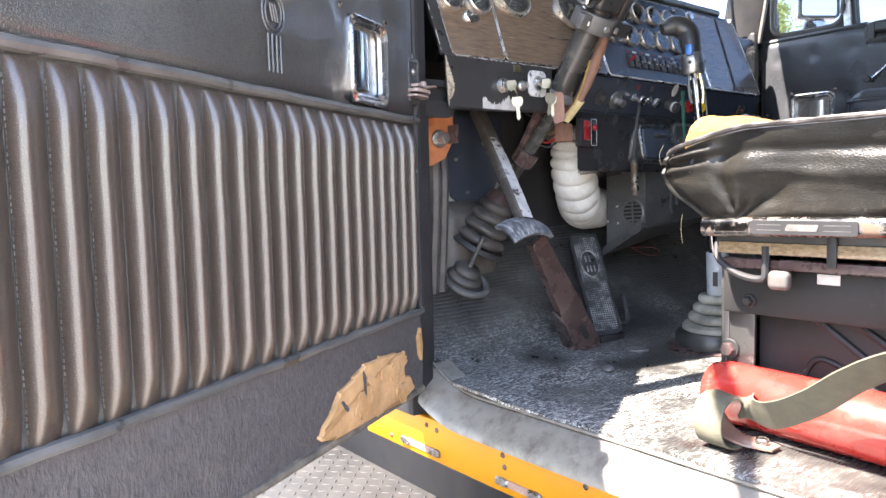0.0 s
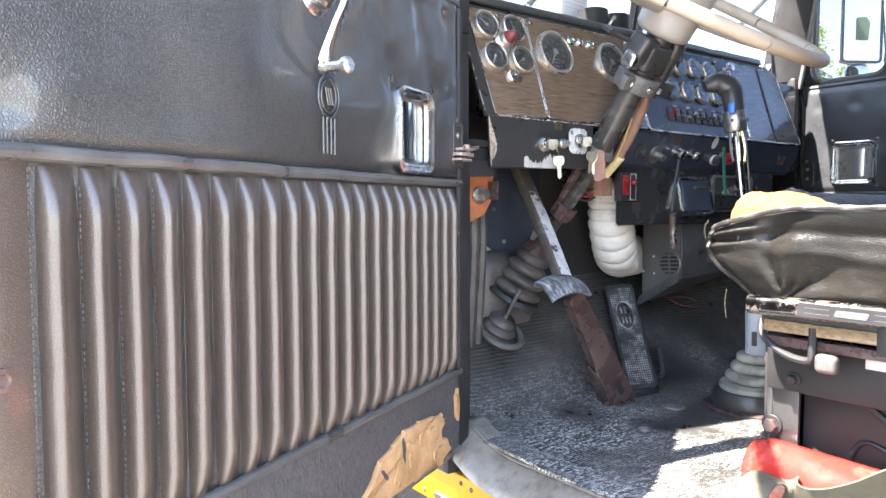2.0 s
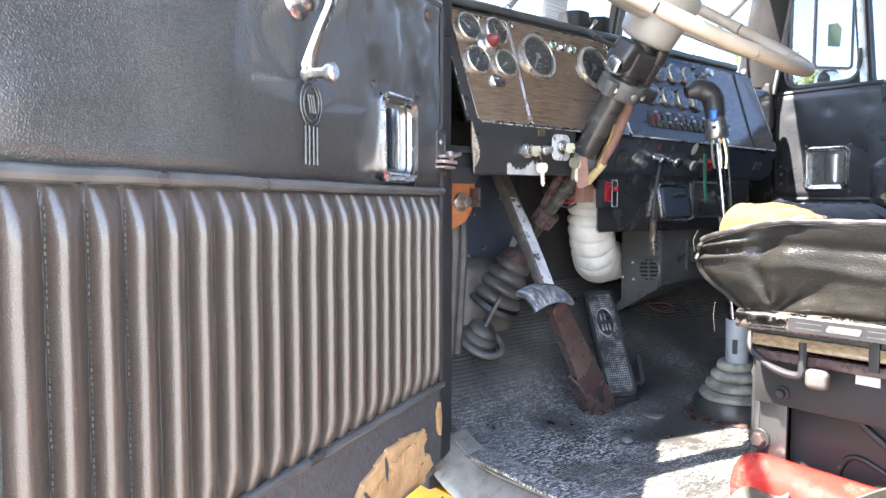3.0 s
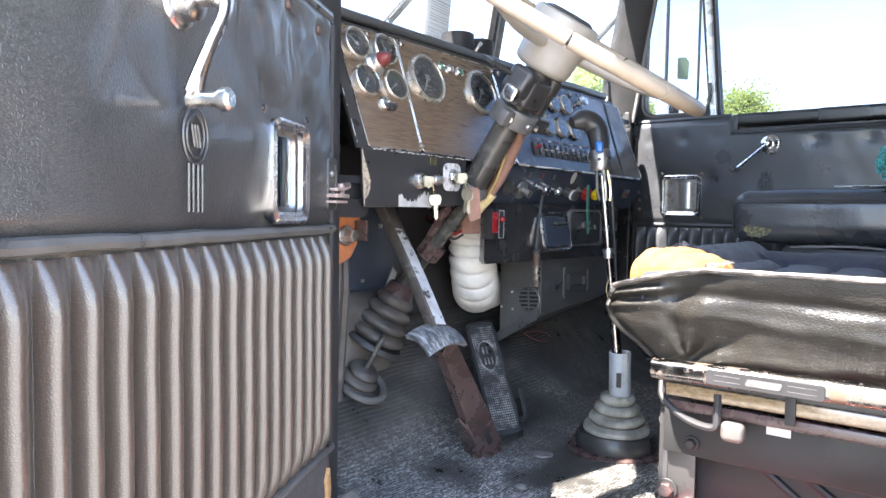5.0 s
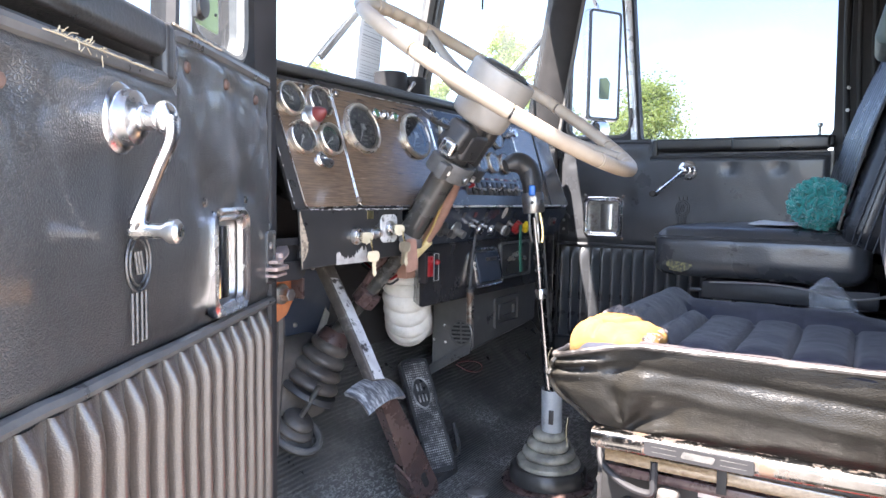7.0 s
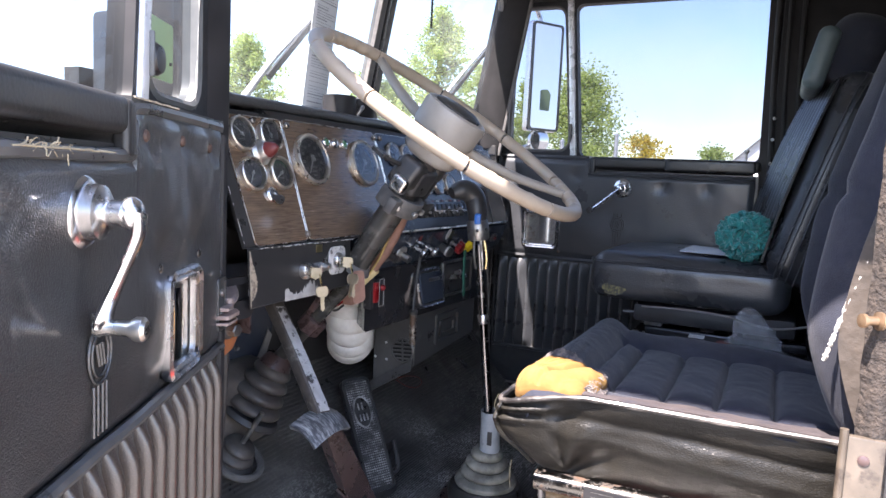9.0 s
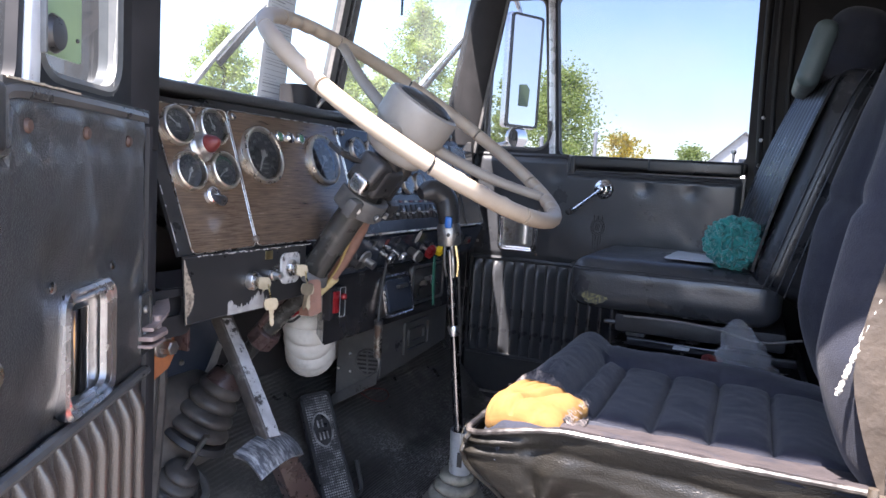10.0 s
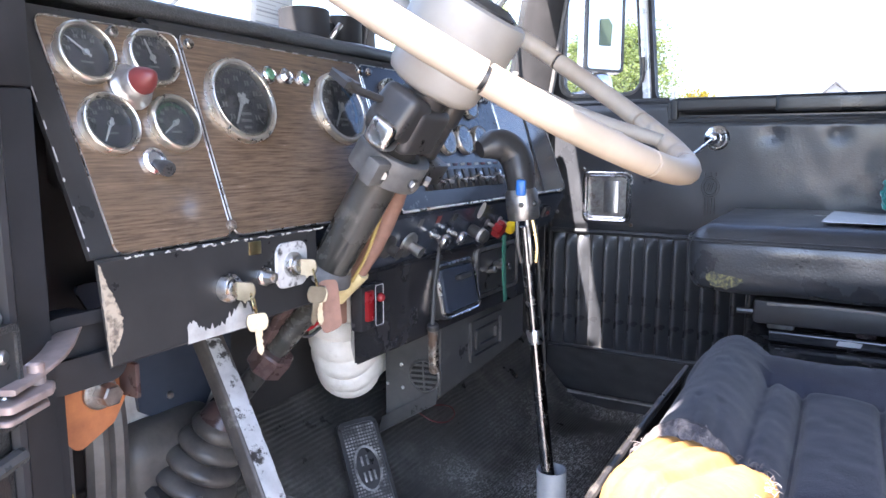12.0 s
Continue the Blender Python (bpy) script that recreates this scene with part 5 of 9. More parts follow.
def gauge(x, z, R, needle, big=False, bars=1, arc=None, group="dash gauges"):
    m = FACE @ Matrix.Translation((x, fv(z), 0.004))
    body = lathe(B(), [(R, 0), (R, 0.007), (R * 0.98, 0.0095), (R * 0.93, 0.0108), (R * 0.89, 0.0100), (R * 0.875, 0.0085), (R * 0.86, 0.0085), (R * 0.84, 0.0095), (R * 0.82, 0.008), (R * 0.81, 0.003)], m, 36, close=False)
    g = part("gauge", body, BEZEL, dash, "round dial gauge with pale metal bezel and black face")
    part("dial_face", lathe(B(), [(R * 0.84, 0.003), (0, 0.003)], m, 32, False), GAUGE_FACE, g)
    bm = B()
    ticks(bm, R * 0.76, -45 if big else 55, 225 if big else 165, 10 if big else 5, R * 0.12, R * 0.026, 0.0036)
    if big:
        ticks(bm, R * 0.76, -45, 225, 46, R * 0.05, R * 0.010, 0.0036)
    for k in range(bars):
        box(bm, (0, -R * (0.30 + 0.16 * k), 0.0036), (R * (0.42 - 0.1 * k), R * 0.06, 0.0006))
    for k in range(9 if big else 5):
        b = radians(-45 + 270 * k / 8) if big else radians(50 + 120 * k / 4)
        for j in (-0.5, 0.5):
            box(bm, (R * 0.54 * math.cos(b) + j * R * 0.085, R * 0.54 * math.sin(b), 0.0036), (R * 0.045, R * 0.12, 0.0006))
    for v in bm.verts:
        v.co = m @ v.co
    part("scale_marks", bm, DIM_INK, g)
    if arc:
        bm = B()
        ticks(bm, R * 0.72, arc[0], arc[1], 18, R * 0.10, R * 0.10, 0.0034)
        for v in bm.verts:
            v.co = m @ v.co
        part("colour_arc", bm, arc[2], g)
    bm = B()
    nm = m @ Matrix.Rotation(radians(needle), 4, "Z")
    prism(bm, [(-R * 0.20, -R * 0.05), (R * 0.66, -R * 0.022), (R * 0.66, R * 0.022), (-R * 0.20, R * 0.05)], 0.005, 0.006, nm)
    if big:
        prism(bm, [(-R * 0.12, -R * 0.16), (-R * 0.02, -R * 0.16), (-R * 0.02, R * 0.16), (-R * 0.12, R * 0.16)], 0.005, 0.0062, nm)
    lathe(bm, [(R * 0.10, 0.004), (R * 0.09, 0.0075), (0, 0.008)], m, 14)
    part("needle", bm, WHITE_INK, g)
    o = part("lens", lathe(B(), [(R * 0.86, 0.0095), (0, 0.0105)], m, 32, False), LENS, g)
    o.visible_shadow = False
    return g


gauge(1.046, 2.141, 0.0325, 140)
gauge(1.126, 2.144, 0.0325, 105)
gauge(1.053, 2.070, 0.0325, 240)
gauge(1.134, 2.073, 0.0325, 215, arc=(35, 150, GREEN_LENS))
gauge(1.245, 2.104, 0.0545, 238, True, 3)
gauge(1.444, 2.104, 0.0545, 232, True, 2, (-30, 60, GAUGE_SKY))
for k in range(5):
    gauge(1.592 + 0.0695 * k, 2.132, 0.030, 150 + 37 * k % 90)
    gauge(1.600 + 0.0700 * k, 2.061, 0.030, 200 - 53 * k % 110)


def knob_part(name, x, z, prof, material, lab="", seg=20):
    return part(name, lathe(B(), prof, FACE @ Matrix.Translation((x, fv(z), 0.004)), seg), material, dash, lab)


base = knob_part("warning_lamp", 1.090, 2.110, [(0.025, 0), (0.025, 0.004), (0.020, 0.008), (0.0175, 0.012), (0.0165, 0.020), (0.0155, 0.021)], STEEL, "chrome warning lamp with a dull red lens")
part("lamp_lens", lathe(B(), [(0.0150, 0.020), (0.0148, 0.024), (0.0105, 0.034), (0.0055, 0.041), (0.002, 0.043), (0, 0.0433)], FACE @ Matrix.Translation((1.090, fv(2.110), 0.004)), 20), DULL_RED, base)
base = knob_part("toggle_switch", 1.096, 2.032, [(0.015, 0), (0.015, 0.004), (0.012, 0.007), (0.011, 0.007), (0.010, 0.004)], CHROME)
bm = lathe(B(), [(0.004, 0.002), (0.006, 0.012), (0.009, 0.020), (0.008, 0.026), (0, 0.028)], FACE @ Matrix.Translation((1.096, fv(2.032), 0.004)) @ Matrix.Rotation(radians(35), 4, "X"), 16)
part("toggle_lever", bm, DARK_PLASTIC, base)
for x, material in ((1.309, GREEN_LENS), (1.342, CHROME_WORN), (1.378, GREEN_LENS)):
    base = knob_part("indicator", x, 2.143, [(0.0115, 0), (0.0115, 0.004), (0.0095, 0.006), (0.0085, 0.005)], CHROME)
    part("indicator_lens", lathe(B(), [(0.0088, 0.004), (0.006, 0.0075), (0, 0.0085)], FACE @ Matrix.Translation((x, fv(2.143), 0.004)), 18), material, base)
# rocker row under the small gauges
for k in range(11):
    x = 1.640 + 0.029 * k
    m = FACE @ Matrix.Translation((x, fv(1.990), 0.004))
    base = part("switch_plate", box(B(), (0, 0, 0.002), (0.022, 0.036, 0.004), m, 0.0015), DARK_PLASTIC, dash)
    bm = lathe(B(), [(0.0035, 0), (0.0035, 0.008), (0.0045, 0.018), (0.0045, 0.021), (0, 0.022)], m @ Matrix.Rotation(radians(28 if k % 3 else -10), 4, "X"), 10)
    part("toggle_lever", bm, RED_PLASTIC if k == 0 else CHROME, base)
    part("switch_label", box(B(), (0, 0.027, 0.001), (0.016, 0.005, 0.001), m), WHITE_INK if k % 2 else DULL_RED, base)
for x, z in ((1.955, 2.06), (1.97, 2.06), (1.955, 2.02), (1.97, 2.02), (1.98, 2.10)):
    knob_part("hole_plug", x, z, [(0.004, 0), (0.003, 0.001), (0, 0.001)], BLACK_MATT, seg=10)
knob_part("panel_knob", 1.965, 2.150, [(0.010, 0), (0.010, 0.004), (0.006, 0.006), (0.006, 0.014), (0.012, 0.018), (0.012, 0.026), (0, 0.029)], CHROME)
# beaded strip
bm = B()
for k in range(120):
    x = 1.545 + k * 0.0061
    ball(bm, (x, fv(1.9435), 0.004), 0.0030, FACE, 6)
part("beaded_strip", bm, CHROME_WORN, dash, "dark beaded metal strip")

# lower strip: left part with the key switches, right part with pull knobs
bm = prism(B(), [(1.0085, 1.833), (1.3195, 1.840), (1.3195, 1.942), (0.9995, 1.942)], -0.017, 0.017, axes((1, 0, 0), (0, 0, 1), (0, -1, 0), (0, 1.135, 0)), 0.003)
for v in bm.verts:
    if v.co.x < 1.03 and v.co.y > 1.135:
        v.co.x += 0.034
bmesh.ops.recalc_face_normals(bm, faces=bm.faces)
strip = part("lower_strip", bm, BLACK_CHIPPED, dash, "black strip with paint flaked off its lower edge")
FRONT = axes((1, 0, 0), (0, 0, 1), (0, -1, 0), (0, 1.118, 0))


def flake(u, v):
    q = 1.100 + 0.102 * u
    hgt = 0.010 + 0.020 * bell(q - 1.180, 0.022) + 0.014 * bell(q - 1.108, 0.012) + 0.010 * wob(q * 160, 3) + 0.005 * wob(q * 420, 9)
    return q, 1.1168 - 0.0006 * math.sin(math.pi * v), 1.8355 + v * max(0.002, hgt)


bm = sheet(B(), 80, 4, flake, 0.0)
part("flaked_patch", bm, CHIP_WHITE, strip, "bare patch where paint flaked off")


def rubbed(u, v):
    z = 1.936 - 0.088 * v
    wid = 0.002 + 0.015 * max(0.0, math.sin(math.pi * v ** 1.6)) ** 0.9 + (0.003 * wob(v * 30, 5) + 0.003 * wob(v * 90, 2)) * min(1, 3 * v)
    return 1.0005 + 0.083 * (1.942 - z) + u * max(0.001, wid), 1.1168, z


part("worn_patch", sheet(B(), 6, 70, rubbed, 0.0), mat("rubbed_tan_primer", (0.34, 0.28, 0.21), (0.10, 0.08, 0.062), rough=0.7, scale=140, spread=(0.36, 0.56)), strip, "tan patch rubbed through the black paint")
rng = random.Random(23)
x = 1.03
while x < 1.33:
    ln = rng.choice((0.003, 0.004, 0.006, 0.010, 0.018, 0.026))
    part("edge_chip", tube(B(), [(x + ln * q / 6, 1.1175, 1.9405 + 0.0008 * rng.gauss(0, 1)) for q in range(7)], 0.0016, 5, scale=lambda t: 0.5 + 0.9 * abs(wob(t * 5 + x * 90, 2))), CHIP_WHITE, strip)
    x += ln + rng.uniform(0.002, 0.016)
z = 1.95
while z < 2.18:
    ln = rng.choice((0.004, 0.008, 0.014, 0.03))
    part("edge_chip", tube(B(), [FACE @ V(1.000 - 0.022 * (z + ln * q / 5 - 1.942) / 0.244 + 0.001, fv(z + ln * q / 5), 0.0008) for q in range(6)], 0.0013, 5, scale=lambda t: 0.5 + 0.8 * abs(wob(t * 4 + z * 60, 7))), CHIP_WHITE, strip)
    z += ln + rng.uniform(0.004, 0.03)
part("left_edge_chip", tube(B(), [(1.0085 - 0.00024 * k + 0.0006 * wob(k, 3), 1.1176, 1.836 + 0.0035 * k) for k in range(30)], 0.0017, 6, scale=lambda t: 0.4 + 0.6 * abs(wob(t * 20, 2)) * 2), mat("bare_tan_primer", (0.34, 0.28, 0.21), (0.2, 0.17, 0.13), rough=0.7, scale=80), strip)
part("brand_tag", box(B(), (1.205, 1.117, 1.929), (0.020, 0.002, 0.016), I4, 0.001), BRASS, strip)


def key_switch(x, z, plate):
    if plate:
        p = part("switch_plate", prism(B(), rrect(0.058, 0.058, 0.014, 4, x, z), 0, 0.003, FRONT, 0.001), STEEL_WHITE, strip)
    r = 0.0165
    return part("key_switch", lathe(B(), [(r, 0), (r, 0.006), (r * 0.8, 0.012), (r * 0.62, 0.013), (r * 0.62, 0.018), (0, 0.018)], FRONT @ Matrix.Translation((x, z, 0.0)), 24), CHROME_WORN, strip)


key_switch(1.160, 1.888, False)
key_switch(1.268, 1.900, True)
part("push_button", lathe(B(), [(0.012, 0), (0.012, 0.004), (0.009, 0.006), (0.008, 0.012), (0.0065, 0.018), (0, 0.018)], FRONT @ Matrix.Translation((1.219, 1.892, 0)), 8), CHROME_WORN, strip)


def key(ring, p, yaw, lean, length=0.036):
    m = Matrix.Translation(p) @ Matrix.Diagonal((1.08, 1.08, 1.08, 1)) @ Matrix.Rotation(radians(yaw), 4, "Z") @ Matrix.Rotation(radians(lean), 4, "Y") @ axes((1, 0, 0), (0, 0, 1), (0, -1, 0), (0, 0, 0))
    bm = prism(B(), round_poly([(-0.009, -0.014), (0.009, -0.014), (0.012, -0.004), (0.010, 0.006), (-0.010, 0.006), (-0.012, -0.004)], 0.006, 4), 0, 0.0022, m, 0.0006)
    blade = [(-0.0035, -0.013), (-0.0035, -length), (0, -length - 0.005), (0.0035, -length), (0.0035, -length * 0.85), (0.0025, -length * 0.8), (0.004, -length * 0.7), (0.0026, -length * 0.6), (0.004, -length * 0.5), (0.004, -0.013)]
    bmesh.ops.recalc_face_normals(bm, faces=prism(bm, blade, 0.0002, 0.002, m).faces)
    return part("key", bm, KEY_METAL, ring)


for px, pz, tag in ((1.160, 1.888, False), (1.268, 1.900, True)):
    ring = thing("key_ring", (px, 1.098, pz), "brass keys hanging from the ignition switch" if not tag else "keys with a brown leather tag hanging from the switch", "keys", "dash keys")
    key(ring, (px + 0.004, 1.094, pz + 0.002), -62, 0, 0.012)
    part("ring_loop", torus(B(), 0.012, 0.0012, along((px + 0.008, 1.085, pz - 0.016), (0.6, -0.7, 0.2)), 24, 6), BRASS, ring)
    key(ring, (px + 0.010, 1.083, pz - 0.034), -38, -4)
    if tag:
        key(ring, (px + 0.004, 1.080, pz - 0.032), -25, 8)
        bm = prism(B(), round_poly([(-0.012, 0), (0.012, 0), (0.017, -0.062), (-0.008, -0.072)], 0.008), 0, 0.003, Matrix.Translation((px + 0.028, 1.082, pz - 0.022)) @ Matrix.Rotation(radians(-35), 4, "Z") @ axes((1, 0, 0), (0, 0, 1), (0, -1, 0), (0, 0, 0)), 0.001)
        part("leather_tag", bm, LEATHER_TAG, ring, "brown leather key tag")

# right lower strip
bm = B()
sec = [(1.122, 1.940), (1.163, 1.852), (1.20, 1.845), (1.20, 1.94)]
a = [bm.verts.new((1.39, y, z)) for y, z in sec]
b = [bm.verts.new((2.30, y, z)) for y, z in sec]
for j in range(4):
    bm.faces.new((a[j], a[(j + 1) % 4], b[(j + 1) % 4], b[j]))
bm.faces.new(a[::-1])
bm.faces.new(b)
bmesh.ops.recalc_face_normals(bm, faces=bm.faces)
bmesh.ops.bevel(bm, geom=list(bm.edges), offset=0.006, segments=2, affect="EDGES")
rstrip = part("lower_strip", bm, BLUE_BLACK, dash, "glossy dark strip with a row of pull knobs")
LOW = axes((1, 0, 0), V(0, -0.041, 0.088).normalized(), V(1, 0, 0).cross(V(0, -0.041, 0.088).normalized()), (0, 1.1445, 1.892))


def pull(x, v, prof, material, parts=(), lean=0):
    m = LOW @ Matrix.Translation((x, v, 0.004)) @ Matrix.Rotation(radians(lean), 4, "Y")
    p = part("pull_knob", lathe(B(), prof, m, 20), material, rstrip)
    for name, prof2, mat2 in parts:
        part(name, lathe(B(), prof2, m, 20), mat2, p)
    return p


CK = [(0.010, 0), (0.010, 0.004), (0.006, 0.006), (0.006, 0.018), (0.0125, 0.024), (0.014, 0.030), (0.012, 0.035), (0, 0.036)]
pull(1.52, 0.0, [(0.020, 0), (0.020, 0.004), (0.009, 0.008), (0.009, 0.024), (0.011, 0.026), (0, 0.028)], DARK_PLASTIC)
pull(1.585, -0.005, [(0.024, 0), (0.023, 0.004), (0.010, 0.008), (0.010, 0.030), (0, 0.031)], STEEL)
pull(1.655, 0.008, CK, CHROME)
pull(1.72, 0.006, CK, CHROME)
pull(1.81, 0.0, [(0.012, 0), (0.012, 0.02), (0.014, 0.022), (0.014, 0.036), (0.010, 0.040), (0, 0.041)], DARK_PLASTIC, (("white_band", [(0.0146, 0.024), (0.0146, 0.030), (0.013, 0.030)], WHITE_INK),))
for x, material, r in ((1.875, RED_PLASTIC, 0.017), (1.935, YELLOW_PLASTIC, 0.015)):
    st = pull(x, 0.008, [(0.008, 0), (0.008, 0.004), (0.004, 0.005), (0.004, 0.028), (0, 0.028)], STEEL)
    m = LOW @ Matrix.Translation((x, 0.008, 0.028))
    poly = [(r * (1 + 0.12 * math.cos(a * (8 if material is RED_PLASTIC else 4))) * math.cos(a), r * (1 + 0.12 * math.cos(a * (8 if material is RED_PLASTIC else 4))) * math.sin(a)) for a in [2 * math.pi * q / 32 for q in range(32)]]
    part("valve_knob", prism(B(), poly, 0, 0.016, m, 0.004), material, st, "red octagonal brake valve knob" if material is RED_PLASTIC else "yellow square brake valve knob")
part("tag_plate", prism(B(), disc(0.012, 16, 0.018), 0, 0.001, LOW @ Matrix.Translation((1.825, 0.04, 0.004))), WHITE_INK, rstrip)
for x in (1.60, 1.66, 1.72):
    part("label_plate", box(B(), (x, 0.036, 0.0045), (0.014, 0.014, 0.001), LOW), DULL_RED if x == 1.66 else DARK_PLASTIC, rstrip)
part("pilot_lamp", box(B(), (2.20, 0.005, 0.006), (0.034, 0.026, 0.008), LOW, 0.002), DARK_PLASTIC, rstrip)
part("pilot_lens", ball(B(), (2.20, 0.005, 0.011), 0.006, LOW, 10), DULL_RED, rstrip)
# left end of the dash: side plate with a slot and a curled bracket
SLOT = axes((1, 0, 0), (0, 0, 1), (0, -1, 0), (0.996, 1.142, 1.852))
bm = ring_prism(B(), rrect(0.088, 0.076, 0.018, 4), rrect(0.066, 0.030, 0.010, 4, -0.003, 0.010), -0.004, 0.004, SLOT, 0.001)
bmesh.ops.recalc_face_normals(bm, faces=bm.faces)
slot = part("slot_plate", bm, FRAME_BLACK, dash, "black slotted plate for the check strap")
part("slot_edge", tube(B(), [SLOT @ V(0.036 - 0.006 * (k > 7), -0.030 + 0.004 * k, 0.003) for k in range(12)], 0.0016, 6, scale=lambda t: 0.5 + 0.8 * abs(wob(t * 9, 4))), CHIP_WHITE, slot)
part("slot_shadow_box", box(B(), (0.996, 1.185, 1.85), (0.074, 0.07, 0.06), I4, 0.004), FRAME_BLACK, slot)
STRAP_STEEL = mat("rusty_pink_steel", (0.36, 0.275, 0.245), (0.20, 0.15, 0.135), rough=0.5, metal=0.3, scale=40)
strap = thing("door_check_strap", (0.94, 1.12, 1.865), "bare steel door check strap", "strap")
part("strap_bar", sweep(B(), smooth_path([(0.875, 1.062, 1.860), (0.91, 1.085, 1.861), (0.95, 1.11, 1.868), (1.0, 1.165, 1.878)], 5), rrect(0.024, 0.005, 0.0015, 2)), STRAP_STEEL, strap)
part("strap_clevis", prism(B(), round_poly([(-0.036, -0.012), (0.012, -0.016), (0.030, -0.008), (0.030, 0.008), (0.012, 0.014), (-0.036, 0.012)], 0.006, 3), -0.003, 0.003, Matrix.Translation((0.898, 1.070, 1.850)) @ Matrix.Rotation(radians(28), 4, "Z"), 0.001), STRAP_STEEL, strap)
part("strap_clevis", prism(B(), round_poly([(-0.036, -0.012), (0.012, -0.014), (0.022, -0.006), (0.022, 0.006), (0.012, 0.012), (-0.036, 0.012)], 0.006, 3), -0.002, 0.002, Matrix.Translation((0.896, 1.069, 1.840)) @ Matrix.Rotation(radians(28), 4, "Z"), 0.001), STRAP_STEEL, strap)
part("strap_rivet", cyl(B(), (0.915, 1.082, 1.850), (0.915, 1.082, 1.872), 0.007, None, 12, 0.002), STRAP_STEEL, strap)
br = thing("hinge_bracket", (1.02, 1.22, 1.76), "orange primed steel bracket with a large bolt", "bracket")
bm = prism(B(), round_poly([(1.00, 1.845), (1.10, 1.84), (1.10, 1.775), (1.075, 1.735), (1.03, 1.715), (1.005, 1.75)], 0.012), 0, 0.005, axes((1, 0, 0), (0, 0, 1), (0, -1, 0), (0, 1.225, 0)), 0.001)
part("bracket_plate", bm, RUST_ORANGE, br)
part("bolt_washer", cyl(B(), (1.058, 1.22, 1.777), (1.058, 1.212, 1.777), 0.020, None, 20, 0.002), STEEL, br)
part("bolt_head", cyl(B(), (1.058, 1.213, 1.777), (1.058, 1.190, 1.777), 0.0125, None, 6, 0.002), STEEL, br)
part("clip_tab", box(B(), (1.085, 1.20, 1.787), (0.006, 0.03, 0.04), I4, 0.001), RUST_BROWN, br)
loom = thing("wiring_loom", (1.01, 1.28, 1.6), "black cables and coloured wires hanging in the footwell", "cables")
for k, (x, y, r, material) in enumerate(((1.050, 1.27, 0.010, RUBBER), (1.083, 1.275, 0.0145, DUSTY_RUBBER), (1.120, 1.29, 0.013, DUSTY_RUBBER), (1.005, 1.24, 0.003, RED_PLASTIC), (1.012, 1.238, 0.003, BLUE_PLASTIC), (1.02, 1.236, 0.003, YELLOW_PLASTIC), (1.028, 1.24, 0.003, GREEN_LENS))):
    lo = 1.42 if k < 3 else 1.62
    part("cable", tube(B(), smooth_path([(x, y, 1.84), (x + 0.01 * math.sin(k), y + 0.01, 1.75), (x - 0.008 * math.cos(k * 2), y, 1.66), (x + 0.005, y + 0.02, lo)], 6), r, 8), material, loom)

# ---- steering ----
AX = V(0.038, -0.664, 1).normalized()
HUB = V(1.356, 0.912, 2.194)
WM = along(HUB, AX, (0, 1, 0))
column = thing("steering_column", HUB - AX * 0.25, "black steering column with tan finger-grip wheel, clamp and cables", "steering column")
wheel = part("steering_wheel", lathe(B(), [(0.030, -0.090), (0.046, -0.089), (0.056, -0.084), (0.060, -0.076), (0.062, -0.050), (0.063, -0.036), (0.067, -0.030), (0.069, -0.024), (0.0695, 0.020), (0.067, 0.026), (0.060, 0.029), (0.056, 0.026)], WM, 36), GREY_PLASTIC, column, "tan plastic steering wheel with finger grips")
RW = 0.309


def rim_point(a, dr=0.0, h=0.0):
    return WM @ V((RW + dr) * math.cos(a), (RW + dr) * math.sin(a), h)


NS = 10
for s in range(NS):
    a0, a1 = 2 * math.pi * (s + 0.012) / NS, 2 * math.pi * (s + 0.988) / NS
    grip = s % 2 == 0
    bm = B()
    rings = []
    N = 26
    for k in range(N + 1):
        t = k / N
        a = a0 + (a1 - a0) * t
        r = 0.0148
        inner = 0.0035 * math.cos(t * 4 * 2 * math.pi) if grip and 0.08 < t < 0.92 else 0
        row = []
        for q in range(12):
            b = 2 * math.pi * q / 12
            rr = r + (inner * max(0, -math.cos(b)) if grip else 0)
            row.append(bm.verts.new(WM @ (Matrix.Rotation(a, 4, "Z") @ V(RW + rr * math.cos(b), 0, rr * 0.92 * math.sin(b)))))
        rings.append(row)
    for x, y in zip(rings, rings[1:]):
        for q in range(12):
            bm.faces.new((x[q], x[(q + 1) % 12], y[(q + 1) % 12], y[q]))
    bm.faces.new(rings[0][::-1])
    bm.faces.new(rings[-1])
    bmesh.ops.recalc_face_normals(bm, faces=bm.faces)
    part("rim_segment", bm, TAN_PLASTIC, wheel)
part("rim_core", torus(B(), RW, 0.0102, WM, 96, 10), DARK_PLASTIC, wheel)
for ang in (70, 190, 310):
    a = radians(ang)
    p0 = WM @ V(0.05 * math.cos(a), 0.05 * math.sin(a), -0.035)
    p1 = WM @ V(0.18 * math.cos(a), 0.18 * math.sin(a), -0.026)
    p2 = rim_point(a, -0.008, -0.002)
    part("spoke", sweep(B(), smooth_path([p0, p1, p2], 6), disc(0.0125, 12, 0.010), scale=lambda t: 1.15 - 0.25 * t), GREY_PLASTIC, wheel)
part("hub_seam", torus(B(), 0.0655, 0.0010, WM @ Matrix.Translation((0, 0, -0.030)), 40, 6), DARK_PLASTIC, wheel)
part("horn_cap", lathe(B(), [(0.052, 0.022), (0.052, 0.031), (0.040, 0.036), (0, 0.037)], WM, 32), DARK_PLASTIC, wheel, "dark horn button in the hub")

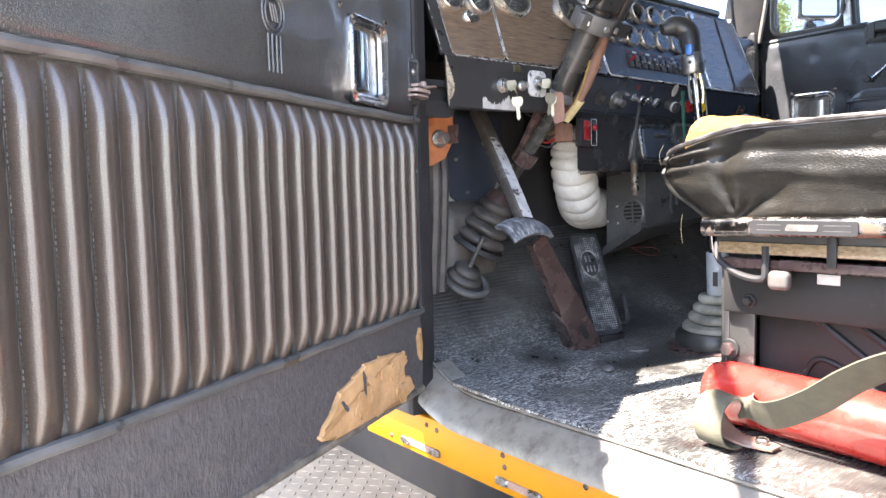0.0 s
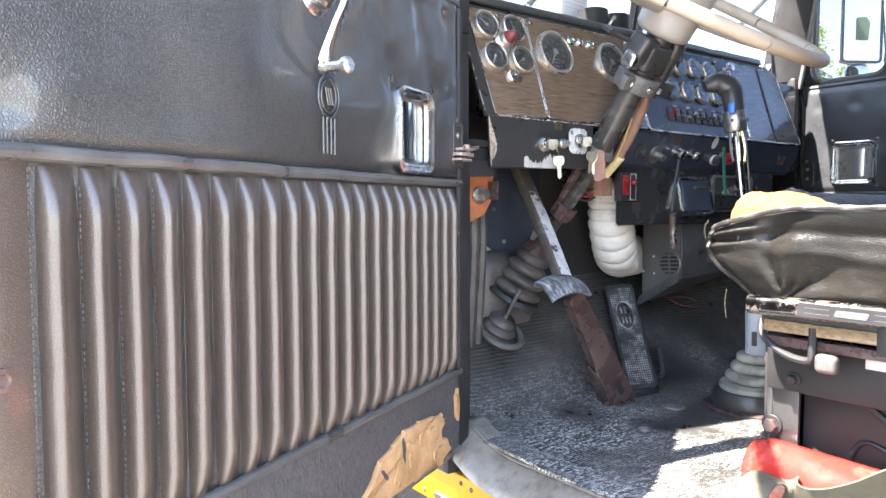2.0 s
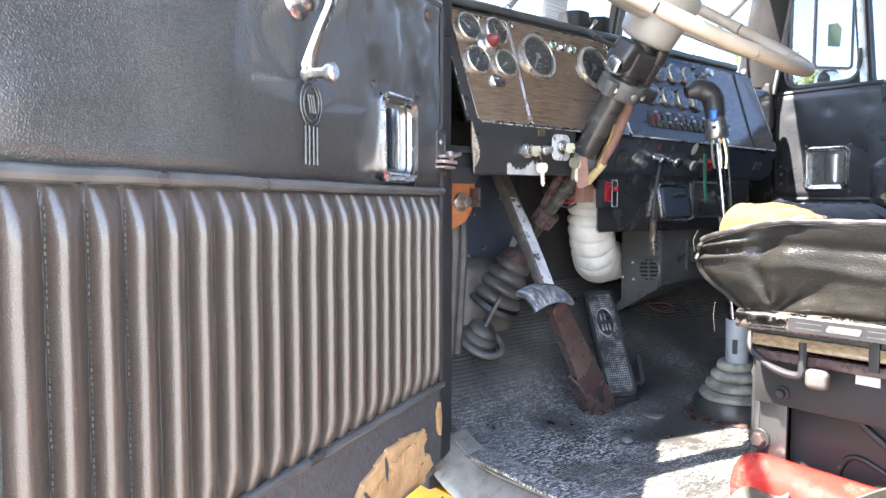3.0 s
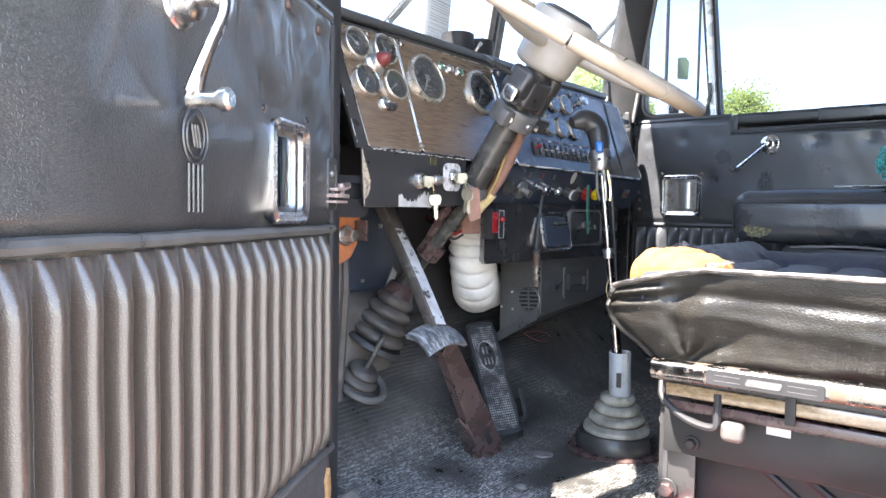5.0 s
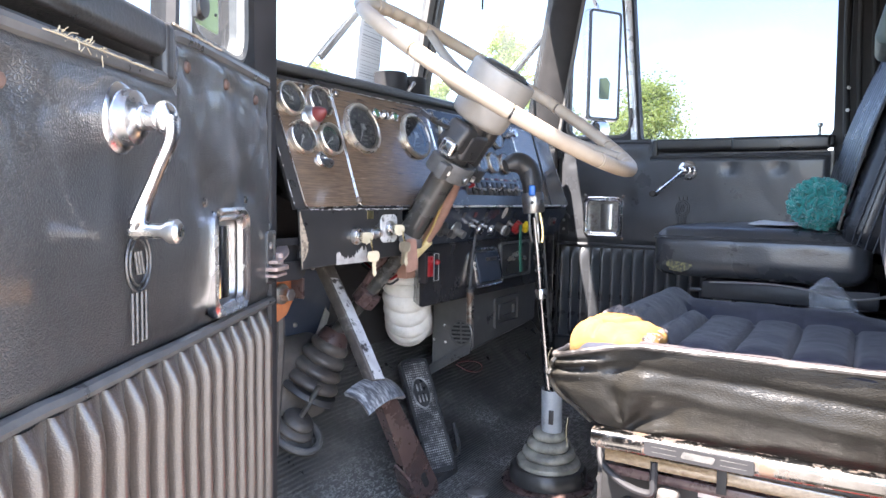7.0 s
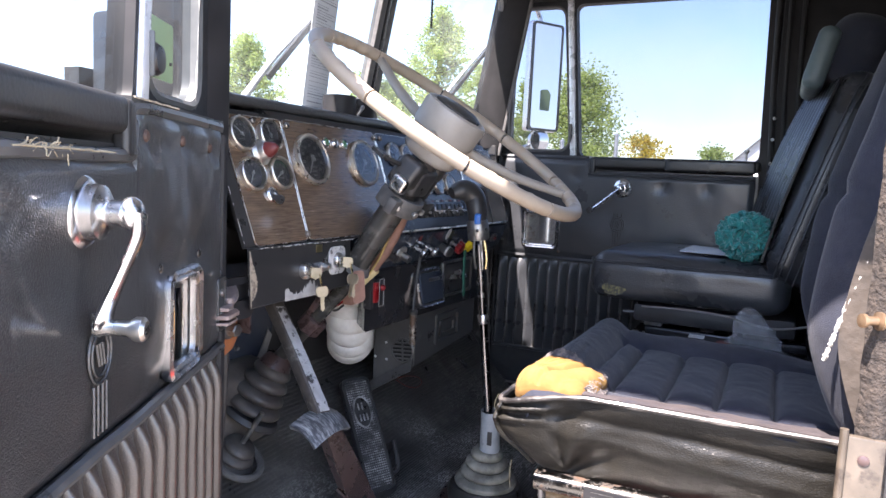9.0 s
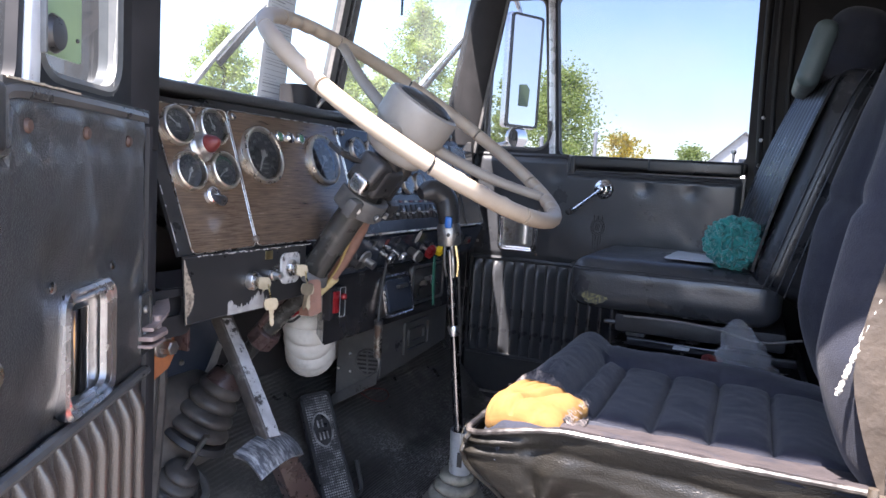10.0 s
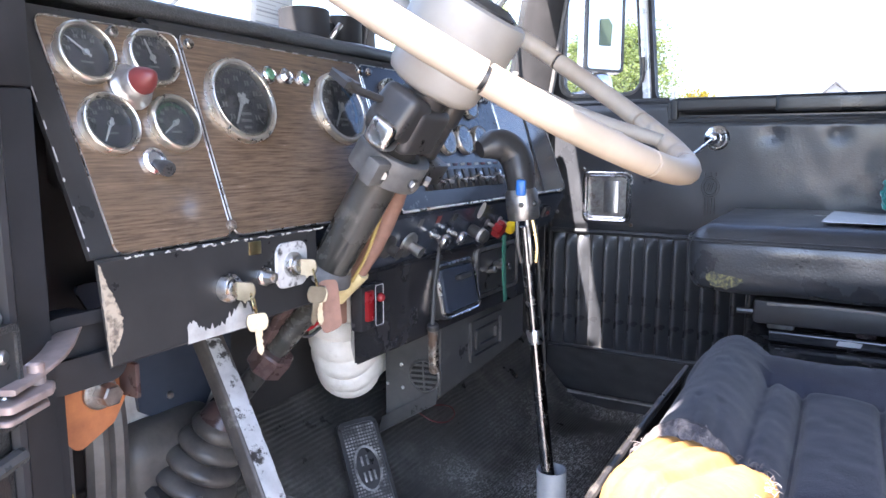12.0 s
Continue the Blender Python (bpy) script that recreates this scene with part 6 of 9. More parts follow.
OLIVE_TUBE = mat("worn_black_enamel", (0.050, 0.048, 0.044), (0.026, 0.026, 0.024), rough=0.27, scale=14, stain=(0.15, 0.14, 0.12), sscale=11, srange=(0.55, 0.72))
part("column_tube", cyl(B(), HUB - AX * 0.40, HUB - AX * 0.19, 0.028, 0.028, 28), OLIVE_TUBE, column)
part("column_neck", cyl(B(), HUB - AX * 0.20, HUB - AX * 0.085, 0.026, 0.030, 28), DARK_PLASTIC, column)
part("boot_ring", cyl(B(), HUB - AX * 0.385, HUB - AX * 0.365, 0.038, 0.032, 28, 0.003), RUBBER, column)
CAST = mat("cast_grey_metal", (0.125, 0.122, 0.118), (0.070, 0.068, 0.066), rough=0.5, scale=40, stain=(0.06, 0.055, 0.05), sscale=20, srange=(0.6, 0.75))
side = V(1, 0, 0)
fore = AX.cross(side).normalized()
CL = HUB - AX * 0.195
cm = axes(side, fore, AX, CL)
bm = sweep(B(), [cm @ V(0.042 * math.cos(a), 0.042 * math.sin(a), 0) for a in [radians(140 + 240 * k / 24) for k in range(25)]], rrect(0.016, 0.040, 0.004, 2), up=AX)
part("clamp_band", bm, CAST, column, "grey cast clamp bolted round the column")
part("clamp_lug", box(B(), (0.062, -0.012, 0), (0.055, 0.055, 0.034), cm, 0.006), DARK_PLASTIC, column)
part("clamp_lug", box(B(), (-0.055, -0.02, 0), (0.03, 0.022, 0.034), cm, 0.005), CAST, column)
for q in ((-0.045, -0.026, 0.0), (-0.012, -0.051, 0.0), (0.026, -0.045, 0.0)):
    part("clamp_bolt", cyl(B(), cm @ V(*q), cm @ (V(*q) + V(q[0] * 0.15, q[1] * 0.15, 0)), 0.0075, None, 6, 0.001), STEEL, column)
SW = HUB - AX * 0.135
sm = axes(side, fore, AX, SW)
part("signal_switch", softbox(B(), (0.072, 0.072, 0.062), 0.010, sm @ Matrix.Translation((-0.008, 0.0, 0)), (4, 4, 4)), DARK_PLASTIC, column)
part("switch_hood", softbox(B(), (0.05, 0.055, 0.06), 0.012, sm @ Matrix.Translation((-0.045, -0.005, 0.012)) @ Matrix.Rotation(radians(12), 4, "Y"), (3, 3, 3)), DARK_PLASTIC, column)
part("switch_lens", softbox(B(), (0.03, 0.035, 0.035), 0.008, sm @ Matrix.Translation((-0.065, -0.012, -0.012)), (3, 3, 3)), CHROME_WORN, column)
bm = sweep(B(), [sm @ V(-0.055, 0.01, 0.018), sm @ V(-0.105, 0.025, 0.022), sm @ V(-0.118, 0.03, 0.028)], rrect(0.012, 0.008, 0.003, 2))
prism(bm, [(-0.014, -0.004), (0.012, -0.004), (-0.004, 0.030), (-0.010, 0.026)], -0.004, 0.004, sm @ Matrix.Translation((-0.112, 0.028, 0.026)))
part("signal_lever", bm, DARK_PLASTIC, column, "black turn signal lever")
VM = axes(side, fore, AX, HUB - AX * 0.215 + side * 0.062 - fore * 0.006)
part("brake_valve", lathe(B(), [(0.016, 0), (0.018, 0.01), (0.018, 0.085), (0.021, 0.088), (0.021, 0.118), (0.016, 0.124), (0, 0.124)], VM, 22), DARK_PLASTIC, column, "black trailer brake valve beside the column")
part("valve_arm", box(B(), (-0.026, -0.01, 0.066), (0.022, 0.014, 0.05), VM, 0.004), RUST_BROWN, column)
part("valve_stalk", tube(B(), [VM @ V(0.018, 0, 0.08), VM @ V(0.05, 0.01, 0.085)], 0.004, 8), STEEL, column)
part("valve_stalk_tip", ball(B(), VM @ V(0.053, 0.011, 0.0855), 0.006, seg=10), DARK_PLASTIC, column)
q0 = HUB - AX * 0.24 + side * 0.055
part("taped_cable", tube(B(), smooth_path([q0 + AX * 0.03, q0 - AX * 0.02 - fore * 0.01, q0 - AX * 0.09 - fore * 0.016, q0 - AX * 0.16 - fore * 0.012, q0 - AX * 0.20 + fore * 0.01], 8), 0.013, 10, scale=lambda t: 1 + 0.18 * wob(t * 9, 3)), LEATHER_TAG, column, "cable bundle wrapped in brown tape")
part("foam_sleeve", tube(B(), [q0 - AX * 0.135 - fore * 0.02, q0 - AX * 0.195 - fore * 0.006], 0.0125, 10), mat("pale_foam", (0.62, 0.52, 0.30), (0.5, 0.4, 0.2), rough=0.9, scale=60, bump=0.5, bscale=150), column)
part("tan_wire", tube(B(), smooth_path([q0 - AX * 0.04 - side * 0.02 - fore * 0.012, q0 - AX * 0.10 - side * 0.018 - fore * 0.022, q0 - AX * 0.15 - side * 0.012 - fore * 0.02], 6), 0.0025, 8), mat("tan_wire", (0.42, 0.30, 0.10), (0.30, 0.21, 0.07), rough=0.5, scale=40), column)
# shaft under the dash down to the rubber bellows
part("lower_shaft", cyl(B(), (1.345, 1.115, 1.865), (1.325, 1.315, 1.64), 0.017, 0.016, 20), OLIVE_TUBE, column)
part("shaft_bracket", box(B(), (1.335, 1.19, 1.80), (0.05, 0.012, 0.11), Matrix.Translation((1.33, 1.17, 1.80)) @ Matrix.Rotation(radians(35), 4, "X") @ Matrix.Translation((-1.33, -1.17, -1.80)), 0.002), RUST_BROWN, column)
part("shaft_clamp", cyl(B(), (1.335, 1.21, 1.755), (1.331, 1.235, 1.727), 0.030, None, 8, 0.003), RUST_BROWN, column)


def bellows(bm, p0, p1, r0, r1, n, depth=0.16, m=24):
    p0, p1 = Vector(p0), Vector(p1)
    h = (p1 - p0).length
    prof = []
    for k in range(n * 10 + 1):
        t = k / (n * 10)
        r = r0 + (r1 - r0) * t
        prof.append((r * (1 - depth * (1 - abs(math.sin(math.pi * n * t)) ** 0.7)), h * t))
    return lathe(bm, prof, along(p0, p1 - p0), m)


boot = thing("steering_boot", (1.29, 1.36, 1.5), "dusty black rubber bellows on the steering shaft", "rubber boot")
part("bellows", bellows(B(), (1.328, 1.316, 1.632), (1.292, 1.359, 1.525), 0.042, 0.072, 4, 0.26), DUSTY_RUBBER, boot)
part("boot_clamp", cyl(B(), (1.334, 1.309, 1.655), (1.324, 1.321, 1.622), 0.030, 0.040, 20, 0.003), RUST_BROWN, boot)
part("mount_plate", cyl(B(), (1.292, 1.358, 1.526), (1.288, 1.364, 1.514), 0.074, 0.078, 28, 0.003), BLACK_MATT, boot)
part("wheel_arch", softbox(B(), (0.20, 0.10, 0.28), 0.048, Matrix.Translation((1.290, 1.415, 1.495)), (6, 4, 6)), DUSTY_RUBBER, boot, "dusty brown-grey rounded housing")
rod = thing("pedal_rod_boot", (1.24, 1.34, 1.43), "small black rubber boot round a pedal rod", "rubber boot")
part("bellows", bellows(B(), (1.238, 1.332, 1.470), (1.232, 1.366, 1.418), 0.032, 0.060, 3, 0.24), DUSTY_RUBBER, rod)
part("rod", cyl(B(), (1.245, 1.285, 1.545), (1.238, 1.335, 1.465), 0.006, None, 10), STEEL, rod)
part("torn_ring", torus(B(), 0.057, 0.0085, along((1.236, 1.345, 1.430), (0.02, -0.55, 0.83)), 28, 8), RUBBER, rod)

# ---- pedals ----
clutch = thing("clutch_pedal", (1.20, 1.09, 1.58), "silver clutch pedal with flaking black paint", "pedal")
p_top, p_low = V(1.268, 1.325, 1.86), V(1.205, 1.100, 1.590)
part("arm", sweep(B(), smooth_path([p_top, p_top.lerp(p_low, 0.5) + V(0.004, 0.0, 0.0), p_low], 6), rrect(0.026, 0.036, 0.004, 3), up=(1, 0, 0)), mat("dark_brown_steel", (0.105, 0.092, 0.082), (0.055, 0.050, 0.046), rough=0.42, metal=0.2, scale=35, stain=(0.22, 0.205, 0.19), sscale=30, srange=(0.56, 0.70)), clutch, "dark steel arm")
ab = along(p_top, p_low - p_top, (1, 0, 0))


def bare_metal(u, v):
    """Bare silver face, ragged where dark paint holds; the upper arm's dark colour stands for shade."""
    a = 0.30 + 0.70 * v
    edge = 0.55 + 0.45 * min(1.0, max(0.0, (a - 0.30) / 0.18)) + 0.22 * wob(v * 14, 2) + 0.12 * wob(v * 42, 5)
    w = 0.0145 * min(1.0, max(0.12, edge))
    p = p_top.lerp(p_low, a) + V(0.004 * 4 * a * (1 - a), 0, 0)
    return p + ab.to_3x3() @ V(-0.0136 - 0.0004 * math.sin(math.pi * u), -0.0145 + (w + 0.0145) * u, 0)


BARE_SILVER = mat("worn_bare_silver", (0.66, 0.655, 0.65), (0.48, 0.475, 0.47), rough=0.36, metal=0.35, scale=30, stain=(0.055, 0.050, 0.047), sscale=34, srange=(0.55, 0.60))
part("bare_strip", sheet(B(), 4, 60, bare_metal), BARE_SILVER, clutch, "arm rubbed down to bare silver metal")
pmx = along((1.196, 1.086, 1.582), (-0.06, -0.46, 0.88), (1, 0, 0))
bm = sheet(B(), 16, 10, lambda u, v: pmx @ V(-0.036 + 0.072 * v, -0.060 + 0.120 * u, 0.010 - 0.017 * (2 * u - 1) ** 2 - 0.010 * (2 * v - 1) ** 2 + 0.0008 * wob(u * 30, v * 30)), 0.009, -1)
bmesh.ops.recalc_face_normals(bm, faces=bm.faces)
part("pad", bm, mat("scratched_pad_metal", (0.40, 0.41, 0.42), (0.075, 0.08, 0.09), rough=0.40, metal=0.3, scale=28, spread=(0.44, 0.66), stretch=(7, 1.2, 2)), clutch, "worn bare metal pad")
part("pad_stud", cyl(B(), pmx @ V(0, -0.03, -0.02), pmx @ V(0, -0.03, 0.0), 0.008, None, 8), RUST_BROWN, clutch)
brake = thing("brake_pedal", (1.45, 1.13, FLOOR), "rust-brown steel pedal lever hinged on the floor", "pedal")
b0, b1 = V(1.452, 1.128, 1.262), V(1.272, 1.125, 1.545)
bd = (b1 - b0).normalized()
bx = bd.cross(V(-0.25, -1, 0.2)).normalized()
bmx = axes(bx, bd, bx.cross(bd), b0)
L = (b1 - b0).length
poly = round_poly([(-0.042, -0.030), (0.042, -0.030), (0.036, 0.12), (0.021, L), (-0.021, L), (-0.034, 0.12)], 0.040, 8)
bm = prism(B(), poly, -0.003, 0.003, bmx, 0.001)
for sx in (-1, 1):
    prism(bm, [(sx * 0.036, 0.0), (sx * 0.030, 0.12), (sx * 0.022, L * 0.98), (sx * 0.018, L * 0.98), (sx * 0.026, 0.12), (sx * 0.032, 0.0)], 0.0, 0.024, bmx @ Matrix.Translation((0, 0, -0.024)))
bmesh.ops.recalc_face_normals(bm, faces=bm.faces)
PEDAL_BROWN = mat("greasy_brown_steel", (0.072, 0.044, 0.040), (0.046, 0.030, 0.028), rough=0.27, coat=0.5, scale=14, bump=0.10, bscale=90, stain=(0.095, 0.070, 0.060), sscale=40, srange=(0.60, 0.72))
part("lever", bm, PEDAL_BROWN, brake)
bm = prism(B(), round_poly([(-0.020, 0.012), (0.030, -0.006), (0.034, 0.10), (0.002, 0.15)], 0.014, 4), 0.034, 0.040, bmx @ Matrix.Rotation(radians(-90), 4, "Y") @ Matrix.Translation((-0.026, 0, 0)))
bmesh.ops.recalc_face_normals(bm, faces=bm.faces)
part("side_ear", bm, PEDAL_BROWN, brake, "flared steel ear beside the pivot")
# flat near-black plates paint the shade inside the lever slot and behind the grille
SLOT_DARK = mat("dark_opening", (0.012, 0.012, 0.012), (0.008, 0.008, 0.008), rough=0.9)
part("slot", prism(B(), rrect(0.017, 0.046, 0.008, 4, 0.006, 0.045), 0.0032, 0.0040, bmx), SLOT_DARK, brake)
part("pivot_bolt", cyl(B(), bmx @ V(-0.050, 0.02, -0.012), bmx @ V(0.044, 0.02, -0.012), 0.010, None, 6, 0.002), RUST_BROWN, brake)
part("pivot_foot", box(B(), (1.455, 1.140, FLOOR + 0.006), (0.070, 0.045, 0.016), I4, 0.004), RUST_BROWN, brake)
gas = thing("accelerator_pedal", (1.58, 1.2, FLOOR), "black rubber treadle accelerator pedal with a worn pad", "pedal")
g0 = (V(1.602, 1.134, 1.274) + V(1.515, 1.165, 1.275)) / 2
g1 = (V(1.595, 1.322, 1.529) + V(1.657, 1.263, 1.532)) / 2
gy = (g1 - g0).normalized()
gx = (V(1.657, 1.263, 1.53) - V(1.595, 1.322, 1.53)) + (V(1.602, 1.134, 1.274) - V(1.515, 1.165, 1.275))
gx = (gx - gy * gx.dot(gy)).normalized()
gm = axes(gx, gy, gx.cross(gy), g0)
GL = (g1 - g0).length
poly = round_poly([(-0.042, 0), (0.042, 0), (0.041, GL), (-0.041, GL)], 0.018, 5)
TREADLE = mat("black_pedal_rubber", (0.036, 0.037, 0.039), (0.020, 0.020, 0.021), rough=0.36, scale=30)
part("treadle", prism(B(), poly, -0.016, 0.0, gm, 0.004), TREADLE, gas)
bm = B()
ring_prism(bm, round_poly([(-0.042, 0), (0.042, 0), (0.041, GL), (-0.041, GL)], 0.018, 5), round_poly([(-0.035, 0.008), (0.035, 0.008), (0.034, GL - 0.008), (-0.034, GL - 0.008)], 0.014, 5), -0.004, 0.003, gm)
bmesh.ops.recalc_face_normals(bm, faces=bm.faces)
part("rim", bm, TREADLE, gas)
bm = B()
for i in range(46):
    for j in range(11):
        y, x = 0.014 + i * 0.0062, -0.030 + j * 0.006
        if ((x / 0.026) ** 2 + ((y - GL * 0.69) / 0.044) ** 2) < 1 or y > GL - 0.014:
            continue
        box(bm, (x, y, 0.001), (0.0035, 0.0035, 0.0024), gm)
tagged(part("grip_studs", bm, mat("scuffed_rubber", (0.36, 0.36, 0.355), (0.040, 0.040, 0.040), rough=0.6, scale=26, spread=(0.42, 0.62)), gas), kind="stuff")
bm = ring_prism(B(), disc(0.027, 28, 0.043), disc(0.023, 28, 0.039), 0, 0.004, gm @ Matrix.Translation((0, GL * 0.69, 0)))
for q in ([(-0.009, 0.024), (-0.009, 0.006)], [(0.002, 0.024), (0.002, 0.006)], [(-0.010, -0.006), (-0.010, -0.024)], [(0.0, -0.006), (0.0, -0.024)], [(0.010, -0.006), (0.010, -0.024)]):
    sweep(bm, [gm @ V(x, GL * 0.69 + y, 0.002) for x, y in q], rrect(0.0035, 0.004, 0.001, 1))
part("oval_badge", bm, bpy.data.materials["scuffed_rubber"], gas, "raised oval badge moulded in rubber")
part("hinge_foot", box(B(), (*(gm @ V(0, 0.0, -0.02)),), (0.10, 0.05, 0.02), I4, 0.004), BLACK_MATT, gas)
part("linkage", tube(B(), smooth_path([gm @ V(0.02, 0.08, -0.02), gm @ V(0.05, 0.04, -0.03), gm @ V(0.085, 0.05, -0.045), gm @ V(0.09, 0.12, -0.04)], 6), 0.006, 8), DARK_PLASTIC, gas)

# ---- gear lever ----
ROD_CHROME = mat("smoky_chrome", (0.26, 0.26, 0.265), (0.17, 0.17, 0.175), rough=0.20, metal=1.0, scale=40, stain=(0.10, 0.08, 0.07), sscale=30, srange=(0.58, 0.7), srough=0.6)
# pale tone paints in sunlight on the boot folds, which the sun misses
SUNLIT_BOOT = mat("sunlit_pale_rubber", (0.30, 0.295, 0.255), (0.13, 0.128, 0.112), rough=0.5, scale=22, stain=(0.09, 0.088, 0.08), sscale=16, srange=(0.55, 0.72))
BOOT_BLACK = mat("oily_black_rubber", (0.042, 0.041, 0.040), (0.026, 0.026, 0.026), rough=0.36, scale=20, stain=(0.075, 0.072, 0.066), sscale=14, srange=(0.55, 0.75))
shift = thing("gear_lever", (1.70, 0.925, FLOOR), "tall chrome gear lever with a rubber boot and black knob", "gear lever")
bc = V(1.70, 0.925, FLOOR)
part("floor_ring", lathe(B(), [(0.116, 0.0), (0.116, 0.007), (0.112, 0.010), (0.09, 0.010)], Matrix.Translation(bc), 40), RUST_BROWN, shift, "flat brown steel ring")
part("boot_base", lathe(B(), [(0.096, 0.008), (0.098, 0.014), (0.096, 0.040), (0.090, 0.047), (0.078, 0.049), (0.04, 0.050)], Matrix.Translation(bc), 40), BOOT_BLACK, shift, "black rubber boot base")
LEAN = V(-0.05, -0.03, 1).normalized()
for k, (r, h) in enumerate(((0.081, 0.046), (0.067, 0.070), (0.055, 0.094), (0.042, 0.118))):
    m = along(bc + LEAN * h, LEAN)
    part("boot_fold", lathe(B(), [(r * 0.60, -0.002), (r * 0.90, 0.001), (r * 0.985, 0.006), (r, 0.011), (r * 0.97, 0.017), (r * 0.86, 0.022), (r * 0.60, 0.024)], m, 32), SUNLIT_BOOT, shift, "rubber fold coloured pale as if sunlit")
part("cup", lathe(B(), [(0.024, 0.0), (0.026, 0.01), (0.026, 0.112), (0.0235, 0.112), (0.0235, 0.012), (0.0, 0.012)], along((1.691, 0.914, 1.383), (-0.03, 0.01, 1)), 28), PVC, shift, "grey metal cup at the lever's foot")
part("cup_slot", box(B(), (1.664, 0.906, 1.43), (0.004, 0.012, 0.035), I4, 0.001), BLACK_MATT, shift)
r0, r1 = V(1.684, 0.910, 1.40), V(1.656, 0.960, 1.92)
part("rod", cyl(B(), r0, r1, 0.0115, 0.0105, 18), ROD_CHROME, shift, "scratched chrome rod")
part("rod_joint", lathe(B(), [(0.013, 0), (0.014, 0.004), (0.014, 0.02), (0.012, 0.024)], along(r0.lerp(r1, 0.62), r1 - r0), 16), CHROME_WORN, shift)
up = (r1 - r0).normalized()
for a in range(5):
    d = V(math.cos(a * 1.3) * 0.013, math.sin(a * 1.3) * 0.013, 0)
    part("air_line", tube(B(), smooth_path([r1 - up * 0.06 + d, r1 - up * 0.03 + d * 1.3, r1 + up * 0.02 + d], 4), 0.0035, 6), (BRASS, CHROME, DARK_PLASTIC, STEEL, BRASS)[a], shift)
part("collar", lathe(B(), [(0.024, 0.0), (0.0265, 0.004), (0.0265, 0.044), (0.023, 0.05), (0.018, 0.05)], along(r1 + up * 0.012, up), 28), STEEL, shift, "grey splitter valve collar")
for a in (200, 250, 300):
    q = along(r1 + up * 0.038, up) @ V(0.0265 * math.cos(radians(a)), 0.0265 * math.sin(radians(a)), 0)
    part("collar_screw", ball(B(), q, 0.0045, seg=8), DARK_PLASTIC, shift)
kb = r1 + up * 0.06
part("button", box(B(), (0, 0, 0), (0.020, 0.016, 0.026), Matrix.Translation(kb + V(-0.028, -0.012, 0.006)) @ Matrix.Rotation(radians(20), 4, "Z"), 0.004), BLUE_PLASTIC, shift, "blue splitter button")
bm = sweep(B(), smooth_path([kb - up * 0.005, kb + V(0.004, 0.005, 0.03), kb + V(0.006, 0.016, 0.058), kb + V(-0.012, 0.035, 0.074), kb + V(-0.04, 0.056, 0.066)], 7), disc(0.023, 16, 0.021), scale=lambda t: 1.0 + 0.25 * math.sin(math.pi * t) - 0.35 * max(0, t - 0.85) / 0.15)
part("knob", bm, DARK_PLASTIC, shift, "black moulded grip")
part("air_hose", tube(B(), smooth_path([r1 + V(0.025, -0.01, 0.0), r1 + V(0.035, -0.015, -0.1), r1 + V(0.052, -0.02, -0.25), r1 + V(0.04, -0.03, -0.40), r1 + V(0.036, -0.02, -0.50)], 8), 0.0028, 6), DARK_PLASTIC, shift)
bm = sweep(B(), smooth_path([r1 + V(0.030, 0.05, -0.02), r1 + V(0.034, 0.052, -0.06), r1 + V(0.040, 0.054, -0.10), r1 + V(0.050, 0.056, -0.14)], 6), rrect(0.016, 0.003, 0.001, 2), scale=lambda t: 0.8 + 0.3 * wob(t * 12, 1))
part("green_rag_strip", bm, mat("green_cloth", (0.018, 0.11, 0.075), rough=0.9), shift, "torn green cloth strip")

# ---- heater and hose ----
hose = thing("air_hose", (1.6, 1.3, 1.62), "white ribbed cloth heater hose", "hose")
path = smooth_path([(1.578, 1.275, 1.83), (1.584, 1.285, 1.765), (1.594, 1.292, 1.703), (1.642, 1.318, 1.634), (1.71, 1.365, 1.606), (1.78, 1.40, 1.60), (1.86, 1.42, 1.60)], 24)
n = len(path)
part("hose_body", tube(B(), path, 0.061, 28, scale=lambda t: 0.86 + 0.18 * abs(math.sin(t * math.pi * 14)) ** 0.5 + 0.02 * wob(t * 30, 2)), WHITE_HOSE, hose)
part("hose_clamp", torus(B(), 0.052, 0.004, along(path[6], path[7] - path[6]), 28, 6), STEEL, hose)
DUSTY_BLACK = mat("dusty_black_steel", (0.092, 0.091, 0.089), (0.052, 0.052, 0.052), rough=0.36, scale=9, stain=(0.16, 0.155, 0.145), sscale=14, srange=(0.58, 0.8))
heater = thing("heater_box", (1.8, 1.2, 1.65), "black steel heater box under the dash with ashtray", "heater")
UF = 1.158
bm = B()
lo = [(1.452, UF), (2.20, UF), (2.20, 1.38), (1.62, 1.38), (1.609, 1.29)]
zs_lo = [1.705, 1.70, 1.70, 1.69, 1.692]
a = [bm.verts.new((x, y, z)) for (x, y), z in zip(lo, zs_lo)]
b = [bm.verts.new((x, y, 1.852)) for x, y in lo]
for j in range(5):
    bm.faces.new((a[j], a[(j + 1) % 5], b[(j + 1) % 5], b[j]))
bm.faces.new(a[::-1])
bm.faces.new(b)
bmesh.ops.recalc_face_normals(bm, faces=bm.faces)
bmesh.ops.bevel(bm, geom=list(bm.edges), offset=0.005, segments=2, affect="EDGES")
part("upper_body", bm, BLACK_PAINT, heater)


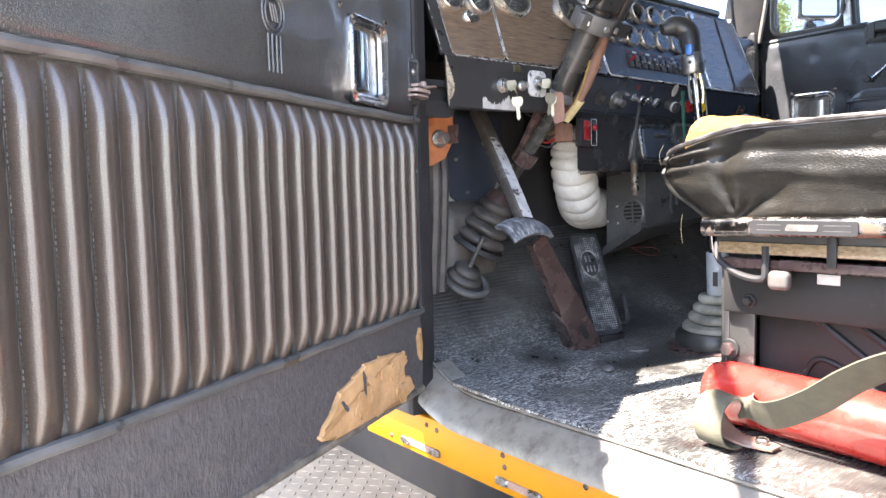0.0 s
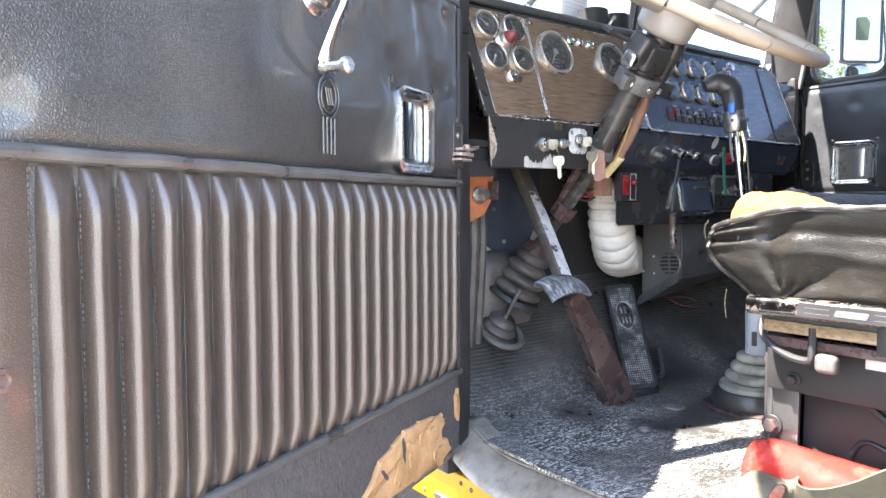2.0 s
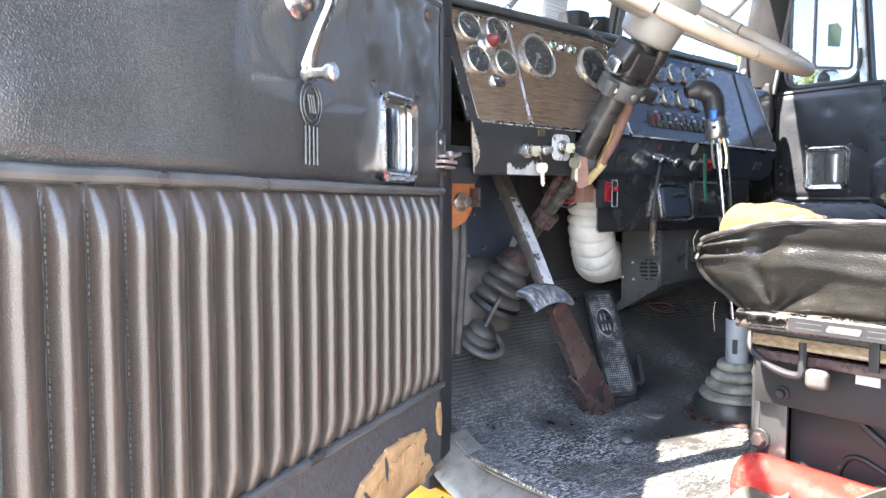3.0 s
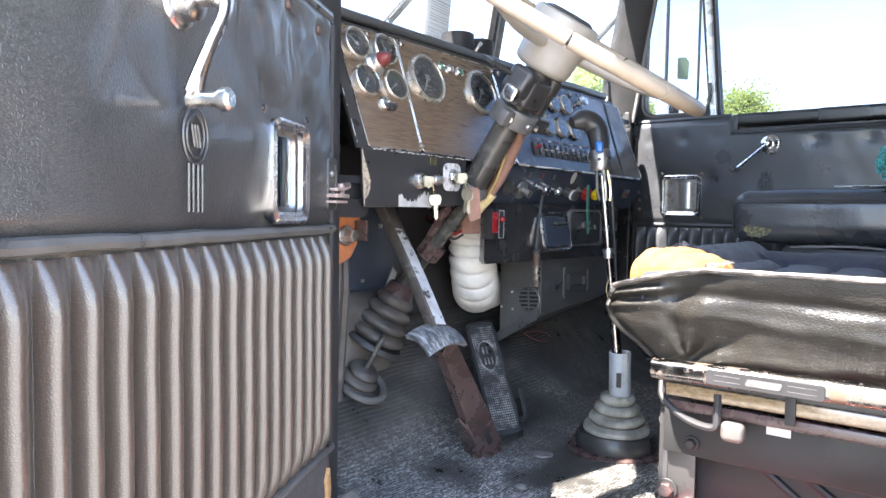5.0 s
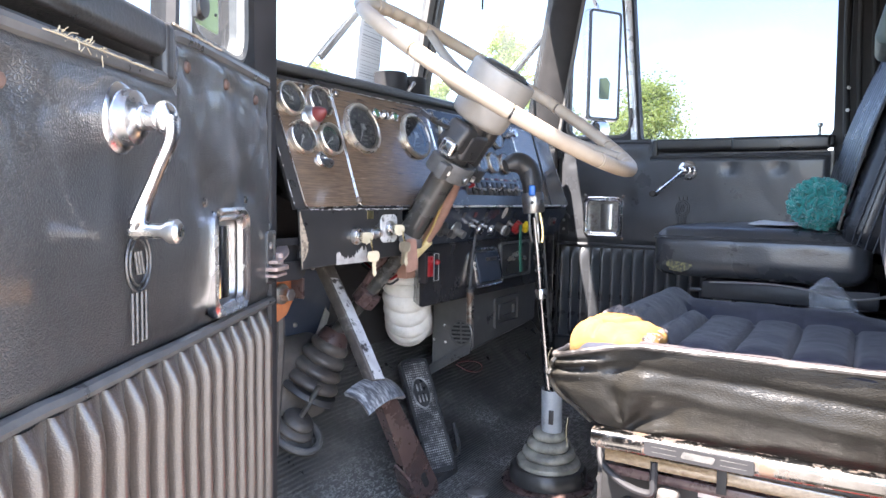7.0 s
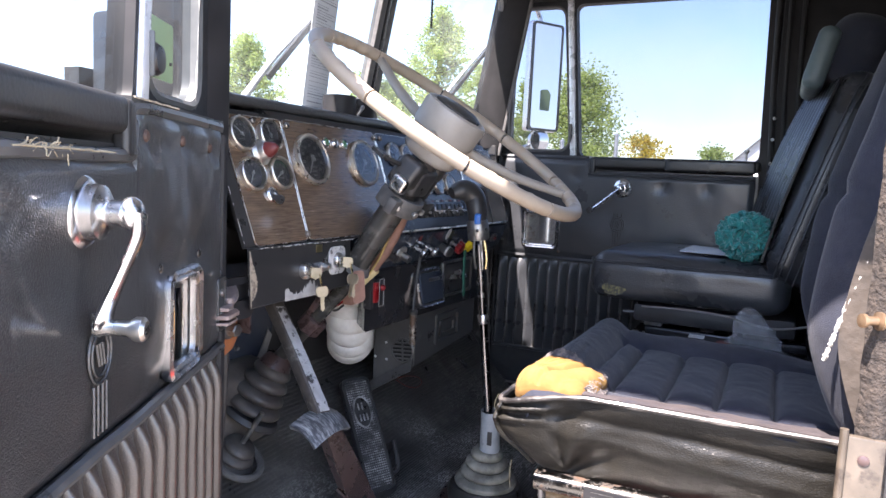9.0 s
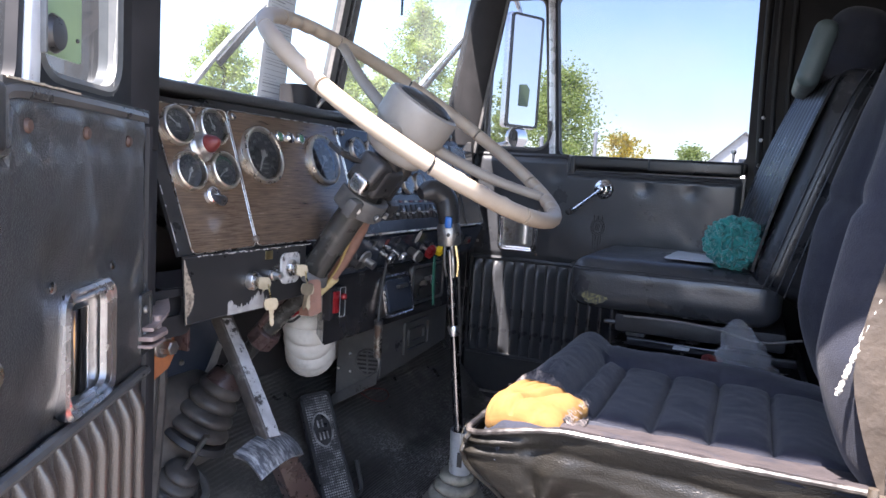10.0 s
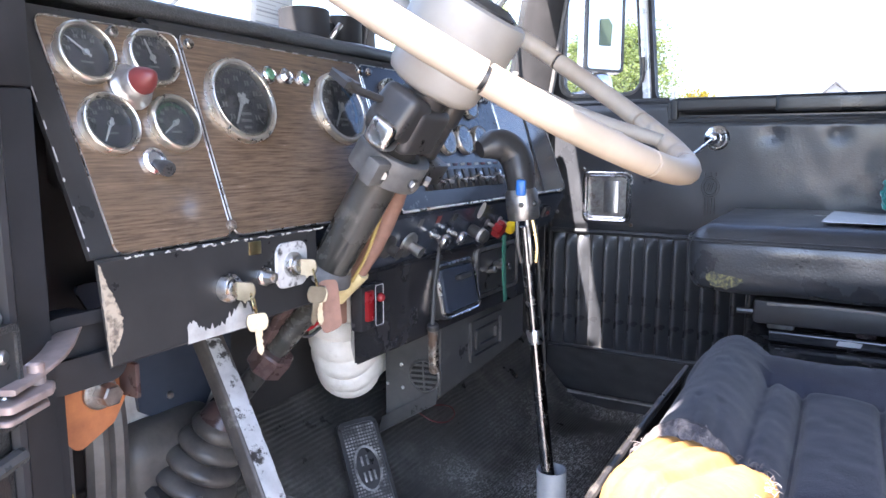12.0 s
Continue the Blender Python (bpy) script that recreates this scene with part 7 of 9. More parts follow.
# lower box: a narrow side with the vent, a long front with a stepped recess, the bottom rising to the front
bm = B()
side_lo, side_hi = [(1.765, 1.318, 1.463), (1.775, 1.190, 1.545)], [(1.765, 1.318, 1.708), (1.775, 1.190, 1.708)]
low = [bm.verts.new(p) for p in side_lo + [(2.205, 1.193, 1.572), (2.205, 1.400, 1.500)]]
top = [bm.verts.new(p) for p in side_hi + [(2.205, 1.193, 1.708), (2.205, 1.400, 1.708)]]
for k in range(4):
    bm.faces.new((low[k], low[(k + 1) % 4], top[(k + 1) % 4], top[k]))
bm.faces.new(low)
bm.faces.new(top)
bmesh.ops.recalc_face_normals(bm, faces=bm.faces)
bmesh.ops.bevel(bm, geom=list(bm.edges), offset=0.005, segments=2, affect="EDGES")
part("lower_body", bm, DUSTY_BLACK, heater, "dusty black lower heater box")
bm = sheet(B(), 12, 3, lambda u, v: (1.765 + 0.010 * u - 0.004 - 0.016 * v * (1 - 0.5 * u), 1.320 - 0.130 * u, 1.466 + 0.082 * u + 0.018 - 0.030 * v), 0.004)
part("bottom_flange", bm, DUSTY_BLACK, heater)
hm = along((1.768, 1.222, 1.589), (-1, -0.08, 0), (0, 0, 1))
gr = part("speaker_grille", lathe(B(), [(0.036, 0), (0.036, 0.003), (0.032, 0.005), (0.030, 0.003)], hm, 32, False), DUSTY_BLACK, heater, "round slotted vent grille")
part("grille_back", lathe(B(), [(0.031, 0.001), (0, 0.001)], hm, 24, False), SLOT_DARK, gr)
for k in range(-2, 3):
    w = 2 * math.sqrt(max(0, 0.030 ** 2 - (k * 0.0112) ** 2))
    part("grille_bar", box(B(), (0, k * 0.0112, 0.004), (w, 0.0046, 0.003), hm @ Matrix.Rotation(0.06, 4, "Z")), DUSTY_BLACK, gr)
part("grille_post", box(B(), (0, 0, 0.0042), (0.004, 0.058, 0.003), hm @ Matrix.Rotation(0.06, 4, "Z")), DUSTY_BLACK, gr)
for dx, dz in ((-0.053, 0.016), (-0.086, -0.028), (-0.050, -0.032)):
    screw(heater, hm @ V(dx, dz, 0.0), hm.to_3x3() @ V(0, 0, 1), 0.004, STEEL_WHITE)
part("drain_tube", cyl(B(), (1.642, 1.128, 1.730), (1.664, 1.138, 1.640), 0.0095, None, 16, 0.002), CHROME_RUST, heater, "short dull metal pipe")
part("drain_cap", cyl(B(), (1.640, 1.127, 1.737), (1.643, 1.128, 1.726), 0.011, None, 16, 0.002), BLACK_MATT, heater)
part("pull_rod", tube(B(), [(1.670, 1.128, 1.885), (1.652, 1.130, 1.80), (1.641, 1.128, 1.735)], 0.004, 8), BLACK_MATT, heater)
rec = axes((1, 0, 0), (0, 0, 1), (0, -1, 0), (1.985, 1.1925, 1.628))
bm = ring_prism(B(), rrect(0.165, 0.090, 0.008, 3), rrect(0.140, 0.066, 0.006, 3), 0, 0.008, rec)
ring_prism(bm, rrect(0.110, 0.046, 0.005, 3), rrect(0.086, 0.026, 0.004, 3), 0, 0.008, rec)
part("recess_panel", bm, DUSTY_BLACK, heater)
UP = axes((1, 0, 0), (0, 0, 1), (0, -1, 0), (0, UF, 0))
AT = axes((1, 0, 0), V(0, 0.2, 1).normalized(), V(0, -1, 0.2).normalized(), (1.770, UF - 0.008, 1.779))
ash = part("ashtray", prism(B(), rrect(0.128, 0.084, 0.012, 4, 0, 0), -0.02, 0.010, AT, 0.003), BLUE_BLACK, heater, "glossy ashtray with chrome frame")
part("ashtray_trim", ring_prism(B(), rrect(0.150, 0.104, 0.018, 4, 0, 0), rrect(0.141, 0.095, 0.015, 4, 0, 0), 0.002, 0.008, AT, 0.002), CHROME, ash)
part("ashtray_rim", ring_prism(B(), rrect(0.150, 0.104, 0.018, 4, 0, 0), rrect(0.129, 0.085, 0.013, 4, 0, 0), -0.02, 0.003, AT), DARK_PLASTIC, ash)
part("ashtray_pull", box(B(), (0.010, 0.020, 0.014), (0.050, 0.010, 0.016), AT, 0.004), DARK_PLASTIC, ash)
ctl = part("control_plate", prism(B(), rrect(0.185, 0.088, 0.01, 4, 1.968, 1.788), 0, 0.004, UP, 0.001), DARK_PLASTIC, heater, "dark heater control plate with levers")
part("control_trim", ring_prism(B(), rrect(0.205, 0.106, 0.012, 4, 1.968, 1.788), rrect(0.191, 0.092, 0.01, 4, 1.968, 1.788), 0, 0.006, UP, 0.001), STEEL, ctl)
for x, z in ((1.91, 1.79), (1.945, 1.80), (1.985, 1.785)):
    part("control_lever", cyl(B(), (x, UF - 0.004, z), (x, UF - 0.026, z + 0.006), 0.006, 0.008, 12, 0.002), CHROME_WORN, ctl)
    part("lever_slot", box(B(), (x, z, 0.0045), (0.03, 0.005, 0.001), UP), BLACK_MATT, ctl)
sw = part("switch_box", box(B(), (1.478, 1.80, 0.008), (0.062, 0.072, 0.022), UP, 0.003), BLACK_PAINT, heater, "small black switch box with a red rocker")
part("red_rocker", box(B(), (1.464, 1.804, 0.021), (0.018, 0.048, 0.008), UP, 0.002), RED_PLASTIC, sw)
part("switch_outline", ring_prism(B(), rrect(0.022, 0.066, 0.002, 1, 1.494, 1.80), rrect(0.0205, 0.0645, 0.002, 1, 1.494, 1.80), 0.018, 0.0196, UP), WHITE_INK, sw)
part("red_button", ball(B(), (1.496, 1.812, 0.020), 0.008, UP, 10), RED_PLASTIC, sw)
part("relay_block", box(B(), (1.425, 1.19, 1.80), (0.04, 0.05, 0.045), I4, 0.003), LEATHER_TAG, heater)
for k in range(6):
    z = 1.775 + 0.011 * k
    part("relay_wire", tube(B(), smooth_path([(1.41, 1.19, z), (1.385, 1.20, z - 0.01), (1.37, 1.23, z + 0.01), (1.40, 1.29, z + 0.03)], 5), 0.0028, 6), (DARK_PLASTIC, RED_PLASTIC, DARK_PLASTIC, BRASS, BLACK_MATT, WEBBING)[k], heater)
wire = thing("red_wire", (1.80, 1.2, 1.56), "thin loop of red wire hanging below the heater", "wire")
part("wire_loop", tube(B(), smooth_path([(1.822, 1.27, 1.482), (1.832, 1.240, 1.466), (1.86, 1.222, 1.458), (1.895, 1.222, 1.463), (1.906, 1.240, 1.474), (1.884, 1.265, 1.480), (1.85, 1.28, 1.479)], 8), 0.0015, 6), DULL_RED, wire)

# ---- driver seat ----
seat = thing("driver_seat", (1.42, 0.42, FLOOR), "worn navy velour driver seat with torn corner showing foam", "truck seat", "cab seats")
X0, X1, SY0, SY1 = 1.135, 1.715, 0.165, 0.690
CH = (0.535, 0.447, 0.362, 0.272)


def edge_z(y):
    """Height of the piped edge along the seat's side."""
    return 1.746 - 0.034 * max(0.0, (y - 0.54) / 0.15) ** 1.4


def cushion(u, v):
    x, y = X0 + (X1 - X0) * u, SY0 + (SY1 - SY0) * v
    round_in = max(0, 1 - (x - X0) / 0.06) ** 2 * max(0, (v - 0.8) / 0.2)
    y -= 0.045 * round_in
    z = 1.722
    inner = 1 / (1 + math.exp(-(x - 1.283) / 0.008)) * 1 / (1 + math.exp((x - 1.590) / 0.012)) * 1 / (1 + math.exp((y - 0.575) / 0.010))
    z += max(0.052 * bell(y - 0.626, 0.055) * (0.25 + 0.75 * min(1, max(0, (x - 1.20) / 0.08))), 0.034 * bell(x - 1.655, 0.055) * min(1, (y - 0.10) / 0.2))
    z += 0.020 * bell(x - 1.14, 0.04)
    for c in CH:
        z -= 0.015 * bell(y - c, 0.0055) * inner
    z += 0.012 * inner * abs(math.sin(math.pi * (y - 0.447) / 0.0865)) ** 0.6
    z -= 0.012 * (bell(x - 1.272, 0.007) * (y < 0.56) + bell(x - 1.600, 0.008) * (y < 0.58)) + 0.016 * bell(y - 0.578, 0.009) * (1.21 < x < 1.61)
    for c in (0.606, 0.628):
        z -= 0.0035 * bell(y - c - 0.10 * (x - 1.35), 0.003) * (1.24 < x < 1.40)
    if u < 0.06:
        z = z * (u / 0.06) + edge_z(y) * (1 - u / 0.06)
    if v > 0.93:
        k = (v - 0.93) / 0.07
        z -= 0.045 * k * k
    if u > 0.94:
        k = (u - 0.94) / 0.06
        z -= 0.05 * k * k
    z += 0.0025 * wob(x * 14, y * 14) + 0.0012 * wob(x * 45, y * 45)
    return x, y, z


part("cushion", sheet(B(), 110, 150, cushion, 0.010), VELOUR, seat, "navy velour cushion with cross channels", angle=60)


# leather valance round the front and the side, sagging in folds
SIDE = smooth_path([(x, y, 0) for x, y in [(1.70, 0.700), (1.45, 0.704), (1.22, 0.702), (1.165, 0.698), (1.136, 0.676), (1.128, 0.640), (1.128, 0.54), (1.13, 0.40), (1.132, 0.28), (1.136, 0.165)]], 14)
NSD = len(SIDE) - 1


def valance(u, v):
    p = SIDE[int(round(u * NSD))]
    zt = edge_z(p.y) - 0.004
    zb = 1.602
    z = zt + (zb - zt) * v
    y = p.y + (0.016 * math.sin(math.pi * min(1, v * 1.25)) - 0.050 * v ** 2.4) * min(1, max(0, (p.y - 0.45) / 0.23)) ** 1.5
    x = p.x + 0.040 * v
    sag = 0.007 * math.sin(math.pi * v)
    # folds that fan out from the lower front corner
    ang = math.atan2(z - 1.60, max(0.001, 0.61 - p.y)) if u > 0.5 else 0
    d = math.hypot(z - 1.60, 0.61 - p.y)
    fold = 0.013 * math.sin(ang * 8 + 0.6 + 0.7 * wob(d * 20, 3)) * min(1, d / 0.05) * math.exp(-d / 0.13) if u > 0.5 and p.y < 0.61 else 0
    fold += 0.008 * math.sin(v * 30 + p.y * 26 + 1.2 * wob(p.y * 9, v * 2)) * bell(p.y - 0.66, 0.06) * bell(v - 0.16, 0.16)
    fold += 0.0045 * bell(v - 0.42 - 0.5 * (0.60 - p.y), 0.08) * (p.y < 0.6) - 0.006 * bell(v - 0.20 - 0.3 * (0.60 - p.y), 0.07) * (p.y < 0.6)
    x -= sag + fold + 0.003 * wob(p.y * 16, z * 30) + 0.0010 * wob(p.y * 45, z * 70, 2)
    return x, y, z


LEATHER = mat("creased_black_leather", (0.016, 0.0145, 0.012), (0.008, 0.0075, 0.0065), rough=0.42, spec=0.36, scale=7, bump=0.48, bscale=120, rvar=0.08, stretch=(1, 1, 1.8), dist=0.0016, grain=(170, 0.20, (1, 1, 1.8)), stain=(0.028, 0.024, 0.018), sscale=5, srange=(0.5, 0.75))
part("valance", sheet(B(), NSD, 44, valance, 0.004, -1), LEATHER, seat, "creased black leather seat side", angle=70)
NOSE = max(range(len(SIDE)), key=lambda k: SIDE[k].y - SIDE[k].x) / NSD
nose = [V(*valance(NOSE, k / 30)) + V(-0.002, 0.003, 0) for k in range(31)]
part("nose_piping", tube(B(), nose, 0.0042, 8), LEATHER, seat, "piped seam down the front corner")
piping = [V(p.x - 0.004, p.y, edge_z(p.y) + 0.001) for p in SIDE]
part("piping", tube(B(), piping, 0.0045, 8, scale=lambda t: 1 + 0.3 * wob(t * 60, 2)), mat("worn_leather_piping", (0.15, 0.135, 0.125), (0.022, 0.020, 0.020), rough=0.36, scale=22, spread=(0.50, 0.72)), seat, "leather piping worn pale along the edge")


def on_cushion(x, y, lift=0.0):
    p = cushion((x - X0) / (X1 - X0), (y - SY0) / (SY1 - SY0))
    return V(p[0], p[1], p[2] + lift)


# sun-faded fabric between the piping and the channels
FADED = mat("faded_mauve_fabric", (0.058, 0.046, 0.047), (0.034, 0.028, 0.031), rough=0.85, scale=14, bump=0.5, bscale=300, stain=(0.022, 0.022, 0.033), sscale=16, srange=(0.52, 0.66))


def faded(u, v):
    y = 0.168 + 0.385 * v
    w = 0.132 + 0.010 * wob(y * 18, 3) + 0.004 * wob(y * 70, 8) - 0.040 * max(0, (y - 0.42) / 0.13)
    q = on_cushion(1.1365 + w * u, y, 0.002 + 0.006 * math.sin(math.pi * min(1, u + 0.10)))
    return q.x, q.y, q.z


part("faded_strip", sheet(B(), 14, 60, faded, 0.003), FADED, seat, "faded mauve-grey fabric along the seat edge", angle=60)


def foam(p):
    q = p.copy()
    k = (p.y + 0.074) / 0.148
    q.z += 0.012 * bell(p.y - 0.02, 0.05) - 0.012 * max(0, k - 0.55) ** 1.5 * 2 + 0.005 * wob(p.x * 22, p.y * 22)
    q.x += 0.005 * wob(p.y * 22, p.z * 30, 1)
    q.y += 0.008 * wob(p.x * 25, p.z * 30, 5)
    for a, b, c in ((0.9, -0.012, 0.009), (0.75, 0.018, 0.008), (1.05, 0.038, 0.006), (-0.3, 0.030, 0.005), (0.6, -0.035, 0.007), (1.0, 0.005, 0.004)):
        q.z -= c * bell(p.y * a + p.x * 0.35 - b, 0.0045) * (p.z > 0.005)
    return q


part("torn_foam", softbox(B(), (0.140, 0.132, 0.066), 0.030, Matrix.Translation((1.217, 0.610, 1.730)) @ Matrix.Rotation(radians(-8), 4, "Z"), (34, 34, 8), foam), FOAM_YELLOW, seat, "bright yellow foam bursting from the torn corner", angle=70)
# ragged fabric left round the hole
HOLE = smooth_path([(1.150, 0.541, 0), (1.20, 0.544, 0), (1.255, 0.546, 0), (1.283, 0.562, 0), (1.292, 0.60, 0), (1.288, 0.645, 0), (1.270, 0.680, 0)], 12)
HOLE = [V(p[0], p[1], 0) for p in HOLE]


def ragged(u, v):
    i = min(len(HOLE) - 1, int(round(v * (len(HOLE) - 1))))
    p = HOLE[i]
    c = V(1.208, 0.620, 0)
    out = (p - c).normalized()
    q = p + out * (-0.020 + 0.030 * u + 0.009 * wob(i * 0.9, 4) * (1 - u))
    base = on_cushion(min(1.70, max(X0 + 0.003, q.x)), min(SY1 - 0.003, q.y)).z
    z = max(base, 1.752) if u < 0.5 else base + 0.004
    z = z * (1 - u) + (base + 0.004) * u + 0.005 * math.sin(math.pi * u) + 0.002 * wob(i * 0.7, u * 5)
    return q.x, q.y, z


part("ragged_edge", sheet(B(), 8, 72, ragged, 0.003), mat("torn_grey_backing", (0.17, 0.145, 0.135), (0.035, 0.032, 0.038), rough=0.95, scale=55, bump=0.9, bscale=220, spread=(0.42, 0.6), dist=0.004), seat, "ragged grey fabric round the tear", angle=60)
bm = B()
rng = random.Random(4)
for k in range(110):
    p = HOLE[rng.randrange(len(HOLE))]
    p = p + V(rng.gauss(0, 0.006), rng.gauss(0, 0.006), 0)
    z = max(on_cushion(min(1.70, p.x), min(SY1 - 0.003, p.y)).z, 1.748) + 0.003
    a = V(p.x, p.y, z)
    inward = (V(1.208, 0.62, 0) - V(p.x, p.y, 0)).normalized() * rng.uniform(0.002, 0.012) + V(rng.gauss(0, 0.004), rng.gauss(0, 0.004), 0)
    tube(bm, smooth_path([a, a + inward * 0.5 + V(0, 0, 0.003), a + inward + V(0, 0, rng.uniform(-0.002, 0.005))], 3), 0.0004, 4)
tagged(part("frayed_threads", bm, VELOUR_FRAYED, seat), kind="stuff")
for pts in ([(1.128, 0.690, 1.728), (1.122, 0.694, 1.712), (1.124, 0.692, 1.694)], [(1.150, 0.668, 1.610), (1.149, 0.670, 1.585), (1.151, 0.668, 1.560)]):
    part("loose_thread", tube(B(), smooth_path(pts, 5), 0.0004, 5), WEBBING, seat)
# chrome rail with its dark label strip
RAILX = 1.146
RAIL_CHROME = mat("pitted_rail_chrome", (0.20, 0.195, 0.19), (0.12, 0.115, 0.11), rough=0.20, metal=1.0, scale=30, stain=(0.10, 0.062, 0.042), sscale=26, srange=(0.52, 0.60), srough=0.6)
part("rail", sweep(B(), [(RAILX, 0.622, 1.590), (RAILX, 0.06, 1.600)], rrect(0.030, 0.030, 0.010, 4)), RAIL_CHROME, seat, "chrome seat rail pitted with rust")
strip_m = axes((0, -1, 0), (0, 0, 1), (-1, 0, 0), (RAILX - 0.0152, 0.46, 1.592))
lab = part("label_strip", prism(B(), rrect(0.155, 0.022, 0.004, 3), 0, 0.002, strip_m, 0.0006), FRAME_BLACK, seat, "dark label strip with pale bars")
for dy in (-0.004, 0.004):
    for cx, w in ((-0.048, 0.036), (0.050, 0.036)):
        part("label_bar", box(B(), (cx, dy, 0.0019), (w, 0.0008, 0.0006), strip_m), LABEL_INK, lab)
part("label_mark", prism(B(), round_poly([(-0.024, -0.005), (0.022, -0.005), (0.026, 0.005), (-0.020, 0.005)], 0.003), 0.0018, 0.0026, strip_m), LABEL_INK, lab)
for z, x, h in ((1.556, 1.175, 0.020), (1.530, 1.185, 0.016)):
    part("slat", box(B(), (x, 0.34, z), (0.022, 0.54, h), I4, 0.003), WOOD_SLAT if z > 1.54 else RUST_BROWN, seat, "bare wooden slat" if z > 1.54 else "")
part("spring_pan", box(B(), (1.42, 0.36, 1.575), (0.50, 0.52, 0.05), I4, 0.01), BLACK_MATT, seat)
DGREY = mat("dark_grey_enamel", (0.024, 0.0235, 0.024), (0.015, 0.015, 0.0155), rough=0.52, spec=0.3, scale=10, stain=(0.085, 0.06, 0.045), sscale=14, srange=(0.62, 0.75))
part("upper_bar", box(B(), (1.222, 0.36, 1.482), (0.014, 0.54, 0.085), I4, 0.004), DGREY, seat, "dark grey painted steel side bar")
part("front_flange", box(B(), (1.236, 0.612, 1.39), (0.008, 0.062, 0.275), I4, 0.003), BLACK_CHIPPED, seat)
part("front_plate", box(B(), (1.45, 0.632, 1.39), (0.44, 0.012, 0.27), I4, 0.003), BLACK_PAINT, seat)
part("side_plate", box(B(), (1.270, 0.33, 1.36), (0.010, 0.52, 0.22), I4, 0.003), DGREY, seat)
part("far_plate", box(B(), (1.66, 0.36, 1.40), (0.012, 0.54, 0.30), I4, 0.003), BLACK_PAINT, seat)
for pts in ([(1.264, 0.50, 1.44), (1.264, 0.33, 1.32), (1.264, 0.22, 1.27)], [(1.264, 0.44, 1.44), (1.264, 0.30, 1.35), (1.264, 0.16, 1.28)]):
    part("stiffening_rib", tube(B(), smooth_path(pts, 5), 0.007, 8), DGREY, seat)
part("stiffening_rib", tube(B(), smooth_path([(1.264, 0.51, 1.28), (1.264, 0.51, 1.34), (1.264, 0.48, 1.37), (1.264, 0.40, 1.33), (1.264, 0.36, 1.28)], 6), 0.005, 8), DGREY, seat)
for x, y, z, r in ((1.231, 0.626, 1.371, 0.0125), (1.214, 0.582, 1.462, 0.0085)):
    part("bolt", cyl(B(), (x, y, z), (x - 0.012, y, z), r, None, 6, 0.002), RUST_BROWN if r > 0.0115 else DGREY, seat)
    part("washer", cyl(B(), (x + 0.002, y, z), (x - 0.003, y, z), r * 1.45, None, 18, 0.001), DGREY, seat)
part("bolt_hole", cyl(B(), (1.2318, 0.634, 1.485), (1.2312, 0.634, 1.485), 0.010, None, 16), BLACK_MATT, seat)
part("latch_rod", tube(B(), smooth_path([(1.19, 0.625, 1.56), (1.175, 0.615, 1.535), (1.168, 0.575, 1.512), (1.165, 0.535, 1.508), (1.165, 0.53, 1.53), (1.165, 0.53, 1.56)], 6), 0.006, 8), FRAME_BLACK, seat)
part("latch_knob", softbox(B(), (0.022, 0.034, 0.030), 0.009, Matrix.Translation((1.163, 0.506, 1.508)), (4, 4, 4)), DUSTY_RUBBER, seat, "silver latch knob")
part("tag", box(B(), (1.2135, 0.455, 1.508), (0.002, 0.034, 0.016), I4, 0.0005), STEEL_WHITE, seat, "small white sticker")
part("hanger_strap", box(B(), (1.162, 0.43, 1.56), (0.004, 0.014, 0.055), I4, 0.001), DGREY, seat)
# backrest
BM = Matrix.Translation((1.425, 0.101, 2.05)) @ Matrix.Rotation(radians(9), 4, "X")


def backrest(p):
    q = p.copy()
    if p.y > 0:
        q.y += 0.050 * (bell(abs(p.x) - 0.235, 0.06)) * bell(p.z + 0.05, 0.32)
        q.y -= 0.007 * bell(p.z - 0.02, 0.012) + 0.009 * bell(abs(p.x) - 0.155, 0.014)
    q.x *= 1 - 0.16 * max(0, p.z / 0.36) ** 2
    k = max(0, (-0.17 - p.z) / 0.18)
    q.y -= 0.075 * k ** 1.4
    q.x *= 1 - 0.05 * k
    q.y += 0.003 * wob(p.x * 14, p.z * 14)
    return q


part("backrest", softbox(B(), (0.565, 0.15, 0.70), 0.055, BM, (56, 6, 60), backrest), VELOUR, seat, "navy velour backrest with side bolsters", angle=60)
part("back_shell", softbox(B(), (0.52, 0.07, 0.66), 0.03, BM @ Matrix.Translation((0, -0.075, 0)), (6, 3, 6)), BLACK_MATT, seat)
bm = sheet(B(), 6, 26, lambda u, v: BM @ V(-0.292 - 0.004 * math.sin(math.pi * u), -0.085 + 0.150 * u + 0.02 * bell(v - 0.4, 0.3) - 0.075 * max(0, (-0.17 + 0.34 - 0.60 * v) / 0.18) ** 1.4 * u, -0.34 + 0.60 * v), 0.005, 1)
part("side_panel", bm, mat("worn_brown_leather", (0.085, 0.068, 0.055), (0.042, 0.035, 0.030), rough=0.5, scale=8, bump=0.6, bscale=60, dist=0.004, stain=(0.14, 0.11, 0.085), sscale=18, srange=(0.58, 0.75)), seat, "worn brown-black leather backrest side", angle=70)
SEAM = smooth_path([(1.131, 0.223, 1.858), (1.131, 0.210, 1.907), (1.131, 0.191, 1.977), (1.132, 0.166, 2.05), (1.135, 0.140, 2.12)], 14)
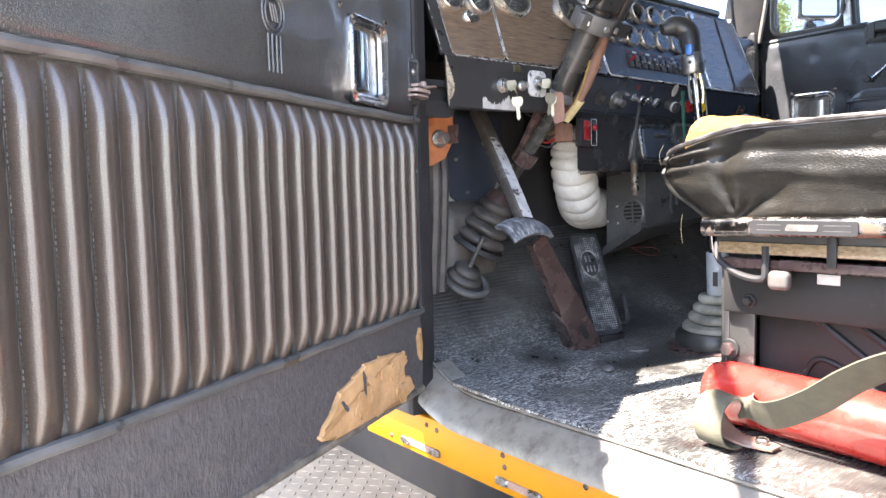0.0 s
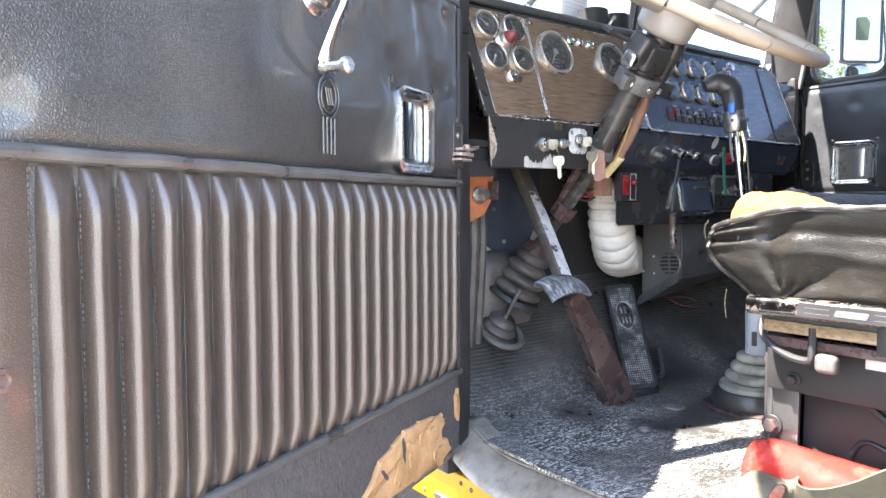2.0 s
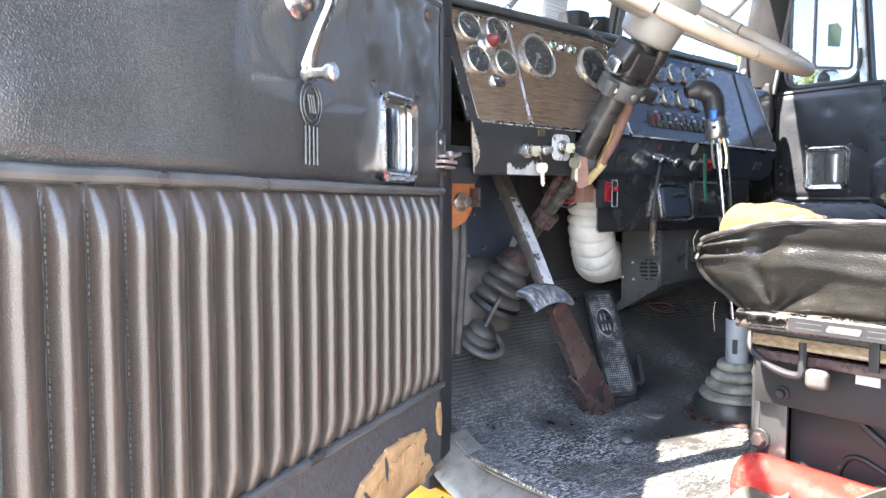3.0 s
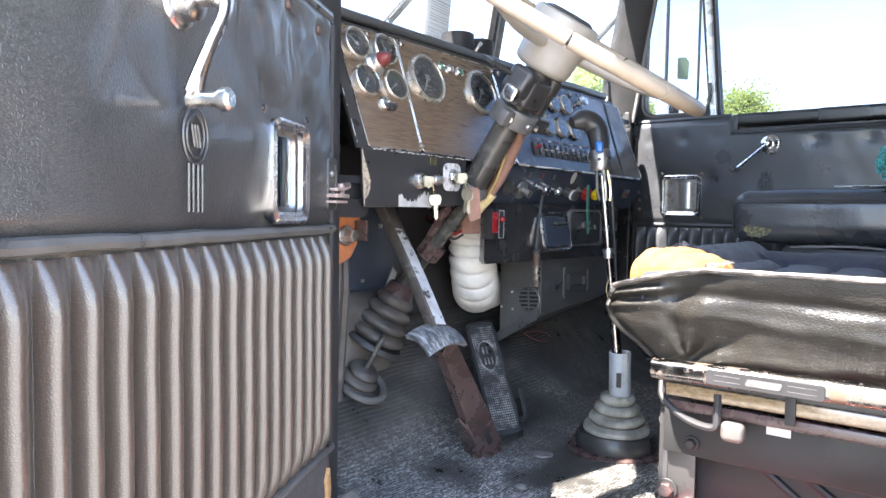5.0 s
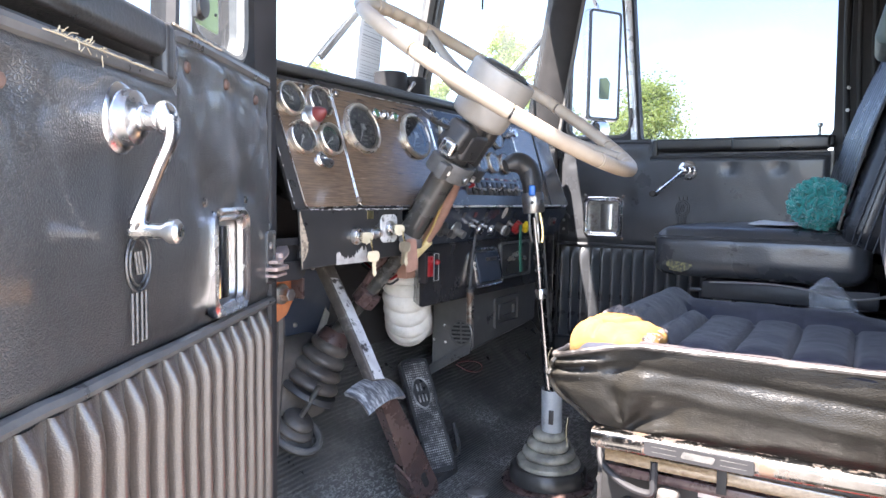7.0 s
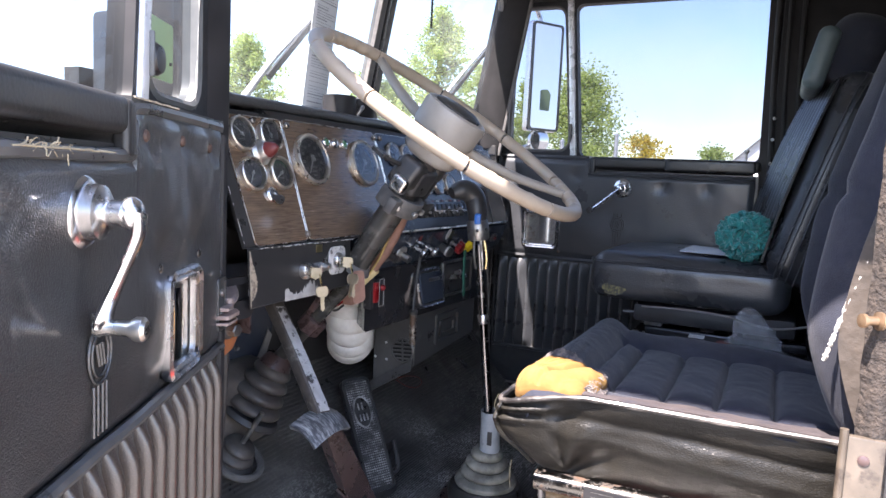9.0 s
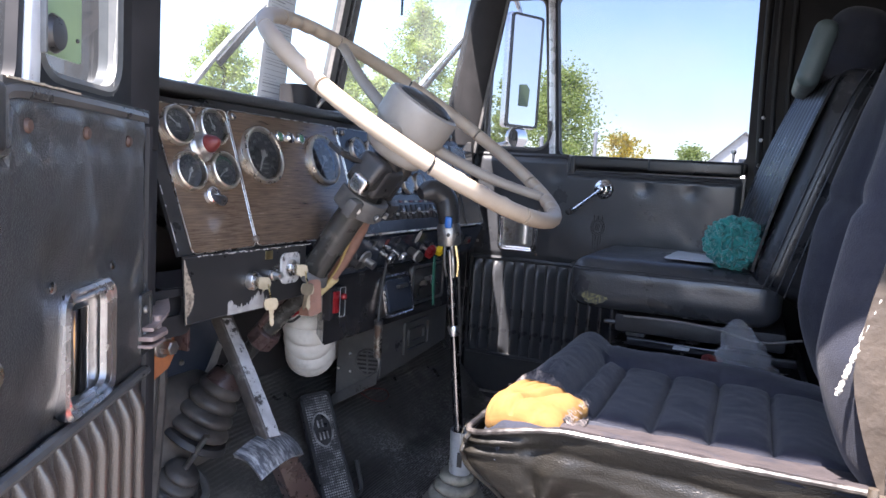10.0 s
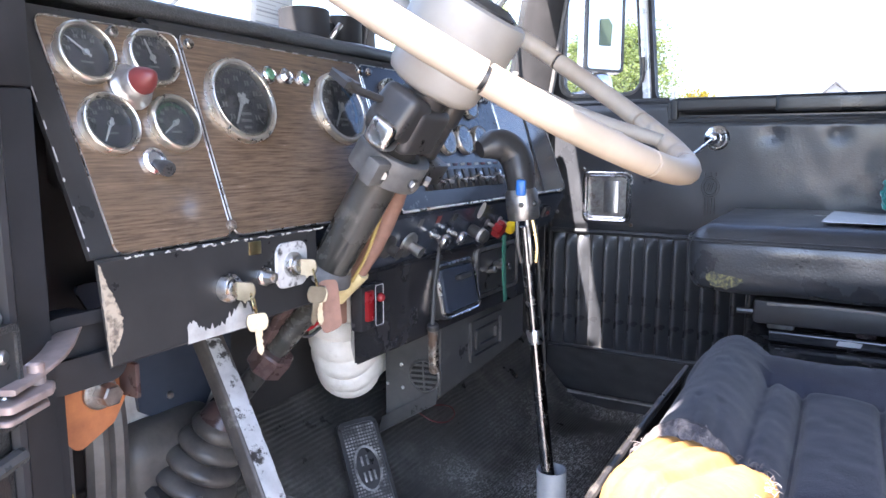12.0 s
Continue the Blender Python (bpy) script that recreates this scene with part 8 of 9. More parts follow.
for i0 in range(0, len(SEAM) - 7, 6):
    part("white_stuffing", tube(B(), [q + V(0, 0.0015 * wob(q.z * 150, 3), 0) for q in SEAM[i0:i0 + 7]], 0.0036, 8, scale=lambda t: 0.25 + abs(math.sin(math.pi * min(1, t + 0.05))) ** 0.4 * (0.75 + 0.7 * wob(t * 5 + i0 * 3.1, 2))), STUFFING, seat, "white stuffing along a split seam")

# ---- passenger seat ----
pseat = thing("passenger_seat", (2.30, 0.42, FLOOR), "black vinyl passenger seat with headrest on a steel base", "truck seat", "cab seats")
part("cushion", softbox(B(), (0.52, 0.525, 0.135), 0.045, Matrix.Translation((2.300, 0.512, 1.827)), (18, 18, 5), lambda p: p + V(0, 0, (0.012 * (1 - (p.x / 0.26) ** 2) * (1 - (p.y / 0.27) ** 2) if p.z > 0 else 0.006 * wob(p.x * 9, p.y * 9)) + 0.002 * wob(p.x * 20, p.y * 20)) + V(0.003 * wob(p.y * 12, p.z * 20), 0, 0)), VINYL_PASS, pseat, "thick black vinyl cushion", angle=60)
for z, d in ((1.872, 0.002), (1.866, 0.003)):
    part("cushion_seam", tube(B(), [(2.300 + a, 0.512 + b, z) for a, b in rrect(0.52 + 2 * d, 0.525 + 2 * d, 0.046, 6)], 0.0016, 6, True), VINYL_PASS, pseat)
PATCH = mat("scuffed_yellow_patch", (0.26, 0.23, 0.10), (0.060, 0.058, 0.050), rough=0.8, scale=120, bump=0.4, bscale=200, spread=(0.45, 0.6))
bm = prism(B(), [(0.034 * math.cos(a) * (1 + 0.3 * wob(math.cos(a) * 3, math.sin(a) * 3)), 0.020 * math.sin(a) * (1 + 0.3 * wob(math.cos(a) * 3, 5))) for a in [2 * math.pi * k / 22 for k in range(22)]], 0, 0.0014, axes((0, -1, 0), (0, 0, 1), (-1, 0, 0), (2.0420, 0.70, 1.795)))
part("scuff_patch", bm, PATCH, pseat, "yellowed scuff on the cushion side")
GREY_TEAL = mat("grey_teal_vinyl", (0.10, 0.135, 0.14), (0.075, 0.105, 0.11), rough=0.42, scale=8, bump=0.2, bscale=300)
PB = Matrix.Translation((2.300, 0.205, 2.115)) @ Matrix.Rotation(radians(9), 4, "Z") @ Matrix.Rotation(radians(17), 4, "X")


def pback(p):
    q = p.copy()
    q.x *= 1 - 0.10 * max(0, p.z / 0.3) ** 2
    if p.y > 0:
        q.y += 0.012 * bell(abs(p.x) - 0.20, 0.05) - 0.008 * bell(p.x, 0.1)
    return q


part("backrest", softbox(B(), (0.53, 0.155, 0.56), 0.045, PB, (40, 5, 22), pback), mat("deep_black_vinyl", (0.030, 0.031, 0.035), (0.018, 0.019, 0.022), rough=0.30, scale=6, bump=0.2, bscale=260, bdetail=2.0), pseat, "reclined black vinyl backrest with fluted centre", angle=60)
part("fluted_front", sheet(B(), 90, 24, lambda u, v: PB @ V((-0.235 + 0.47 * u) * (1 - 0.10 * max(0, (v - 0.5) * 1.7) ** 2), 0.100 + 0.006 * abs(math.cos(math.pi * 10 * u)) ** 0.6 - 0.012 * (2 * v - 1) ** 2, -0.25 + 0.50 * v), 0.006, -1), bpy.data.materials["deep_black_vinyl"], pseat, "black fluted vinyl backrest front", angle=50)
part("back_shell", softbox(B(), (0.53, 0.14, 0.60), 0.05, PB @ Matrix.Translation((0, -0.12, -0.01)), (6, 4, 8)), BLACK_MATT, pseat)
sp = smooth_path([PB @ V(-0.262, -0.10, 0.29), PB @ V(-0.268, -0.078, 0.16), PB @ V(-0.270, -0.03, 0.05), PB @ V(-0.272, -0.015, -0.03), PB @ V(-0.272, -0.03, -0.14), PB @ V(-0.270, -0.06, -0.25), PB @ V(-0.265, -0.09, -0.30)], 8)
part("side_piping", tube(B(), sp, 0.005, 8), PIPING, pseat)
for dx in (-0.036, -0.018, 0.0, 0.012):
    part("front_seam", tube(B(), smooth_path([PB @ V(-0.266 + dx * 0.3, 0.045 + dx, -0.28), PB @ V(-0.268 + dx * 0.3, 0.050 + dx, -0.05), PB @ V(-0.262 + dx * 0.3, 0.045 + dx, 0.18), PB @ V(-0.245 + dx * 0.3, 0.030 + dx, 0.275)], 8), 0.002, 6), VINYL_PASS, pseat)
part("recline_button", lathe(B(), [(0.013, 0), (0.013, 0.005), (0.009, 0.008), (0, 0.009)], along((2.035, 0.195, 2.004), (-1, 0, 0)), 18), STEEL_WHITE, pseat, "pale round recline button")
part("headrest", softbox(B(), (0.32, 0.145, 0.185), 0.06, Matrix.Translation((2.300, 0.150, 2.465)) @ Matrix.Rotation(radians(12), 4, "X"), (8, 6, 6)), VELOUR, pseat, "dark padded headrest", angle=60)
part("headrest_face", softbox(B(), (0.29, 0.055, 0.165), 0.024, Matrix.Translation((2.280, 0.232, 2.440)) @ Matrix.Rotation(radians(14), 4, "X"), (8, 3, 6)), GREY_TEAL, pseat, "grey-teal vinyl headrest face", angle=60)
for dx in (-0.07, 0.07):
    part("headrest_post", cyl(B(), (2.30 + dx, 0.135, 2.33), (2.30 + dx, 0.140, 2.42), 0.006, None, 10), CHROME, pseat)
hem = smooth_path([(2.045, 0.62, 1.752), (2.03, 0.50, 1.758), (2.03, 0.40, 1.753), (2.03, 0.32, 1.738), (2.035, 0.27, 1.735), (2.04, 0.20, 1.75)], 10)
part("torn_hem", tube(B(), hem, 0.0032, 6, scale=lambda t: 1 + 0.4 * wob(t * 40, 3)), mat("frayed_hem", (0.20, 0.185, 0.17), rough=0.9, scale=50), pseat, "frayed pale hem under the cushion")
part("seat_pan", box(B(), (2.31, 0.44, 1.725), (0.44, 0.42, 0.05), I4, 0.01), BLACK_MATT, pseat)
part("base", box(B(), (2.33, 0.40, 1.45), (0.42, 0.46, 0.40), I4, 0.02), BLACK_MATT, pseat)
part("base_plate", box(B(), (2.22, 0.43, 1.640), (0.48, 0.48, 0.022), I4, 0.006), BLACK_PAINT, pseat)
part("rail", sweep(B(), [(2.150, 0.620, 1.668), (2.150, 0.20, 1.668)], rrect(0.026, 0.028, 0.009, 4)), BLACK_PAINT, pseat, "black seat rail with a small pale mark")
part("label_mark", prism(B(), round_poly([(-0.022, -0.005), (0.020, -0.005), (0.024, 0.005), (-0.018, 0.005)], 0.002), 0, 0.0008, axes((0, -1, 0), (0, 0, 1), (-1, 0, 0), (2.1368, 0.478, 1.668))), WHITE_INK, pseat)
for y in (0.60, 0.45):
    part("riser", box(B(), (2.16, y, 1.700), (0.05, 0.05 if y > 0.5 else 0.035, 0.035), I4, 0.004), STEEL if y > 0.5 else RUST_BROWN, pseat)
part("adjuster_bar", tube(B(), [(2.10, 0.68, 1.722), (2.11, 0.56, 1.722)], 0.006, 8), DARK_PLASTIC, pseat)

# ---- loose things ----
rng = random.Random(11)
plush = thing("teal_yarn_duster", (2.125, 0.345, 1.90), "shaggy teal yarn duster lying on the passenger seat", "duster")
bm = B()
C = V(2.105, 0.372, 1.964)
for k in range(420):
    d = V(rng.gauss(0, 1), rng.gauss(0, 1), rng.gauss(0, 1)).normalized()
    p = C + V(d.x * 0.060, d.y * 0.060, d.z * 0.056)
    t = d.cross(V(rng.gauss(0, 1), rng.gauss(0, 1), rng.gauss(0, 1))).normalized()
    pts = [p - t * 0.012 - d * 0.004, p - t * 0.004 + d * 0.007, p + t * 0.006 + d * 0.016 * rng.random(), p + t * 0.013 - d * 0.002]
    tube(bm, smooth_path(pts, 3), 0.0036 + 0.0016 * rng.random(), 6)
ball(bm, C, 0.055, seg=14)
part("yarn", bm, TEAL, plush)
papers = thing("paper_sheet", (2.2, 0.45, 1.90), "folded white paper sheet lying on the passenger seat", "paper")
part("sheet", sheet(B(), 14, 10, lambda u, v: (2.10 + 0.19 * u + 0.02 * v, 0.375 + 0.165 * v - 0.02 * u, 1.9085 + 0.012 * u * (1 - u) + 0.006 * abs(v - 0.5) * 2 * u + 0.002 * wob(u * 5, v * 5)), 0.0012), PAPER, papers)
bag = thing("plastic_bag", (2.03, 0.33, 1.66), "crumpled clear plastic bag with a red corner", "plastic bag")
bag_m = mat("crinkled_clear_film", (0.62, 0.64, 0.67), (0.30, 0.31, 0.33), rough=0.10, spec=1.0, coat=1.0, scale=30, bump=1.0, bscale=45, bdetail=3.0, dist=0.02)
bag_m.node_tree.nodes["Principled BSDF"].inputs["Alpha"].default_value = 0.30


def crumple(u, v):
    a = 2 * math.pi * u
    r = 0.052 * (max(0.0, 1 - v) ** 0.55 * 0.95 + 0.03) * (1 + 0.55 * wob(math.cos(a) * 2.3, math.sin(a) * 2.3, v * 4) + 0.40 * abs(wob(math.cos(a) * 5, math.sin(a) * 5, v * 7)))
    r *= 1.1
    return 2.03 + r * math.cos(a) * 0.8, 0.315 + r * math.sin(a) * 1.15 + 0.03 * v, 1.655 + 0.130 * v


part("film", sheet(B(), 60, 36, crumple), bag_m, bag, angle=50)
part("red_corner", softbox(B(), (0.03, 0.045, 0.03), 0.012, Matrix.Translation((2.03, 0.395, 1.670)) @ Matrix.Rotation(0.5, 4, "Z"), (4, 4, 4), lambda p: p + V(0, 0.006 * wob(p.x * 60, p.z * 60), 0.006 * wob(p.x * 50, p.y * 50))), DULL_RED, bag)

ext = thing("fire_extinguisher", (1.205, 0.40, FLOOR), "scuffed red fire extinguisher lying by the driver seat", "fire extinguisher")
e0, e1 = V(1.200, 0.645, 1.305), V(1.165, 0.10, 1.302)
L2 = (e1 - e0).length
part("cylinder", lathe(B(), [(0.0, 0.0), (0.030, 0.003), (0.046, 0.012), (0.0515, 0.030), (0.0515, L2 - 0.07), (0.042, L2 - 0.03), (0.022, L2), (0.018, L2 + 0.03), (0, L2 + 0.03)], along(e0, e1 - e0), 40), RED_PAINT, ext)
bmx2 = along(e0.lerp(e1, 0.62), e1 - e0)
part("strap", lathe(B(), [(0.0520, 0), (0.0540, 0.002), (0.0540, 0.020), (0.0520, 0.022)], bmx2, 32, False), STEEL, ext, "thin steel clamp strap")
part("strap_screw", box(B(), (1.165 - 0.045, e0.lerp(e1, 0.62).y - 0.01, 1.27), (0.016, 0.022, 0.035), I4, 0.003), RUST_ORANGE, ext)

belt = thing("seat_belt", (1.09, 0.56, FLOOR), "khaki webbing seat belt bolted to the floor", "seat belt")
# each row: a point of the belt's middle line and the way its width lies there
BELT = [((1.112, 0.552, 1.260), (0.1, 1, 0)), ((1.078, 0.550, 1.2555), (0.1, 1, 0)), ((1.050, 0.553, 1.268), (0.1, 1, 0)), ((1.044, 0.557, 1.295), (0.1, 1, 0.05)),
        ((1.066, 0.562, 1.322), (0.15, 1, 0.1)), ((1.102, 0.560, 1.328), (0.2, 1, 0.1)), ((1.128, 0.545, 1.312), (0.0, 0.85, 0.5)), ((1.126, 0.510, 1.302), (-0.35, 0.35, 0.85)),
        ((1.112, 0.470, 1.318), (-0.55, 0.1, 0.80)), ((1.092, 0.42, 1.350), (-0.62, 0.1, 0.75)), ((1.068, 0.36, 1.398), (-0.70, 0.1, 0.68)), ((1.04, 0.29, 1.440), (-0.75, 0, 0.62)),
        ((1.00, 0.16, 1.49), (-0.8, 0, 0.6)), ((0.985, 0.06, 1.55), (-0.8, 0, 0.6))]
bp = smooth_path([p for p, w in BELT], 10)
wp = smooth_path([w for p, w in BELT], 10)
bm = B()
rings = []
for i, p in enumerate(bp):
    d = (bp[min(i + 1, len(bp) - 1)] - bp[max(i - 1, 0)]).normalized()
    wdir = (wp[i] - d * wp[i].dot(d)).normalized()
    nn = d.cross(wdir).normalized() * 0.0013
    rings.append([bm.verts.new(p + wdir * a + nn * b) for a, b in ((-0.0245, -1), (-0.008, -0.4), (0.008, -0.4), (0.0245, -1), (0.0245, 1), (0.008, 1.6), (-0.008, 1.6), (-0.0245, 1))])
for a, b in zip(rings, rings[1:]):
    for j in range(8):
        bm.faces.new((a[j], a[(j + 1) % 8], b[(j + 1) % 8], b[j]))
bm.faces.new(rings[0])
bm.faces.new(rings[-1])
bmesh.ops.recalc_face_normals(bm, faces=bm.faces)
part("webbing", bm, WEBBING, belt)
ap = smooth_path([(1.103, 0.580, 1.302), (1.102, 0.566, 1.284), (1.102, 0.548, 1.268), (1.108, 0.522, 1.262), (1.116, 0.485, 1.259)], 5)
bm = sheet(B(), len(ap) - 1, 4, lambda u, v: ap[round(u * (len(ap) - 1))] + V(0.040 * (v - 0.5) * (1 - 0.35 * max(0, u - 0.8) / 0.2), 0.002 * wob(v * 6, 1), 0.0015 * wob(u * 9, v * 7)), 0.004)
part("anchor_plate", bm, RUST_PALE, belt, "rusty pinkish steel anchor plate")
part("anchor_bolt", cyl(B(), (1.112, 0.505, 1.252), (1.112, 0.505, 1.270), 0.010, None, 6, 0.002), CHROME_RUST, belt)

# things on the dash
doc = thing("posted_document", (1.51, 1.37, 2.23), "printed white document leaning against the windshield", "paper")
DMX = axes((1, 0.10, 0), V(-0.02, -0.13, 1).normalized(), V(0.1, -1, -0.1).normalized(), (1.505, 1.365, 2.226))
part("sheet", sheet(B(), 8, 12, lambda u, v: DMX @ V(-0.052 + 0.110 * u, 0.32 * v, 0.004 * math.sin(math.pi * u)), 0.0012), PAPER, doc)
rng = random.Random(5)
y = 0.015
while y < 0.31:
    w = rng.choice((0.085, 0.09, 0.07, 0.05, 0.088))
    part("print_line", box(B(), (-0.045 + w / 2, y, 0.0062), (w, rng.choice((0.0010, 0.0013, 0.0026)), 0.0008), DMX), INK, doc)
    y += rng.choice((0.006, 0.007, 0.011))
cups = thing("cup_holder", (1.55, 1.29, 2.215), "black twin cup holder standing on the dash top", "cup holder")
for cx, r in ((1.490, 0.040), (1.580, 0.038)):
    part("cup_ring", lathe(B(), [(r * 0.92, 0), (r, 0.004), (r, 0.050), (r * 0.92, 0.052), (r * 0.88, 0.006), (0, 0.006)], Matrix.Translation((cx, 1.275, 2.214)), 28), FRAME_BLACK, cups)
part("cup_bridge", box(B(), (1.535, 1.275, 2.236), (0.03, 0.03, 0.036), I4, 0.005), DARK_PLASTIC, cups)
part("cup_clip", tube(B(), smooth_path([(1.508, 1.236, 2.222), (1.512, 1.228, 2.234), (1.522, 1.228, 2.243)], 4), 0.005, 8), STEEL, cups)

# ---- outside ----
def wiper(name, base, tip, blade0, blade1):
    w = thing(name, base, "silver windshield wiper resting outside the glass", "wiper", "windshield wipers")
    part("arm", sweep(B(), smooth_path([base, Vector(base).lerp(Vector(tip), 0.5) + V(0, 0.012, 0.0), tip], 6), rrect(0.016, 0.008, 0.002, 2), scale=lambda t: 1.3 - 0.5 * t), STEEL_WHITE, w)
    part("blade", sweep(B(), [blade0, blade1], rrect(0.010, 0.016, 0.003, 2)), DARK_PLASTIC, w)
    part("pivot", cyl(B(), V(*base) + V(0, -0.02, -0.012), V(*base) + V(0, 0.02, 0.008), 0.018, 0.014, 14, 0.003), DARK_PLASTIC, w)


wiper("wiper", (1.335, 1.445, 2.235), (1.56, 1.418, 2.47), (1.40, 1.420, 2.30), (1.66, 1.390, 2.58))
wiper("wiper", (2.25, 1.455, 2.24), (2.70, 1.405, 2.62), (2.38, 1.420, 2.36), (2.80, 1.375, 2.70))
chain = thing("bead_chain", (1.93, 1.20, 2.60), "dark bead chain hanging from above the windshield", "bead chain")
bm = B()
for k in range(42):
    ball(bm, (1.905, 1.25, 2.80 - k * 0.0070), 0.0042, seg=6)
part("beads", bm, DARK_PLASTIC, chain)
part("chain_hook", cyl(B(), (1.905, 1.25, 2.80), (1.905, 1.25, 2.83), 0.003, None, 8), STEEL, chain)

mir = thing("side_mirror", (2.98, 1.27, 2.3), "tall chrome side mirror on a bracket outside the door", "side mirror", "side mirrors")
part("housing", softbox(B(), (0.045, 0.168, 0.46), 0.015, Matrix.Translation((3.0, 1.268, 2.53)) @ Matrix.Rotation(radians(58), 4, "Z"), (3, 4, 8)), CHROME, mir)
bm = prism(B(), rrect(0.150, 0.435, 0.012, 4), 0, 0.004, Matrix.Translation((3.0, 1.268, 2.53)) @ Matrix.Rotation(radians(58), 4, "Z") @ axes((0, -1, 0), (0, 0, 1), (-1, 0, 0), (-0.0235, 0, 0)))
part("mirror_pane", bm, MIRROR, mir)
part("trim", ring_prism(B(), rrect(0.166, 0.452, 0.016, 4), rrect(0.149, 0.434, 0.012, 4), 0, 0.008, Matrix.Translation((3.0, 1.268, 2.53)) @ Matrix.Rotation(radians(58), 4, "Z") @ axes((0, -1, 0), (0, 0, 1), (-1, 0, 0), (-0.0225, 0, 0))), DARK_PLASTIC, mir)
part("bracket", tube(B(), smooth_path([(2.76, 1.33, 2.84), (2.9, 1.31, 2.83), (3.0, 1.30, 2.80), (3.0, 1.285, 2.70), (3.0, 1.285, 2.30), (2.98, 1.30, 2.24), (2.75, 1.36, 2.20)], 8), 0.010, 10), CHROME_WORN, mir)
cv = part("convex_housing", lathe(B(), [(0.02, -0.03), (0.045, -0.02), (0.052, 0.0), (0.050, 0.006)], along((2.99, 1.262, 2.262), (-0.62, -0.78, 0)), 28), CHROME, mir, "round convex spot mirror")
part("convex_pane", lathe(B(), [(0.050, 0.004), (0.035, 0.011), (0.018, 0.015), (0, 0.016)], along((2.99, 1.262, 2.262), (-0.62, -0.78, 0)), 28, False), MIRROR, cv)
part("backing_tab", prism(B(), round_poly([(-0.025, -0.04), (0.025, -0.04), (0.03, 0.03), (0.012, 0.05), (-0.025, 0.045)], 0.006), 0.0045, 0.006, Matrix.Translation((3.0, 1.268, 2.43)) @ Matrix.Rotation(radians(58), 4, "Z") @ axes((0, -1, 0), (0, 0, 1), (-1, 0, 0), (-0.0235, 0, 0))), GREEN_PAINT, mir)

def tree(name, x, y, h, spread, seed, leaf, lab, count=17000, size=0.115, base=0.22, cone=0.0):
    rng = random.Random(seed)
    t = thing(name, (x, y, 0), lab, "tree", "trees beyond the lot")
    bm = B()
    limbs = []
    trunk = smooth_path([(x, y, -0.1), (x + 0.1 * rng.gauss(0, 1), y + 0.1 * rng.gauss(0, 1), h * 0.35), (x + 0.15 * rng.gauss(0, 1), y, h * 0.7), (x + 0.1, y, h * 0.97)], 5)
    tube(bm, trunk, 0.16 * h / 7, 9, scale=lambda q: 1.0 - 0.88 * q)
    clumps = []
    for k in range(34):
        f = base + (0.98 - base) * (k + rng.random()) / 34
        p = trunk[min(len(trunk) - 1, int(f * (len(trunk) - 1)))]
        a = k * 2.4 + rng.gauss(0, 0.4)
        prof = (1 - f) ** (0.9 if cone else 0.45) * (1.0 if cone else min(1.0, 0.5 + 2.2 * (f - base)))
        r = spread * max(0.10, prof) * rng.uniform(0.65, 1.15)
        tip = p + V(r * math.cos(a), r * math.sin(a), r * rng.uniform(0.15, 0.6))
        mid = p.lerp(tip, 0.5) + V(0, 0, -0.06 * r)
        tube(bm, smooth_path([p, mid, tip], 4), 0.030 * h / 7, 5, scale=lambda q: 1 - 0.8 * q)
        for q in range(5):
            c = p.lerp(tip, 0.30 + 0.20 * q) + V(rng.gauss(0, 0.12), rng.gauss(0, 0.12), rng.gauss(0, 0.10)) * spread * 0.5
            clumps.append((c, spread * rng.uniform(0.10, 0.24)))
    part("trunk", bm, BARK, t)
    vs, fs = [], []
    for k in range(count):
        c, r = rng.choice(clumps)
        p = c + V(rng.gauss(0, 0.5), rng.gauss(0, 0.5), rng.gauss(0, 0.42)) * r
        u = V(rng.gauss(0, 1), rng.gauss(0, 1), rng.gauss(0, 0.6)).normalized()
        w = u.cross(V(rng.gauss(0, 1), rng.gauss(0, 1), rng.gauss(0, 1))).normalized()
        s = size * rng.uniform(0.55, 1.1)
        i = len(vs)
        vs += [p - u * s * 0.6, p + w * s * 0.32, p + u * s * 0.6, p - w * s * 0.32]
        fs.append((i, i + 1, i + 2, i + 3))
    me = bpy.data.meshes.new("crown")
    me.from_pydata(vs, [], fs)
    me.materials.append(leaf)
    o = under(new("crown", me), t)
    tagged(o, kind="stuff")
    return t


def polar(az, d, h0=0.0):
    return 0.1 + d * math.cos(radians(az)), 0.3 + d * math.sin(radians(az))


TREES = ((26.5, 24, 7.9, 1.75, 3, "tree"), (22.8, 29, 7.0, 1.5, 8, "tree"), (32.0, 27, 6.6, 1.3, 5, "tree"), (41.8, 25, 6.8, 1.7, 9, "tree"), (29.6, 30, 6.2, 1.3, 14, "tree"), (36.2, 36, 5.6, 1.5, 15, "tree"), (18.8, 27, 6.0, 1.4, 21, "tree"), (49.5, 30, 6.0, 1.7, 22, "tree"))
for az, d, h, sp, seed, nm in TREES:
    x, y = polar(az, d)
    tree(nm, x, y, h, sp, seed, LEAF, "young leafy green tree beyond the gravel lot")
x, y = polar(15.0, 24)
tree("conifer", x, y, 5.9, 2.9, 31, LEAF, "bushy pointed green tree beyond the gravel lot", 20000, 0.12, 0.10, 1.0)
x, y = polar(10.2, 34)
tree("yellow_shrub", x, y, 4.6, 1.6, 41, LEAF_YELLOW, "round yellow-leaved shrub beyond the gravel lot", 4200, 0.16, 0.08)
x, y = polar(5.0, 60)
tree("tree", x, y, 5.6, 2.4, 51, LEAF, "round green tree far beyond the lot", 4200, 0.26, 0.15)
x, y = polar(7.2, 70)
